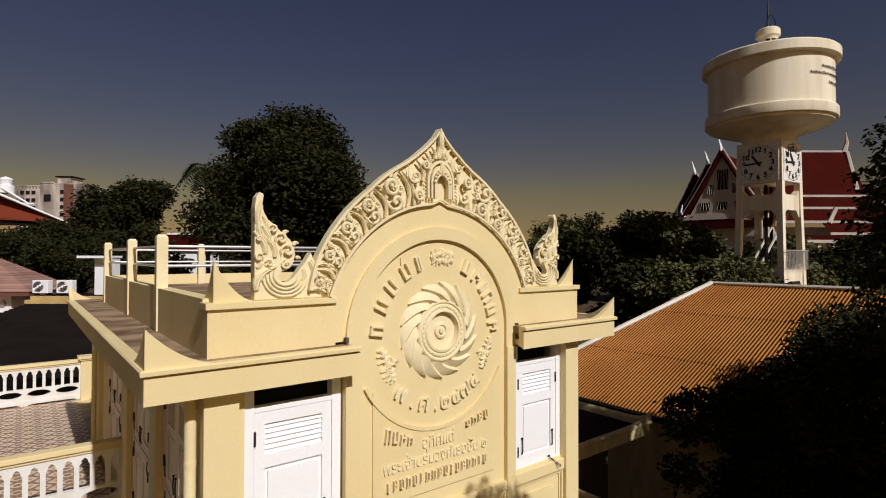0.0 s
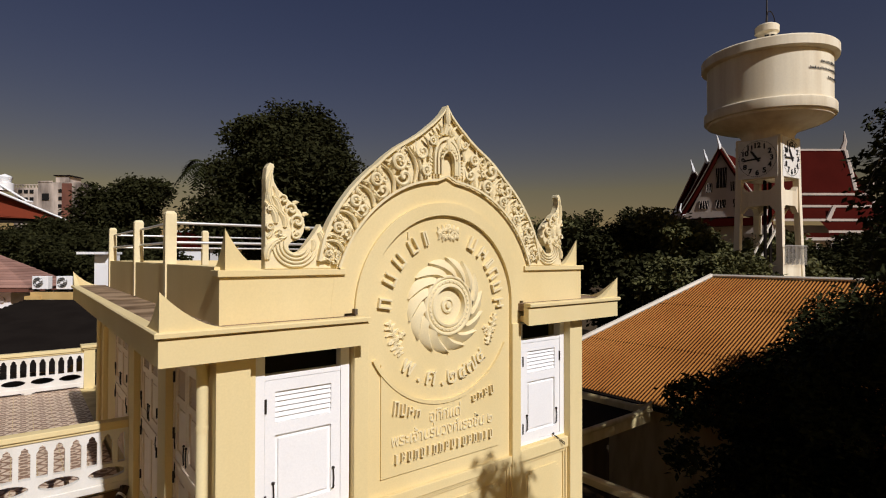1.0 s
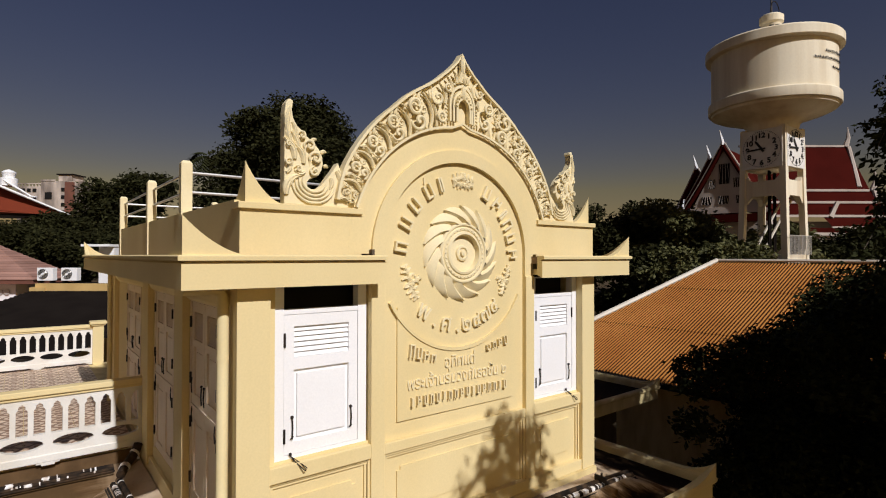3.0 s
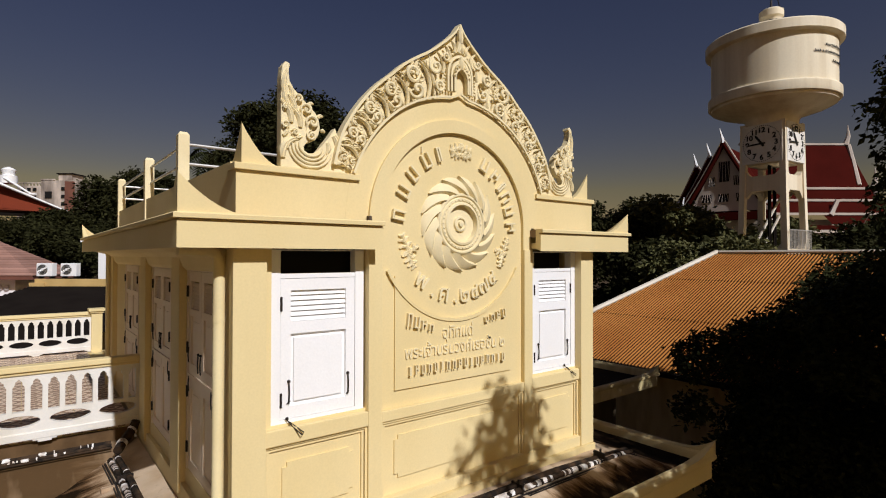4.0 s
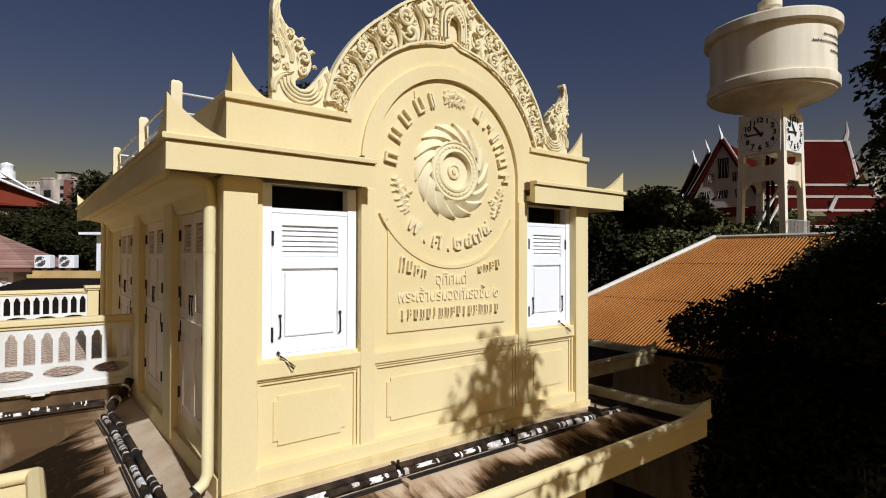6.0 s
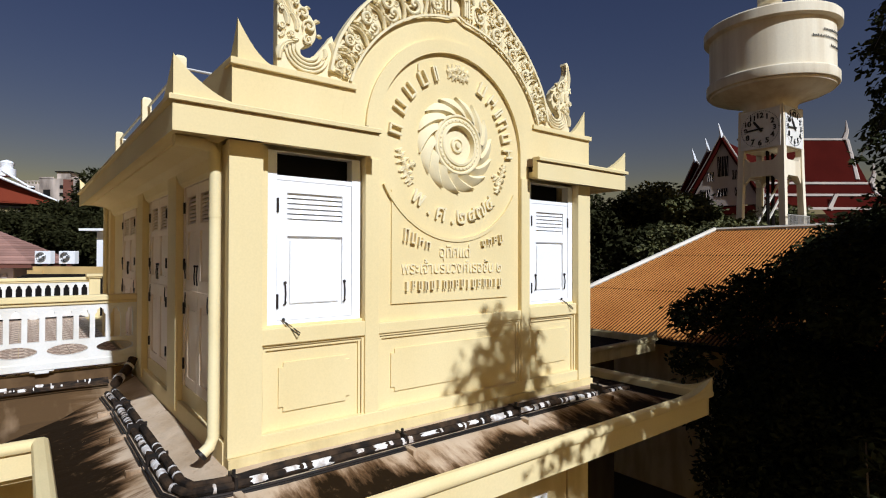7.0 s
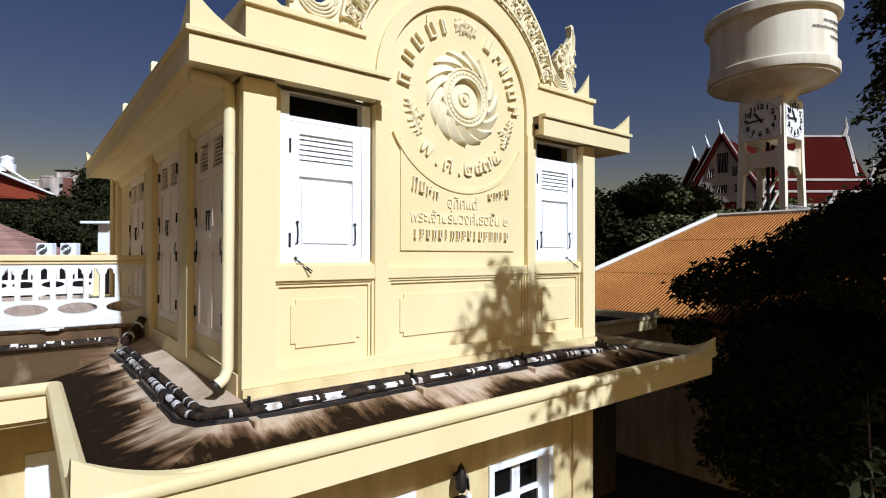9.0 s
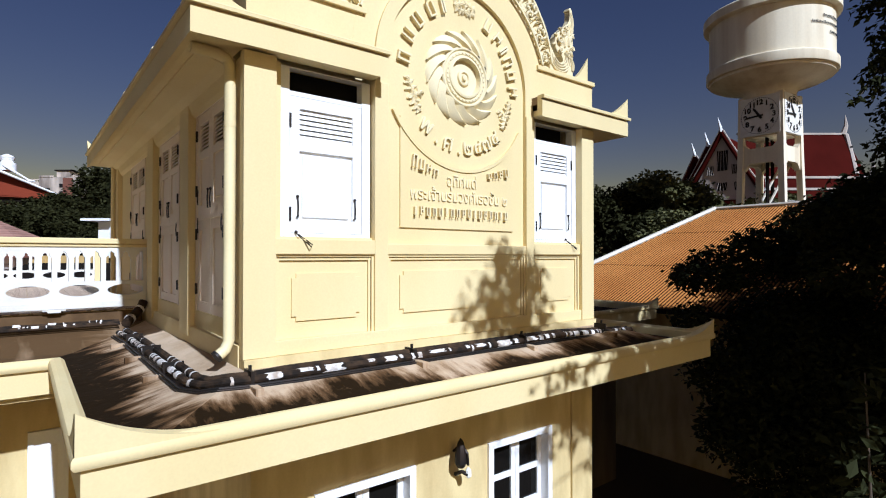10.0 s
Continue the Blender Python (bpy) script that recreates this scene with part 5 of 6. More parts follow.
# ---- ground and distance ----
bm = bmesh.new()
g = [bm.verts.new(v) for v in ((-2500, -2500, 0), (2500, -2500, 0), (2500, 2500, 0), (-2500, 2500, 0))]
bm.faces.new(g)
ground = part("ground", bm, SOIL)
tagged(ground, "bare brown earth between the temple buildings", "ground", kind="structure")

# ---- water tower with clocks ----
TW = Vector((32.57, 8.27, 0.0))
tower = thing("water_tower", TW, "cream concrete water tower with round tank, clock faces and open legs", "water tower")
tower.rotation_euler = (0, 0, radians(-4.0))
def tpart(name, bm, mat, label="", smooth=False, parent=tower):
    return part(name, bm, mat, parent, label, smooth)
tpart("tank", lathe(bmesh.new(), [(1.30, 14.3), (1.33, 14.55), (1.45, 14.72), (1.72, 14.86), (2.2, 15.0), (2.8, 15.2), (3.12, 15.36), (3.13, 15.50), (3.28, 15.52), (3.30, 15.56), (3.30, 16.02), (3.26, 16.08), (3.13, 16.1), (3.13, 18.62), (3.38, 18.66), (3.43, 18.70), (3.43, 19.16), (3.36, 19.24), (2.0, 19.62), (0.6, 19.85), (0.001, 19.9)], 64), TANK, smooth=True)
hatch = tpart("vent_hood", lathe(bmesh.new(), [(0.5, 19.6), (0.5, 20.45), (0.52, 20.5), (0.62, 20.6), (0.62, 20.95), (0.5, 21.05), (0.001, 21.1)], 28), TANK, smooth=True)
for a in (200, 235, 270, 305, 340):
    bm = boxes((-0.11, -0.02, -0.15, 0.11, 0.02, 0.15))
    bmesh.ops.transform(bm, matrix=Matrix.Translation((0.5 * math.cos(radians(a + 4.0)), 0.5 * math.sin(radians(a + 4.0)), 20.2)) @ Matrix.Rotation(radians(a + 4.0 + 90), 4, "Z"), verts=bm.verts)
    tpart("vent_opening", bm, DARK, parent=hatch)
bm = bmesh.new()
tube(bm, [(0, 0, 21.0), (0, 0, 23.6)], [0.06, 0.025], 6)
tpart("lightning_rod", bm, IRON)
bm = bmesh.new()
for k in range(14):
    a0, a1 = math.pi * k / 14, math.pi * (k + 1) / 14
    tube(bm, [(0.7 * math.cos(a0) * 0.8, -0.2, 21.05 + 0.75 * math.sin(a0)), (0.7 * math.cos(a1) * 0.8, -0.2, 21.05 + 0.75 * math.sin(a1))], 0.025, 5)
tpart("hoop", bm, IRON)
H0 = 1.16
box_ = tpart("clock_box", boxes((-H0 + 0.1, -H0 + 0.1, 12.05, H0 - 0.1, H0 - 0.1, 14.35)), TANK)
for sx in (-1, 1):
    for sy in (-1, 1):
        bm = bmesh.new()
        w_ = 0.16
        vs = []
        for z, sp in ((0.0, 1.30), (11.0, 1.07), (14.4, 1.03)):
            c_ = H0 * sp - w_
            vs.append([bm.verts.new((sx * c_ + a * w_, sy * c_ + b * w_, z)) for a, b in ((-1, -1), (1, -1), (1, 1), (-1, 1))])
        for r0, r1 in zip(vs, vs[1:]):
            for k in range(4):
                bm.faces.new((r0[k], r0[(k + 1) % 4], r1[(k + 1) % 4], r1[k]))
        bm.faces.new(vs[0]), bm.faces.new(vs[-1])
        tpart("leg", bm, TANK)
for z0, z1, k in ((10.55, 11.4, 1.06), (6.6, 7.3, 1.15), (3.5, 4.0, 1.2)):
    h = H0 * k
    for a in range(4):
        bm = bmesh.new()
        pts = [(-h + 0.3, z0 - 0.4), (-h + 0.65, z0), (h - 0.65, z0), (h - 0.3, z0 - 0.4), (h - 0.3, z1 + 0.3), (h - 0.6, z1), (-h + 0.6, z1), (-h + 0.3, z1 + 0.3)]
        prism(bm, pts, -h + 0.06, -h + 0.36, "y", Matrix.Rotation(radians(90 * a), 4, "Z"))
        tpart("tie_beam", bm, TANK)
tpart("landing", boxes((-H0 * 1.0, -H0 * 1.0, 11.0, H0 * 1.0, H0 * 1.0, 11.1), (-H0 * 1.1, -H0 * 1.1, 7.1, H0 * 1.1, H0 * 1.1, 7.25)), TANK)
bm = bmesh.new()
tube(bm, [(-1.35, -1.45, 8.3), (1.35, -1.45, 8.3)], 0.03, 5)
landing_rail = tpart("landing_rail", bm, GREYPIPE)
for k in range(17):
    bm = bmesh.new()
    tube(bm, [(-1.3 + 0.16 * k, -1.45, 7.25), (-1.3 + 0.16 * k, -1.45, 8.3)], 0.022, 5)
    tpart("baluster", bm, GREYPIPE, parent=landing_rail)
# pipes take the near-black roof colour to paint in shade between the legs
for x in (-0.8, -0.5, 0.3, 0.6):
    bm = bmesh.new()
    tube(bm, [(x, 0.2 * x, 4.0), (x, 0.2 * x, 12.0)], 0.06, 6)
    tpart("riser_pipe", bm, DARKROOF)
bm = bmesh.new()
tube(bm, [(-1.0, 0.6, 7.3), (0.8, -0.4, 10.9)], 0.07, 6), tube(bm, [(-0.8, 0.2, 7.3), (1.0, -0.8, 10.9)], 0.07, 6)
tpart("ladder", bm, RIDGE)


def clock(turn):
    m = Matrix.Rotation(radians(turn), 4, "Z")
    bm = bmesh.new()
    prism(bm, [(-1.06, 12.12), (1.06, 12.12), (1.06, 14.3), (-1.06, 14.3)], -H0 - 0.08, -H0 + 0.11, "y", m)
    face = tpart("clock_face", bm, RAILWHITE, "cream square clock face with black numerals and hands", parent=tower)
    cz_ = 13.2
    for k in range(1, 13):
        a = radians(30 * k)
        c_ = bpy.data.curves.new("numeral", "FONT")
        c_.body, c_.size, c_.extrude, c_.align_x, c_.offset = str(k), 0.40, 0.015, "CENTER", 0.012
        tmp = bpy.data.objects.new("numeral", c_)
        me = bpy.data.meshes.new_from_object(tmp)
        bpy.data.objects.remove(tmp), bpy.data.curves.remove(c_)
        me.transform(m @ Matrix.Translation((0.77 * math.sin(a), -H0 - 0.095, cz_ + 0.77 * math.cos(a) - 0.14)) @ Matrix.Rotation(radians(90), 4, "X"))
        me.materials.append(BLACKPAINT)
        ob = new("numeral", me)
        ob.parent = face
    for ang, ln, w_ in ((325, 0.62, 0.06), (267, 0.85, 0.045)):
        bm = bmesh.new()
        prism(bm, [(-w_, -0.2), (w_, -0.2), (w_, ln * 0.8), (0, ln), (-w_, ln * 0.8)], -0.03, 0.0, "y", m @ Matrix.Translation((0, -H0 - 0.10, cz_)) @ Matrix.Rotation(radians(ang), 4, "Y"))
        tpart("clock_hand", bm, BLACKPAINT, parent=face)
    bm = bmesh.new()
    for k in range(60):
        a0 = radians(6 * k)
        for q in (1.0,):
            p_ = m @ Vector((q * math.sin(a0), -H0 - 0.08, cz_ + q * math.cos(a0)))
            bmesh.ops.create_cube(bm, size=0.035 if k % 5 else 0.05, matrix=Matrix.Translation(p_))
    tagged(tpart("minute_ring", bm, BLACKPAINT, parent=face), kind="stuff")


for turn in (0, -90, 90, 180):
    clock(turn)
# unreadable writing on the tank
for row, (z, a0, a1) in enumerate(((17.85, 254, 285), (17.48, 241, 285), (17.05, 264, 285))):
    a = a0
    rnd = random.Random(row)
    while a < a1:
        w_ = rnd.uniform(1.2, 2.4)
        bm = bmesh.new()
        h = rnd.uniform(0.08, 0.14)
        r_ = 3.17
        vs = [(r_ * math.cos(radians(q)), r_ * math.sin(radians(q)), zz) for q, zz in ((a, z), (a + w_ * 0.6, z), (a + w_ * 0.6, z + h), (a, z + h))]
        f_ = bm.faces.new([bm.verts.new(v) for v in vs])
        ex = bmesh.ops.extrude_face_region(bm, geom=[f_])
        bmesh.ops.translate(bm, vec=Vector((math.cos(radians(a)), math.sin(radians(a)), 0)) * 0.008, verts=[v for v in ex["geom"] if isinstance(v, bmesh.types.BMVert)])
        tpart("letter_bar", bm, BLACKPAINT)
        a += w_

# ---- hall with the orange corrugated roof ----
hall = thing("hall", (15, 3, 0), "long hall with an orange corrugated roof and white ridge caps", "building")
A_, B_, C_, D_ = Vector((18.37, 4.83, 6.95)), Vector((18.2, -6.0, 6.95)), Vector((11.3, 7.7, 3.98)), Vector((11.3, -6.0, 3.98))
verts, faces = [], []
PER = 6
rows_ = int(13.7 / RIB) * PER
for i in range(rows_ + 1):
    y = 7.7 - RIB * i / PER
    up = 0.024 * math.cos(math.tau * y / RIB)
    f0 = 0.0 if y <= A_.y else (y - A_.y) / (C_.y - A_.y)
    for k, lift_ in ((0.0, 0.0), (0.30, 0.016), (0.30, 0.0), (0.66, 0.016), (0.66, 0.0), (1.0, 0.016)):
        f_ = max(f0, k)
        x, z = A_.x + (C_.x - A_.x) * f_, A_.z + (C_.z - A_.z) * f_
        verts.append((x - 0.4 * (up + lift_), y, z + 0.9 * (up + lift_)))
for i in range(rows_):
    for k in range(5):
        a = i * 6 + k
        faces.append((a, a + 1, a + 7, a + 6))
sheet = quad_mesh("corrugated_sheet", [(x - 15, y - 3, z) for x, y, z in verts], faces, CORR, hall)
bm = bmesh.new()
tube(bm, [A_ + Vector((0, 0, 0.06)), B_ + Vector((0, 0, 0.06))], 0.06, 6)
wpart("ridge_cap", bm, RIDGE, hall)
bm = bmesh.new()
tube(bm, [A_ + Vector((0, 0.05, 0.06)), C_ + Vector((0, 0.05, 0.06))], 0.085, 6)
wpart("barge_cap", bm, RIDGE, hall)
bm = bmesh.new()
q = [(18.37, 4.83, 6.9), (11.35, 7.7, 3.9), (11.35, 7.7, 0), (25.4, 7.7, 0), (25.4, 7.7, 3.9)]
bm.faces.new([bm.verts.new(v) for v in q])
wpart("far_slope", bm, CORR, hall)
wpart("wall", boxes((11.9, -6.0, 0.0, 12.1, 7.4, 4.0)), CREAM_OLD, hall)
wpart("gutter", boxes((11.18, -6.0, 3.86, 11.34, 7.7, 3.97)), DARKROOF, hall)
bm = bmesh.new()
bm.faces.new([bm.verts.new(v) for v in ((18.37, 4.83, 6.93), (18.2, -6.0, 6.93), (25.5, -6, 3.9), (25.5, 7.7, 3.9))])
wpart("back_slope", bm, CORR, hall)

# wing with its own flat eave
wing = thing("side_wing", (9, 6, 0), "lower cream wing with a flat stained eave and upturned tips", "building")
wpath = [(5.9, 2.6, 4.06), (10.4, 2.6, 4.10), (10.4, 8.0, 4.1)]
wpart("eave", eave_line(wpath), CREAM_OLD, wing, smooth=True)
wpart("eave_horn", eave_horn(10.4, 2.6, 4.16, -1, 0.6, 0.5, 0.17), CREAM_OLD, wing)
wpart("roof_sheet", boxes((5.8, 2.66, 3.9, 10.33, 8.0, 4.0)), CONCRETE, wing)
# both walls carry the shade under the eave in their colour
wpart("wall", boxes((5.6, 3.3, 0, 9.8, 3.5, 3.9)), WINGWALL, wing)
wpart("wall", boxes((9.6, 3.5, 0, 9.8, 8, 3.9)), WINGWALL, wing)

# ---- trees ----
def leaves(name, mat, blobs, count, size, seed, parent, hang=0.3, shell=0.55):
    """A crown of single leaves, thick near the skin of each clump."""
    rng = np.random.default_rng(seed)
    vol = np.array([b[3] ** 2 for b in blobs], float)
    pick = rng.choice(len(blobs), count, p=vol / vol.sum())
    ctr = np.array([b[:3] for b in blobs], float)[pick]
    rad = np.array([b[3] for b in blobs], float)[pick]
    sq = np.array([b[4] if len(b) > 4 else 0.8 for b in blobs], float)[pick]
    d = rng.normal(size=(count, 3))
    d /= np.linalg.norm(d, axis=1)[:, None]
    r = rad * (1 - shell * rng.random(count) ** 1.6) * (1 + 0.12 * rng.normal(size=count))
    c = ctr + d * r[:, None] * np.stack([np.ones(count), np.ones(count), sq], 1)
    u = rng.normal(size=(count, 3))
    u[:, 2] = u[:, 2] * 0.5 - hang
    u /= np.linalg.norm(u, axis=1)[:, None]
    w = np.cross(u, rng.normal(size=(count, 3)))
    w /= np.linalg.norm(w, axis=1)[:, None]
    n = np.cross(u, w)
    L = size * (0.6 + 0.8 * rng.random(count))[:, None]
    v = np.stack([c, c + u * L * 0.5 + w * L * 0.24 + n * L * 0.06, c + u * L, c + u * L * 0.5 - w * L * 0.24 + n * L * 0.06], 1).reshape(-1, 3)
    off = np.array(parent.location)
    me = bpy.data.meshes.new(name)
    me.from_pydata((v - off).tolist(), [], np.arange(count * 4).reshape(-1, 4).tolist())
    me.materials.append(mat)
    ob = new(name, me)
    ob.parent = parent
    return tagged(ob, kind="stuff")


def limb(parent, pts, r0, r1, name="limb"):
    bm = bmesh.new()
    n = len(pts)
    tube(bm, pts, [r0 + (r1 - r0) * i / (n - 1) for i in range(n)], 8)
    return wpart(name, bm, BARK, parent, smooth=True)


def clumps(c, r, n, seed, spread=(1, 1, 0.8), small=0.45):
    rnd = random.Random(seed)
    out = []
    for i in range(n):
        v = Vector((rnd.gauss(0, 1), rnd.gauss(0, 1), rnd.gauss(0, 1))).normalized() * rnd.uniform(0.35, 1.0)
        out.append((c[0] + v.x * r * spread[0], c[1] + v.y * r * spread[1], c[2] + v.z * r * spread[2], r * small * rnd.uniform(0.6, 1.2), rnd.uniform(0.7, 1.0)))
    return out


def tree(name, base, label, crown_c, crown_r, n, count, size, mat, seed, spread=(1, 1, 0.8), small=0.45, trunk=0.25, extra=(), kind_hang=0.3):
    t = thing(name, base, label, "tree")
    cl = clumps(crown_c, crown_r, n, seed, spread, small) + list(extra)
    b, c = Vector(base), Vector(crown_c)
    limb(t, [b, b.lerp(c, 0.3) + Vector((0.1, 0.1, 0)), b.lerp(c, 0.65), c], trunk, trunk * 0.35, "trunk")
    for i, q in enumerate(cl[:10]):
        s = b.lerp(c, 0.45 + 0.05 * (i % 6))
        e = Vector(q[:3])
        limb(t, [s, s.lerp(e, 0.5) + Vector((0, 0, 0.15)), e], trunk * 0.35, trunk * 0.06)
    leaves("crown", mat, cl, count, size, seed, t, kind_hang)
    return t


# the foreground tree beside the eave
tree("tree", (10.6, -1.2, 0), "dark leafy tree standing close beside the eave", (10.8, -0.6, 2.9), 2.15, 44, 90000, 0.125, LEAF, 11, (1, 0.9, 0.92), 0.36, 0.2,
     extra=((8.1, 0.6, 4.9, 0.32), (8.0, 0.55, 4.2, 0.36), (8.6, 0.3, 4.9, 0.36), (9.3, 0.2, 4.95, 0.42), (10.2, -0.4, 5.3, 0.5), (11.3, -0.3, 5.5, 0.6), (12.5, -0.2, 5.9, 0.7), (13.5, -0.3, 6.3, 0.8), (9.3, 1.3, 4.95, 0.32), (9.05, 0.75, 5.2, 0.34), (9.0, 0.1, 5.4, 0.4), (9.4, -0.2, 5.55, 0.45), (9.9, -0.5, 5.8, 0.45), (10.5, -0.85, 6.05, 0.5), (11.3, -1.3, 6.55, 0.55), (11.0, -0.9, 5.8, 0.65), (10.0, -0.3, 5.2, 0.55), (8.4, 0.2, 3.2, 0.6), (8.6, 0.0, 2.2, 0.7), (9.2, -0.6, 1.4, 0.9), (8.3, -1.3, 5.9, 0.42), (8.8, -1.7, 6.2, 0.5), (9.5, -2.2, 6.4, 0.55), (10.2, -2.4, 6.8, 0.6), (9.4, -1.9, 5.6, 0.7), (8.8, -1.5, 5.2, 0.6), (10.4, -2.2, 6.0, 0.7)))
SUN_SIDE = 0.0175
# the tall tree in front of the pavilion's right half, whose twigs hang into view and shade the front
tall = tree("tree", (8.8, -6.4, 0), "tall spreading tree with drooping twigs near the pavilion", (9.4, -6.6, 8.0), 3.2, 50, 70000, 0.2, LEAF, 12, (1.25, 0.5, 0.85), 0.38, 0.28,
     # added out-of-view clumps, set along the sun's path to shade wing and eave
     extra=[(x + (4.35 + y) * SUN_SIDE, -4.35, z + (4.35 + y) * math.tan(radians(SUN_EL)), r) for x, y, z, r in (
         (6.3, 2.6, 4.1, 0.7), (7.3, 2.6, 4.1, 0.8), (8.4, 2.6, 4.1, 0.8), (9.5, 2.6, 4.1, 0.8), (10.3, 2.6, 4.1, 0.6), (6.8, 4.0, 4.0, 0.9), (8.2, 4.0, 4.0, 0.9), (9.6, 4.0, 4.0, 0.9), (5.6, -0.82, 4.1, 0.5), (5.9, -0.82, 4.0, 0.6), (5.2, 0.6, 4.2, 0.7), (5.3, 0, 3.2, 0.5), (5.8, -0.5, 3.0, 0.9), (6.8, 0, 3.5, 1.0), (6.8, 0, 1.8, 1.0), (8.2, 0, 4.4, 1.0), (9.5, 0, 4.2, 1.2), (10.8, 0, 4.4, 1.2), (8.6, 0, 2.4, 1.2), (10.5, 0, 2.2, 1.3))])
# loose sprays whose dapples fall on the front and the eave
def spray(rows, count, size, seed):
    leaves("leaf_spray", LEAF, [(x + (4.35 + y) * SUN_SIDE, -4.35, z + (4.35 + y) * math.tan(radians(SUN_EL)), r) for x, y, z, r in rows], count, size, seed, tall, 0.6, 1.0)
for pts in (((8.8, -6.4, 7.0), (6.4, -5.2, 8.8), (4.3, -4.5, 9.3), (2.2, -4.35, 9.25)), ((6.4, -5.2, 8.8), (5.0, -4.4, 8.2), (3.6, -4.35, 7.9), (2.2, -4.35, 7.75)), ((4.3, -4.5, 9.3), (3.4, -4.4, 9.5), (2.7, -4.35, 9.8)), ((5.0, -4.4, 8.2), (4.5, -4.4, 7.9), (4.2, -4.35, 7.6)), ((5.0, -4.4, 8.2), (4.0, -4.4, 7.7), (3.2, -4.35, 7.5))):
    limb(tall, [Vector(q) - Vector((0, 0, 0.0 if q[1] < -5.5 else (1.25 if q[0] > 3.0 else 0.85))) for q in pts], 0.05 if pts[0][0] > 8 else 0.022, 0.006, "bough")
spray(((2.60, 0, 5.35, 0.24), (2.36, 0, 5.0, 0.26), (2.72, 0, 4.95, 0.32), (3.12, 0, 5.1, 0.24), (2.86, 0, 4.62, 0.3), (3.16, 0, 4.72, 0.26), (2.1, 0, 4.85, 0.2), (2.35, 0, 4.6, 0.24), (2.9, 0, 5.2, 0.3), (2.6, 0, 4.75, 0.3), (2.75, 0, 4.5, 0.3)), 900, 0.14, 81)
spray(((2.3, -0.82, 4.12, 0.14), (2.6, -0.82, 4.14, 0.16), (3.0, -0.82, 4.2, 0.22), (3.5, -0.82, 4.1, 0.24), (4.1, -0.82, 4.2, 0.3), (4.7, -0.82, 4.1, 0.36), (5.2, -0.82, 4.1, 0.42), (3.3, -0.1, 4.1, 0.2), (4.0, -0.4, 4.2, 0.3), (3.0, 0, 3.2, 0.3), (3.9, 0, 3.1, 0.4), (4.4, 0, 3.4, 0.4)), 620, 0.15, 82)
spray([(3.2 + 0.4 * k, -0.45, 4.35, 0.25) for k in range(9)] + [(3.5 + 0.4 * k, -0.82, 4.1, 0.29) for k in range(8)], 3600, 0.15, 83)
rnd = random.Random(31)
twigs = []
NEAR = Vector((-1.25, -4.15, 6.6))
for k in range(16):
    p0 = Vector((10.9 + rnd.uniform(-0.2, 1.0), -1.75 + rnd.uniform(-0.15, 0.1), rnd.uniform(8.2, 10.6)))
    p2 = p0 + Vector((rnd.uniform(-1.5, -0.4), rnd.uniform(-0.05, 0.2), rnd.uniform(-1.4, -0.3)))
    p1 = p0.lerp(p2, 0.5) + Vector((0, 0, rnd.uniform(0.05, 0.3)))
    p0, p1, p2 = (NEAR + (q - NEAR) * 0.72 for q in (p0, p1, p2))
    limb(tall, [p0 + Vector((1.2, -0.3, 0.4)), p0, p1, p2], 0.014, 0.003, "twig")
    for i in range(5):
        q = p0.lerp(p1, i / 4) if i < 3 else p1.lerp(p2, (i - 2) / 2)
        twigs.append((q.x, q.y, q.z, 0.16, 0.9))
for k in range(10):
    q = NEAR + (Vector((12.2 + rnd.uniform(-0.5, 0.9), -1.5 + rnd.uniform(-0.2, 0.2), rnd.uniform(6.6, 9.6))) - NEAR) * 0.72
    twigs.append((*q, rnd.uniform(0.25, 0.43), 0.9))
for x, y, z in ((9.2, -1.76, 9.3), (9.45, -2.05, 8.8), (9.3, -1.95, 8.2), (9.7, -2.15, 9.8), (9.35, -1.9, 9.9), (9.6, -2.1, 7.7), (9.4, -2.05, 7.2)):
    q = Vector((x, y, z))
    limb(tall, [q + Vector((1.5, -0.9, 0.7)), q + Vector((0.7, -0.35, 0.45)), q + Vector((0.15, -0.05, 0.1)), q + Vector((-0.25, 0.1, -0.2))], 0.014, 0.003, "twig")
    twigs += [(*(q + Vector((0.55 - 0.2 * i, -0.25 + 0.08 * i, 0.34 - 0.13 * i))), 0.15, 0.9) for i in range(5)]
leaves("twig_leaves", LEAF, twigs, 4200, 0.10, 33, tall, 0.5, 0.9)
# dense unseen foliage added to keep sun off the foreground tree
shade_crown_clumps = [(x, -7.2 + 0.3 * math.sin(3 * x), z, 1.0, 0.9) for x in (7.4, 8.6, 9.8, 11.0, 12.2, 13.4, 14.6, 15.8) for z in ((6.0, 7.4, 8.8, 10.2) if x < 9 else (5.0, 6.0, 7.0, 8.0))]
leaves("inner_crown", LEAF, shade_crown_clumps, 46000, 0.26, 34, tall, 0.3, 1.0)
# a young shoot in front of the eave's end
shoot = thing("sapling", (6.15, -2.5, 0), "thin sapling with large pale leaves below the eave", "sapling")
limb(shoot, [(6.15, -2.5, 0), (6.1, -2.45, 2.0), (6.05, -2.4, 4.0)], 0.03, 0.008, "stem")
leaves("sapling_leaves", LEAF, [(6.05, -2.4, 3.9, 0.22), (6.1, -2.4, 3.4, 0.26), (6.0, -2.35, 3.0, 0.26), (6.2, -2.45, 2.6, 0.26)], 110, 0.2, 35, shoot, 0.4, 0.9)
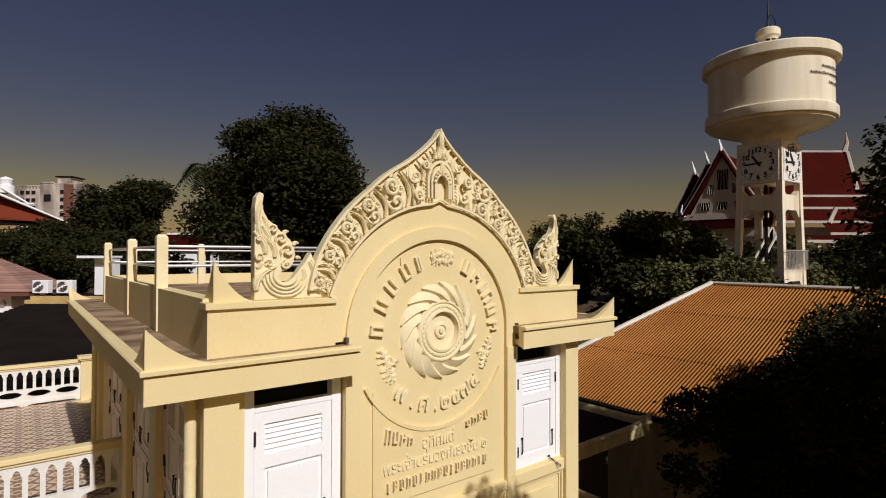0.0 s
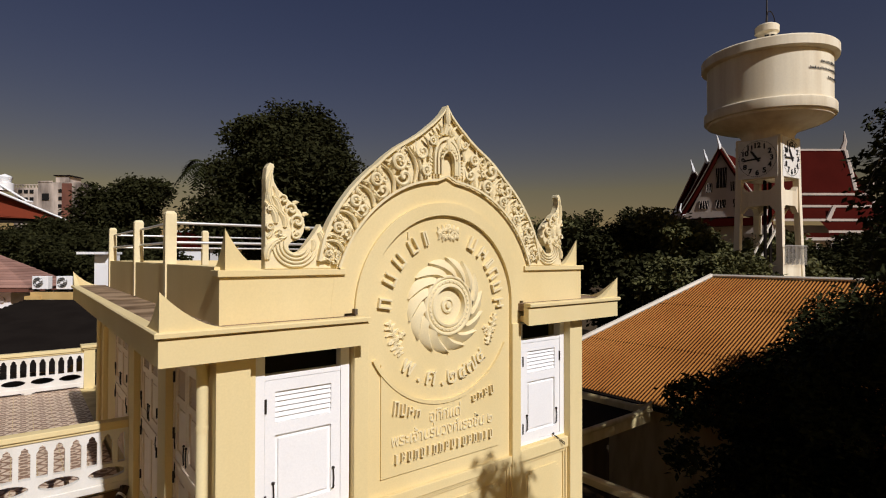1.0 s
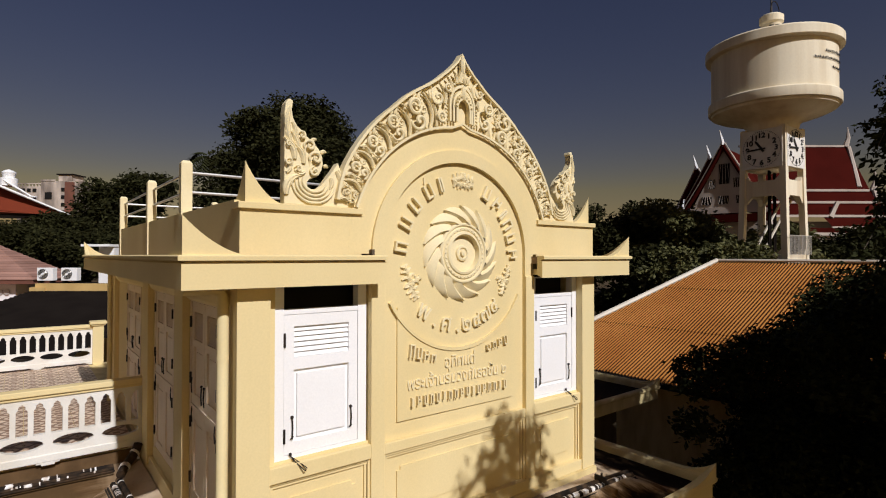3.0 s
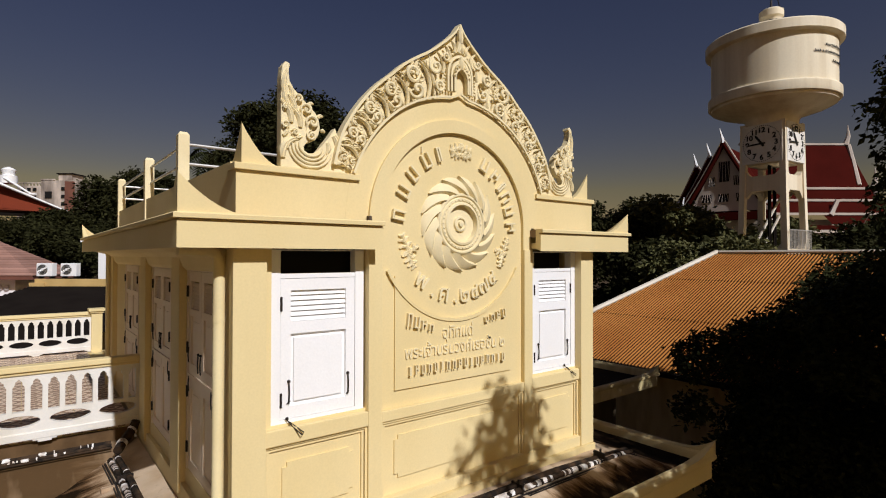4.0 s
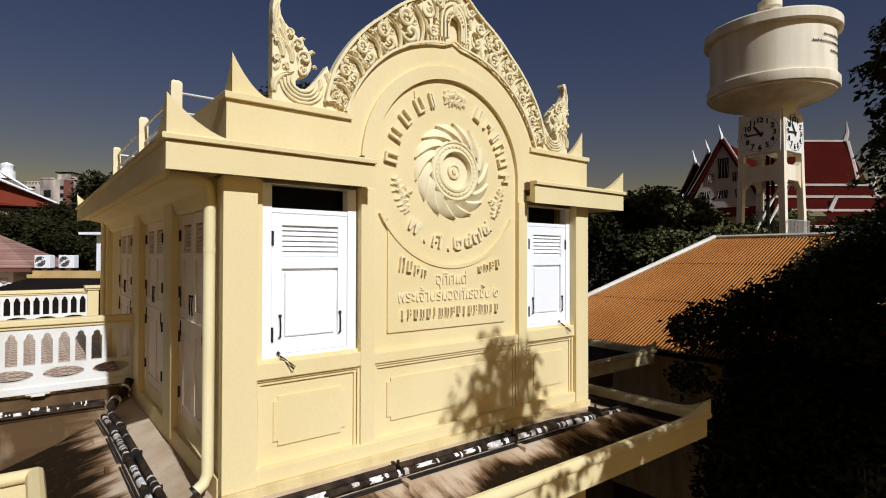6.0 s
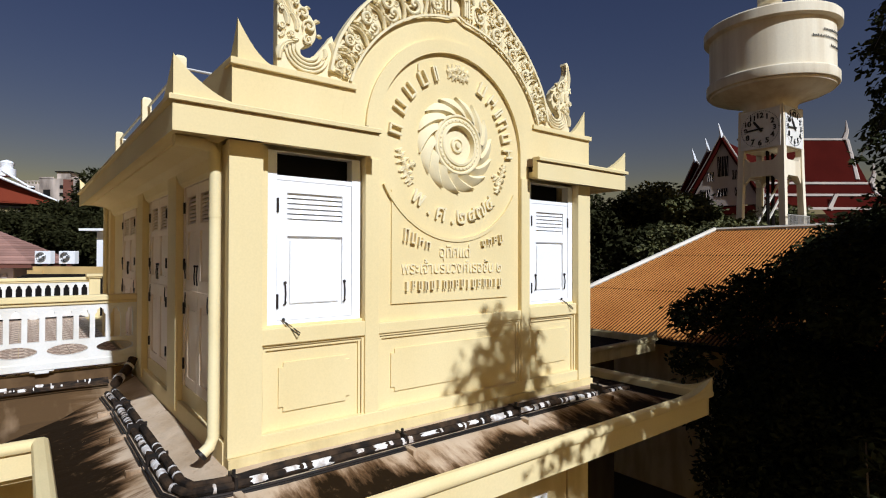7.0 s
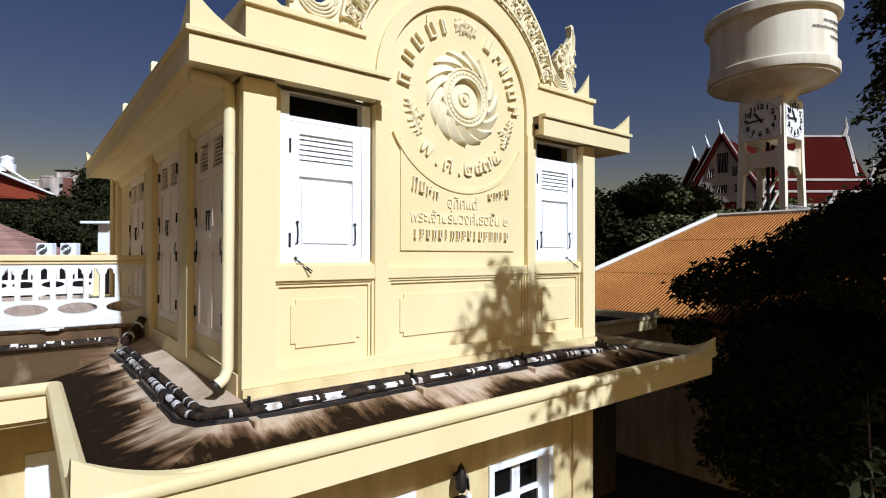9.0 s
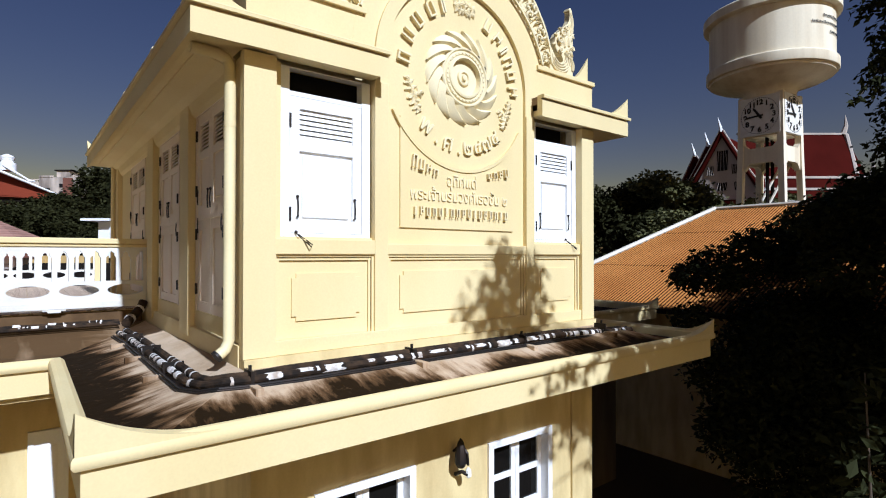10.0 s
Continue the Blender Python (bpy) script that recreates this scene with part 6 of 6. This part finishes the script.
# added trees out of view along the terrace's west side, to hold back skylight
for i, (x, y, z, r) in enumerate(((-10.0, 1, 7.0, 3.4), (-10.0, 9, 7.4, 3.6), (-10, 17, 8, 4.0))):
    tree("tree", (x, y, 0), "added unseen tree that cuts skylight west of the terrace", (x, y, z), r, 40, 22000, 0.34, LEAF, 60 + i, (0.75, 1, 1.15), 0.5, 0.25)

# ---- the town behind, laid out on a grid turned to the pavilion ----
TURN_ = radians(-38.2)
def out(u, v, z=0.0):
    """A place u metres along and v metres deep on the town's grid."""
    c_, s_ = math.cos(TURN_), math.sin(TURN_)
    return Vector((-1.29 + u * c_ - v * s_, -4.15 + u * s_ + v * c_, z))


def far(name, u, v, label, category, group="", z=0.0):
    t = thing(name, out(u, v, z), label, category, group)
    t.rotation_euler = (0, 0, TURN_)
    return t


def far_tree(u, v, zc, r, label, n=26, count=14000, size=0.45, mat=LEAFD, seed=1, spread=(1, 1, 0.9), small=0.42, group=""):
    p_ = out(u, v)
    t = tree("tree", p_, label, (p_.x, p_.y, zc), r, n, count, size, mat, seed, spread, small, 0.06 * r)
    return tagged(t, group=group)


far_tree(-10.9, 39, 11.9, 5.8, "large dense dark-green tree behind the pavilion", 90, 130000, 0.32, LEAFD, 21, (1.06, 0.9, 0.98), 0.32)
far_tree(-38.6, 66, 13.6, 5.0, "round dark-green tree among the houses", 30, 22000, 0.5, LEAFD, 22, (1, 1, 0.95))
far_tree(-42.0, 60, 9.6, 3.6, "low dark tree behind the terrace", 22, 14000, 0.45, LEAFD, 23)
far_tree(-35.4, 52, 8.4, 3.4, "low dark tree behind the terrace", 22, 16000, 0.4, LEAFD, 24)
far_tree(-31.5, 46, 7.4, 3.2, "leafy tree behind the neighbouring roof", 22, 16000, 0.36, LEAFD, 25)
far_tree(-41.2, 50, 8.0, 3.4, "leafy tree under the red temple roof", 24, 18000, 0.36, LEAFD, 26)
far_tree(-45.5, 52, 7.8, 3.8, "leafy tree under the red temple roof", 24, 18000, 0.36, LEAFD, 27)
far_tree(-27.0, 48, 7.0, 3.4, "leafy tree behind the neighbouring roof", 22, 14000, 0.38, LEAFD, 28)
for i, (u, v, z, r, k) in enumerate(((12.6, 37, 7.6, 2.9, 0), (15.2, 36, 8.2, 3.0, 1), (17.6, 37, 7.0, 2.8, 1), (10.3, 44, 7.9, 2.9, 1), (13.4, 54, 9.6, 3.3, 0), (19.2, 34, 6.6, 2.4, 1), (21.4, 35, 6.4, 2.6, 1), (24.0, 38, 6.4, 2.6, 1), (27.4, 40, 6.3, 2.6, 1),
                              (30.5, 40, 6.2, 2.6, 0), (33.5, 42, 6.8, 2.8, 0), (36.0, 44, 7.2, 3.0, 0), (8.0, 40, 6.4, 2.8, 0), (14.5, 30, 5.4, 2.4, 0), (11.0, 30, 5.2, 2.4, 0), (18.0, 46, 8.4, 3.0, 0))):
    far_tree(u, v, z, r, "bushy yellow-green tree in the temple yard" if k else "dark tree in the temple yard", 22, 15000, 0.34, LEAFY if k else LEAFD, 40 + i, (1.05, 1, 0.9), 0.42, "trees in the temple yard")

for i, (u, v, z, r) in enumerate(((14.0, 27, 6.5, 1.9), (15.9, 27.4, 6.2, 1.6), (12.4, 28, 6.3, 1.9))):
    far_tree(u, v, z, r, "bushy yellow-green tree beside the tower's foot", 20, 14000, 0.26, LEAFY, 70 + i, (1.05, 1, 0.9), 0.42, "trees in the temple yard")

# coconut palm beside the big tree
palm = thing("palm_tree", out(-17.9, 41), "coconut palm with drooping fronds beside the big tree", "palm")
pb = out(-17.9, 41)
limb(palm, [pb, pb + Vector((0.2, 0, 5)), pb + Vector((0.1, 0.1, 10)), pb + Vector((0, 0, 14.7))], 0.2, 0.13, "trunk")
rnd = random.Random(9)
for k in range(24):
    a, up = math.tau * k / 17 + rnd.uniform(-0.1, 0.1), rnd.uniform(-0.2, 0.9)
    L = rnd.uniform(2.3, 2.9)
    vs, fs = [], []
    spine = []
    for i in range(13):
        s = i / 12
        spine.append(Vector((math.cos(a) * L * s * (1 - 0.15 * s), math.sin(a) * L * s * (1 - 0.15 * s), 14.7 + up * L * s - (0.75 + 0.5 * up) * L * s * s)))
    side = Vector((-math.sin(a), math.cos(a), 0))
    for i in range(1, 13):
        for sg in (-1, 1):
            p0 = spine[i]
            ln = 0.75 * math.sin(math.pi * (0.12 + 0.85 * i / 12)) + 0.1
            dr = (spine[i] - spine[i - 1]).normalized()
            tip = p0 + side * sg * ln * 0.8 + dr * ln * 0.5 + Vector((0, 0, -0.35 * ln))
            b0 = len(vs)
            vs += [tuple(p0), tuple(p0 + dr * 0.2), tuple(tip)]
            fs.append((b0, b0 + 1, b0 + 2))
    quad_mesh("frond", vs, fs, LEAF, palm)

# ---- red temple roof and neighbours on the left ----
rt = far("temple_hall", -47, 62, "temple hall with red tiled roof and white bargeboards", "temple")
bm = bmesh.new()
for rows in (((-13, 2, 17.6), (-4.4, 0, 15.1), (3.6, 0, 11.75), (-13, 0, 12.6)),):
    bm.faces.new([bm.verts.new(v) for v in rows])
bm.faces.new([bm.verts.new(v) for v in ((-13, 2, 17.6), (-4.4, 0, 15.1), (3.6, 0, 11.75), (-2, 9, 12.0), (-13, 9, 15.0))])
bm.faces.new([bm.verts.new(v) for v in ((-13, -0.3, 12.2), (-4.4, 0.0, 12.35), (3.2, 0.0, 11.65), (3.2, 8.0, 11.55), (-13, 8, 12.1))])
part("roof", bm, REDBRIGHT, rt)
for a, b, r_ in (((-4.5, -0.1, 15.2), (3.75, -0.1, 11.8), 0.16), ((-4.2, 0.2, 15.9), (-1.0, 0.2, 14.0), 0.16), ((-1.2, 0.2, 14.0), (-0.4, 0.2, 13.95), 0.14)):
    bm = bmesh.new()
    tube(bm, [a, b], [r_, r_ * 0.6], 6)
    part("bargeboard", bm, WHITE, rt)
part("finial", lathe(bmesh.new(), [(0.9, 15.3), (0.9, 16.2), (0.6, 16.3), (0.75, 16.9), (0.5, 17.1), (0.001, 17.3)], 12, Matrix.Translation((-4.3, 1.0, 0))), WHITE, rt, smooth=True)
part("column", boxes((1.5, 0.4, 0, 1.85, 0.75, 11.6)), WHITE, rt)
part("beam", boxes((-13, 0.3, 11.5, 3.0, 0.8, 11.95)), DARKROOF, rt)

pr = far("house", -33, 38, "low house with faded pink shingle hip roof", "house")
def hip(x0, x1, y0, y1, z0, z1, courses, inset, end):
    """Shingle courses laid as thin overlapping steps."""
    bm_ = bmesh.new()
    for i in range(courses):
        s0, s1 = i / courses, (i + 1.25) / courses
        def ring(s):
            d_, e_ = inset * min(1, s), end * min(1, s)
            return [(x0 + e_, y0 + d_), (x1 - e_, y0 + d_), (x1 - e_, y1 - d_), (x0 + e_, y1 - d_)]
        za, zb = z0 + (z1 - z0) * s0 + 0.05, z0 + (z1 - z0) * s1
        lo, hi = [bm_.verts.new((*q, za)) for q in ring(s0)], [bm_.verts.new((*q, zb)) for q in ring(s1)]
        un = [bm_.verts.new((*q, za - 0.06)) for q in ring(s0)]
        for k in range(4):
            bm_.faces.new((lo[k], lo[(k + 1) % 4], hi[(k + 1) % 4], hi[k])), bm_.faces.new((un[k], un[(k + 1) % 4], lo[(k + 1) % 4], lo[k]))
    bm_.faces.new(hi)
    return bm_
tagged(part("roof", hip(-9.5, 4.7, -1.0, 3.8, 5.45, 7.9, 14, 2.3, 4.6), PINKROOF, pr), kind="stuff")
part("fascia", boxes((-9.4, -0.95, 5.15, 4.6, 3.7, 5.45)), FARRED, pr)
part("wall", boxes((-9, -0.2, 0, 2.8, 3.4, 5.15)), WHITE, pr)
tagged(part("lower_roof", hip(-9.5, 3.6, -5.0, 1.0, 2.9, 4.5, 9, 2.6, 3.4), PINKROOF, pr), kind="stuff")
part("lower_wall", boxes((-9, -4.4, 0, 3.0, 0.5, 2.9)), WHITE, pr)
for k in range(9):
    part("valance_scallop", lathe(bmesh.new(), [(0.001, -0.03), (0.2, -0.03), (0.2, 0.03), (0.001, 0.03)], 12, Matrix.Translation((-1.6 + 0.48 * k, -0.28, 4.55)) @ Matrix.Rotation(radians(90), 4, "X")), GREYPIPE, pr)

oc = far("annex", -24.3, 35, "low annex with ochre parapet and dark corrugated roof", "building")
part("parapet", boxes((-2.4, 0, 4.82, 2.3, 0.25, 5.30), (-2.7, -0.1, 4.62, -1.7, 0.3, 5.05)), OCHRE, oc)
part("flat_roof", boxes((-2.4, 0.25, 5.0, 2.3, 5, 5.15)), DARKROOF, oc)
vs, fs = [], []
nn = 120
for i in range(nn + 1):
    s = i / nn
    up = 0.035 * math.cos(i * math.pi / 2)
    for k in range(2):
        vs.append((-2.7 + 10.5 * k, -0.1 - 11.5 * s, 4.78 - 2.2 * s + up))
for i in range(nn):
    fs.append((2 * i, 2 * i + 1, 2 * i + 3, 2 * i + 2))
quad_mesh("corrugated_roof", vs, fs, DARKROOF, oc)
part("wall", boxes((-2.6, 0.3, 0, 2.3, 5, 4.6)), OCHRE, oc)
for u in (-26.45, -24.85):
    ac = far("air_conditioner", u, 35.7, "white outdoor air-conditioning unit with round fan grille on the annex", "air conditioner", "air conditioners on the annex", z=5.3)
    part("casing", boxes((-0.52, -0.2, 0.16, 0.52, 0.25, 1.02), bevel=0.03), WHITE, ac)
    part("fan_opening", lathe(bmesh.new(), [(0.001, 0), (0.34, 0), (0.34, 0.02), (0.001, 0.02)], 24, Matrix.Translation((-0.12, -0.2, 0.6)) @ Matrix.Rotation(radians(90), 4, "X")), DARK, ac)
    bm = bmesh.new()
    for r_ in (0.11, 0.18, 0.25, 0.32):
        pts = [(-0.12 + r_ * math.cos(math.tau * k / 20), -0.235, 0.6 + r_ * math.sin(math.tau * k / 20)) for k in range(21)]
        tube(bm, pts, 0.012, 4)
    part("grille", bm, GREYPIPE, ac)
    part("hub", lathe(bmesh.new(), [(0.001, 0), (0.08, 0), (0.08, 0.03), (0.001, 0.03)], 12, Matrix.Translation((-0.12, -0.22, 0.6)) @ Matrix.Rotation(radians(90), 4, "X")), WHITE, ac)
    for x in (-0.42, 0.34):
        part("foot", boxes((x, -0.2, 0.0, x + 0.08, 0.25, 0.16)), DARKROOF, ac)
cn = far("canopy", -24.6, 38.5, "white flat canopy on a white wall among leaves", "canopy")
part("slab", boxes((-1.1, -0.6, 7.78, 0.95, 1.4, 7.95)), WHITE, cn)
part("wall", boxes((-0.2, 0.0, 0, 0.9, 1.2, 7.78)), WHITE, cn)
sh = far("house", -29.6, 62, "small house with red roof far behind the trees", "house")
bm = bmesh.new()
prism(bm, [(-2.6, 8.6), (2.6, 8.6), (1.9, 10.4), (-1.9, 10.4)], -0.4, 5.0)
part("roof", bm, REDROOF, sh)
part("wall", boxes((-2.2, 0, 0, 2.2, 4, 8.6)), WHITE, sh)
part("ridge", boxes((-1.9, -0.45, 10.4, 1.9, 0.1, 10.6)), WHITE, sh)

# ---- derelict tower block far off ----
dr = far("apartment_building", -178, 240, "derelict grey-brown apartment block with stained walls far away", "building")
part("wall", boxes((-3, 0, 0, 16, 20, 40.5)), FARWALL, dr)
part("wall", boxes((-16, 3, 0, -3, 20, 38.5)), FARWALL, dr)
part("stair_tower", boxes((8.4, -1.0, 0, 12.2, 8, 40.0)), FARRED, dr)
part("penthouse", boxes((3.5, 2, 40.5, 9.5, 10, 43.6)), FARWALL, dr)
part("penthouse_roof", boxes((2.8, 1.5, 43.6, 10.4, 10.5, 44.1)), DARKROOF, dr)
for r_ in range(6):
    for c_ in range(5):
        x, z = -14 + c_ * 2.6 + (12.5 if c_ > 2 else 0), 36 - r_ * 3.4
        part("window", boxes((x, -0.3 if x > -3 else 2.7, z, x + 1.6, 0.3 if x > -3 else 3.3, z + 1.5)), DARK, dr)
part("window", boxes((-1, -0.3, 32.5, 2, 0.3, 35.5)), DARK, dr)
for k in range(9):
    x = -15.5 + k * 1.5
    part("roof_post", boxes((x, 3.2, 38.5, x + 0.4, 3.6, 39.6)), FARWALL, dr)
part("roof_edge", boxes((-16, 3.1, 39.6, -3, 3.7, 40.0), (-3, -0.2, 40.5, 3.4, 0.3, 41.2)), FARWALL, dr)

# ---- main temple behind the water tower ----
tp = far("temple", 46, 80, "large temple with tiered red roofs, white gable and pointed finials", "temple")
main_roof = tp
tp = far("temple_porch_gable", 41.8, 80, "white temple gable with red tiers, dark lattice windows and pointed finials", "temple gable")
tp.rotation_euler = (0, 0, radians(-82))
def gable(x, y, half, z0, z1, depth, wall):
    bm_ = bmesh.new()
    prism(bm_, [(x - half, z0), (x + half, z0), (x, z1)], y, y + 0.4)
    part("gable_wall", bm_, wall, tp)
    for sg in (-1, 1):
        bm_ = bmesh.new()
        pts_ = [(x, y - 0.4, z1 + 0.5)]
        for i in range(1, 9):
            s = i / 8
            pts_.append((x + sg * (half + 1.0) * s, y - 0.4, z1 + 0.5 - (z1 + 0.5 - z0 + 0.4) * s + 0.5 * math.sin(math.pi * s) * -0.6))
        tube(bm_, pts_, 0.34, 6)
        part("bargeboard", bm_, REDROOF, tp)
        bm_ = bmesh.new()
        tube(bm_, [(p_[0] + sg * 0.22, p_[1] - 0.1, p_[2] + 0.3) for p_ in pts_], 0.12, 5)
        part("bargeboard_edge", bm_, FARWHITE, tp)
        bm_ = bmesh.new()
        bm_.faces.new([bm_.verts.new(v) for v in ((x, y - 0.2, z1 + 0.3), (x + sg * (half + 0.9), y - 0.2, z0 - 0.4), (x + sg * (half + 0.9), y + depth, z0 - 0.4), (x, y + depth, z1 + 0.3))])
        part("roof_slope", bm_, REDROOF, tp)
        bm_ = bmesh.new()
        tube(bm_, [(x + sg * (half + 0.7), y - 0.4, z0 - 0.4), (x + sg * (half + 1.3), y - 0.4, z0 + 0.5), (x + sg * (half + 1.1), y - 0.4, z0 + 1.6)], [0.3, 0.22, 0.05], 6)
        part("naga_tip", bm_, WHITE, tp)
    bm_ = bmesh.new()
    tube(bm_, [(x, y - 0.4, z1 + 0.3), (x - 0.15, y - 0.4, z1 + 1.3), (x - 0.5, y - 0.4, z1 + 2.8)], [0.3, 0.22, 0.04], 6)
    part("finial", bm_, WHITE, tp)
gable(0.3, 0.0, 4.6, 14.5, 23.2, 20, FARWHITE)
gable(-1.8, 0.8, 3.5, 14.2, 21.4, 16, REDROOF)
gable(-4.0, 1.6, 2.8, 13.6, 20.2, 12, REDROOF)
for x, z, w_, h in ((0.3, 18.0, 0.75, 3.0), (-1.4, 17.4, 0.45, 1.4), (2.0, 17.4, 0.45, 1.4), (-2.2, 15.0, 0.7, 1.2), (0.2, 15.0, 0.7, 1.2), (2.6, 15.0, 0.7, 1.2)):
    part("gable_window", boxes((x - w_, -0.08, z, x + w_, 0.1, z + h)), DARK, tp)
    for k in range(4):
        bm = bmesh.new()
        tube(bm, [(x - w_ + 2 * w_ * k / 3, -0.12, z), (x - w_ * 0.6 + 1.2 * w_ * k / 3, -0.12, z + h)], 0.035, 4)
        part("lattice_bar", bm, FARWHITE, tp)
part("gable_base", boxes((-6.2, -0.1, 13.6, 6.2, 0.6, 14.5)), FARWHITE, tp)
part("lower_roof", boxes((-7.0, -1.4, 12.2, 7.0, 0.0, 13.3)), REDROOF, tp)
part("wall", boxes((-6.0, 0.5, 0, 6.0, 14, 12.5)), FARWHITE, tp)
tp = main_roof
part("wall", boxes((2.0, 1.5, 0, 22, 14, 12.5)), FARWHITE, tp)
def roof_tier(x0, x1, z0, z1, y0, y1):
    bm_ = bmesh.new()
    bm_.faces.new([bm_.verts.new(v) for v in ((x0, y0, z0), (x1, y0, z0), (x1, y1, z1), (x0, y1, z1))])
    bm_.faces.new([bm_.verts.new(v) for v in ((x0, y0, z0), (x1, y0, z0), (x1, y0, z0 - 0.25), (x0, y0, z0 - 0.25))])
    part("roof_slope", bm_, REDROOF, tp)
    part("eave_board", boxes((x0, y0 - 0.15, z0 - 0.45, x1, y0 + 0.1, z0 - 0.1)), FARWHITE, tp)
roof_tier(2.0, 19.4, 17.6, 25.0, 2.0, 6.5)
roof_tier(1.5, 20.2, 15.6, 17.4, 0.4, 2.4)
roof_tier(1.0, 21.8, 13.4, 15.4, -1.4, 0.8)
roof_tier(10.0, 25.0, 11.6, 13.2, -3.0, -1.0)
part("ridge", boxes((2.0, 6.3, 24.9, 19.5, 6.8, 25.2)), FARWHITE, tp)
for x, y, z in ((19.5, 6.5, 25.2), (20.4, 2.2, 17.6)):
    bm = bmesh.new()
    tube(bm, [(x - 0.3, y, z - 0.3), (x + 0.2, y, z + 1.2), (x + 0.1, y, z + 3.0)], [0.45, 0.3, 0.04], 6)
    part("finial", bm, FARWHITE, tp)
for pts in (((19.5, 6.2, 24.9), (19.0, 4.5, 21.5), (18.0, 2.2, 17.8)), ((20.3, 2.2, 17.6), (19.8, 1.2, 16.4), (19.4, 0.3, 15.2)), ((21.8, 0.8, 15.4), (21.4, -0.4, 14.4), (20.6, -1.5, 13.0)), ((12.4, -0.9, 15.2), (11.6, -1.2, 14.0), (10.9, -1.5, 12.9))):
    bm = bmesh.new()
    tube(bm, pts, [0.3, 0.32, 0.38], 6)
    part("naga_bargeboard", bm, FARWHITE, tp)
porch = far("temple_gate", 44, 62, "white temple gate with small pillars and low roof", "gate")
part("roof_edge", boxes((-2.5, 0, 9.6, 3.5, 3, 9.95)), FARWHITE, porch)
part("roof", boxes((-2.2, 0.2, 9.95, 3.2, 2.8, 10.5)), REDROOF, porch)
for x in (-1.6, -0.1, 1.6):
    part("pillar", boxes((x, 0.3, 0, x + 0.35, 0.65, 9.6)), FARWHITE, porch)
part("wall", boxes((0.6, -0.6, 0, 8.5, -0.3, 7.9), (4.0, -1.0, 0, 11, -0.7, 7.0)), FARWHITE, porch)
part("wall_coping", boxes((0.5, -0.7, 7.9, 8.6, -0.2, 8.1), (3.9, -1.1, 7.0, 11.1, -0.6, 7.2)), RAILWHITE, porch)

# far treeline all round, hiding the edge of the ground
rng = random.Random(77)
blobs = []
for i in range(150):
    a = radians(rng.uniform(-62, 62))
    v = rng.uniform(110, 190)
    p_ = out(v * math.tan(a), v)
    blobs.append((p_.x, p_.y, rng.uniform(2.5, 6.5), rng.uniform(4.5, 7.5), 0.8))
woods = thing("treeline", out(0, 150), "far line of dark trees behind the temple yard", "trees", kind="stuff")
leaves("far_trees", LEAFD, blobs, 60000, 1.3, 5, woods)
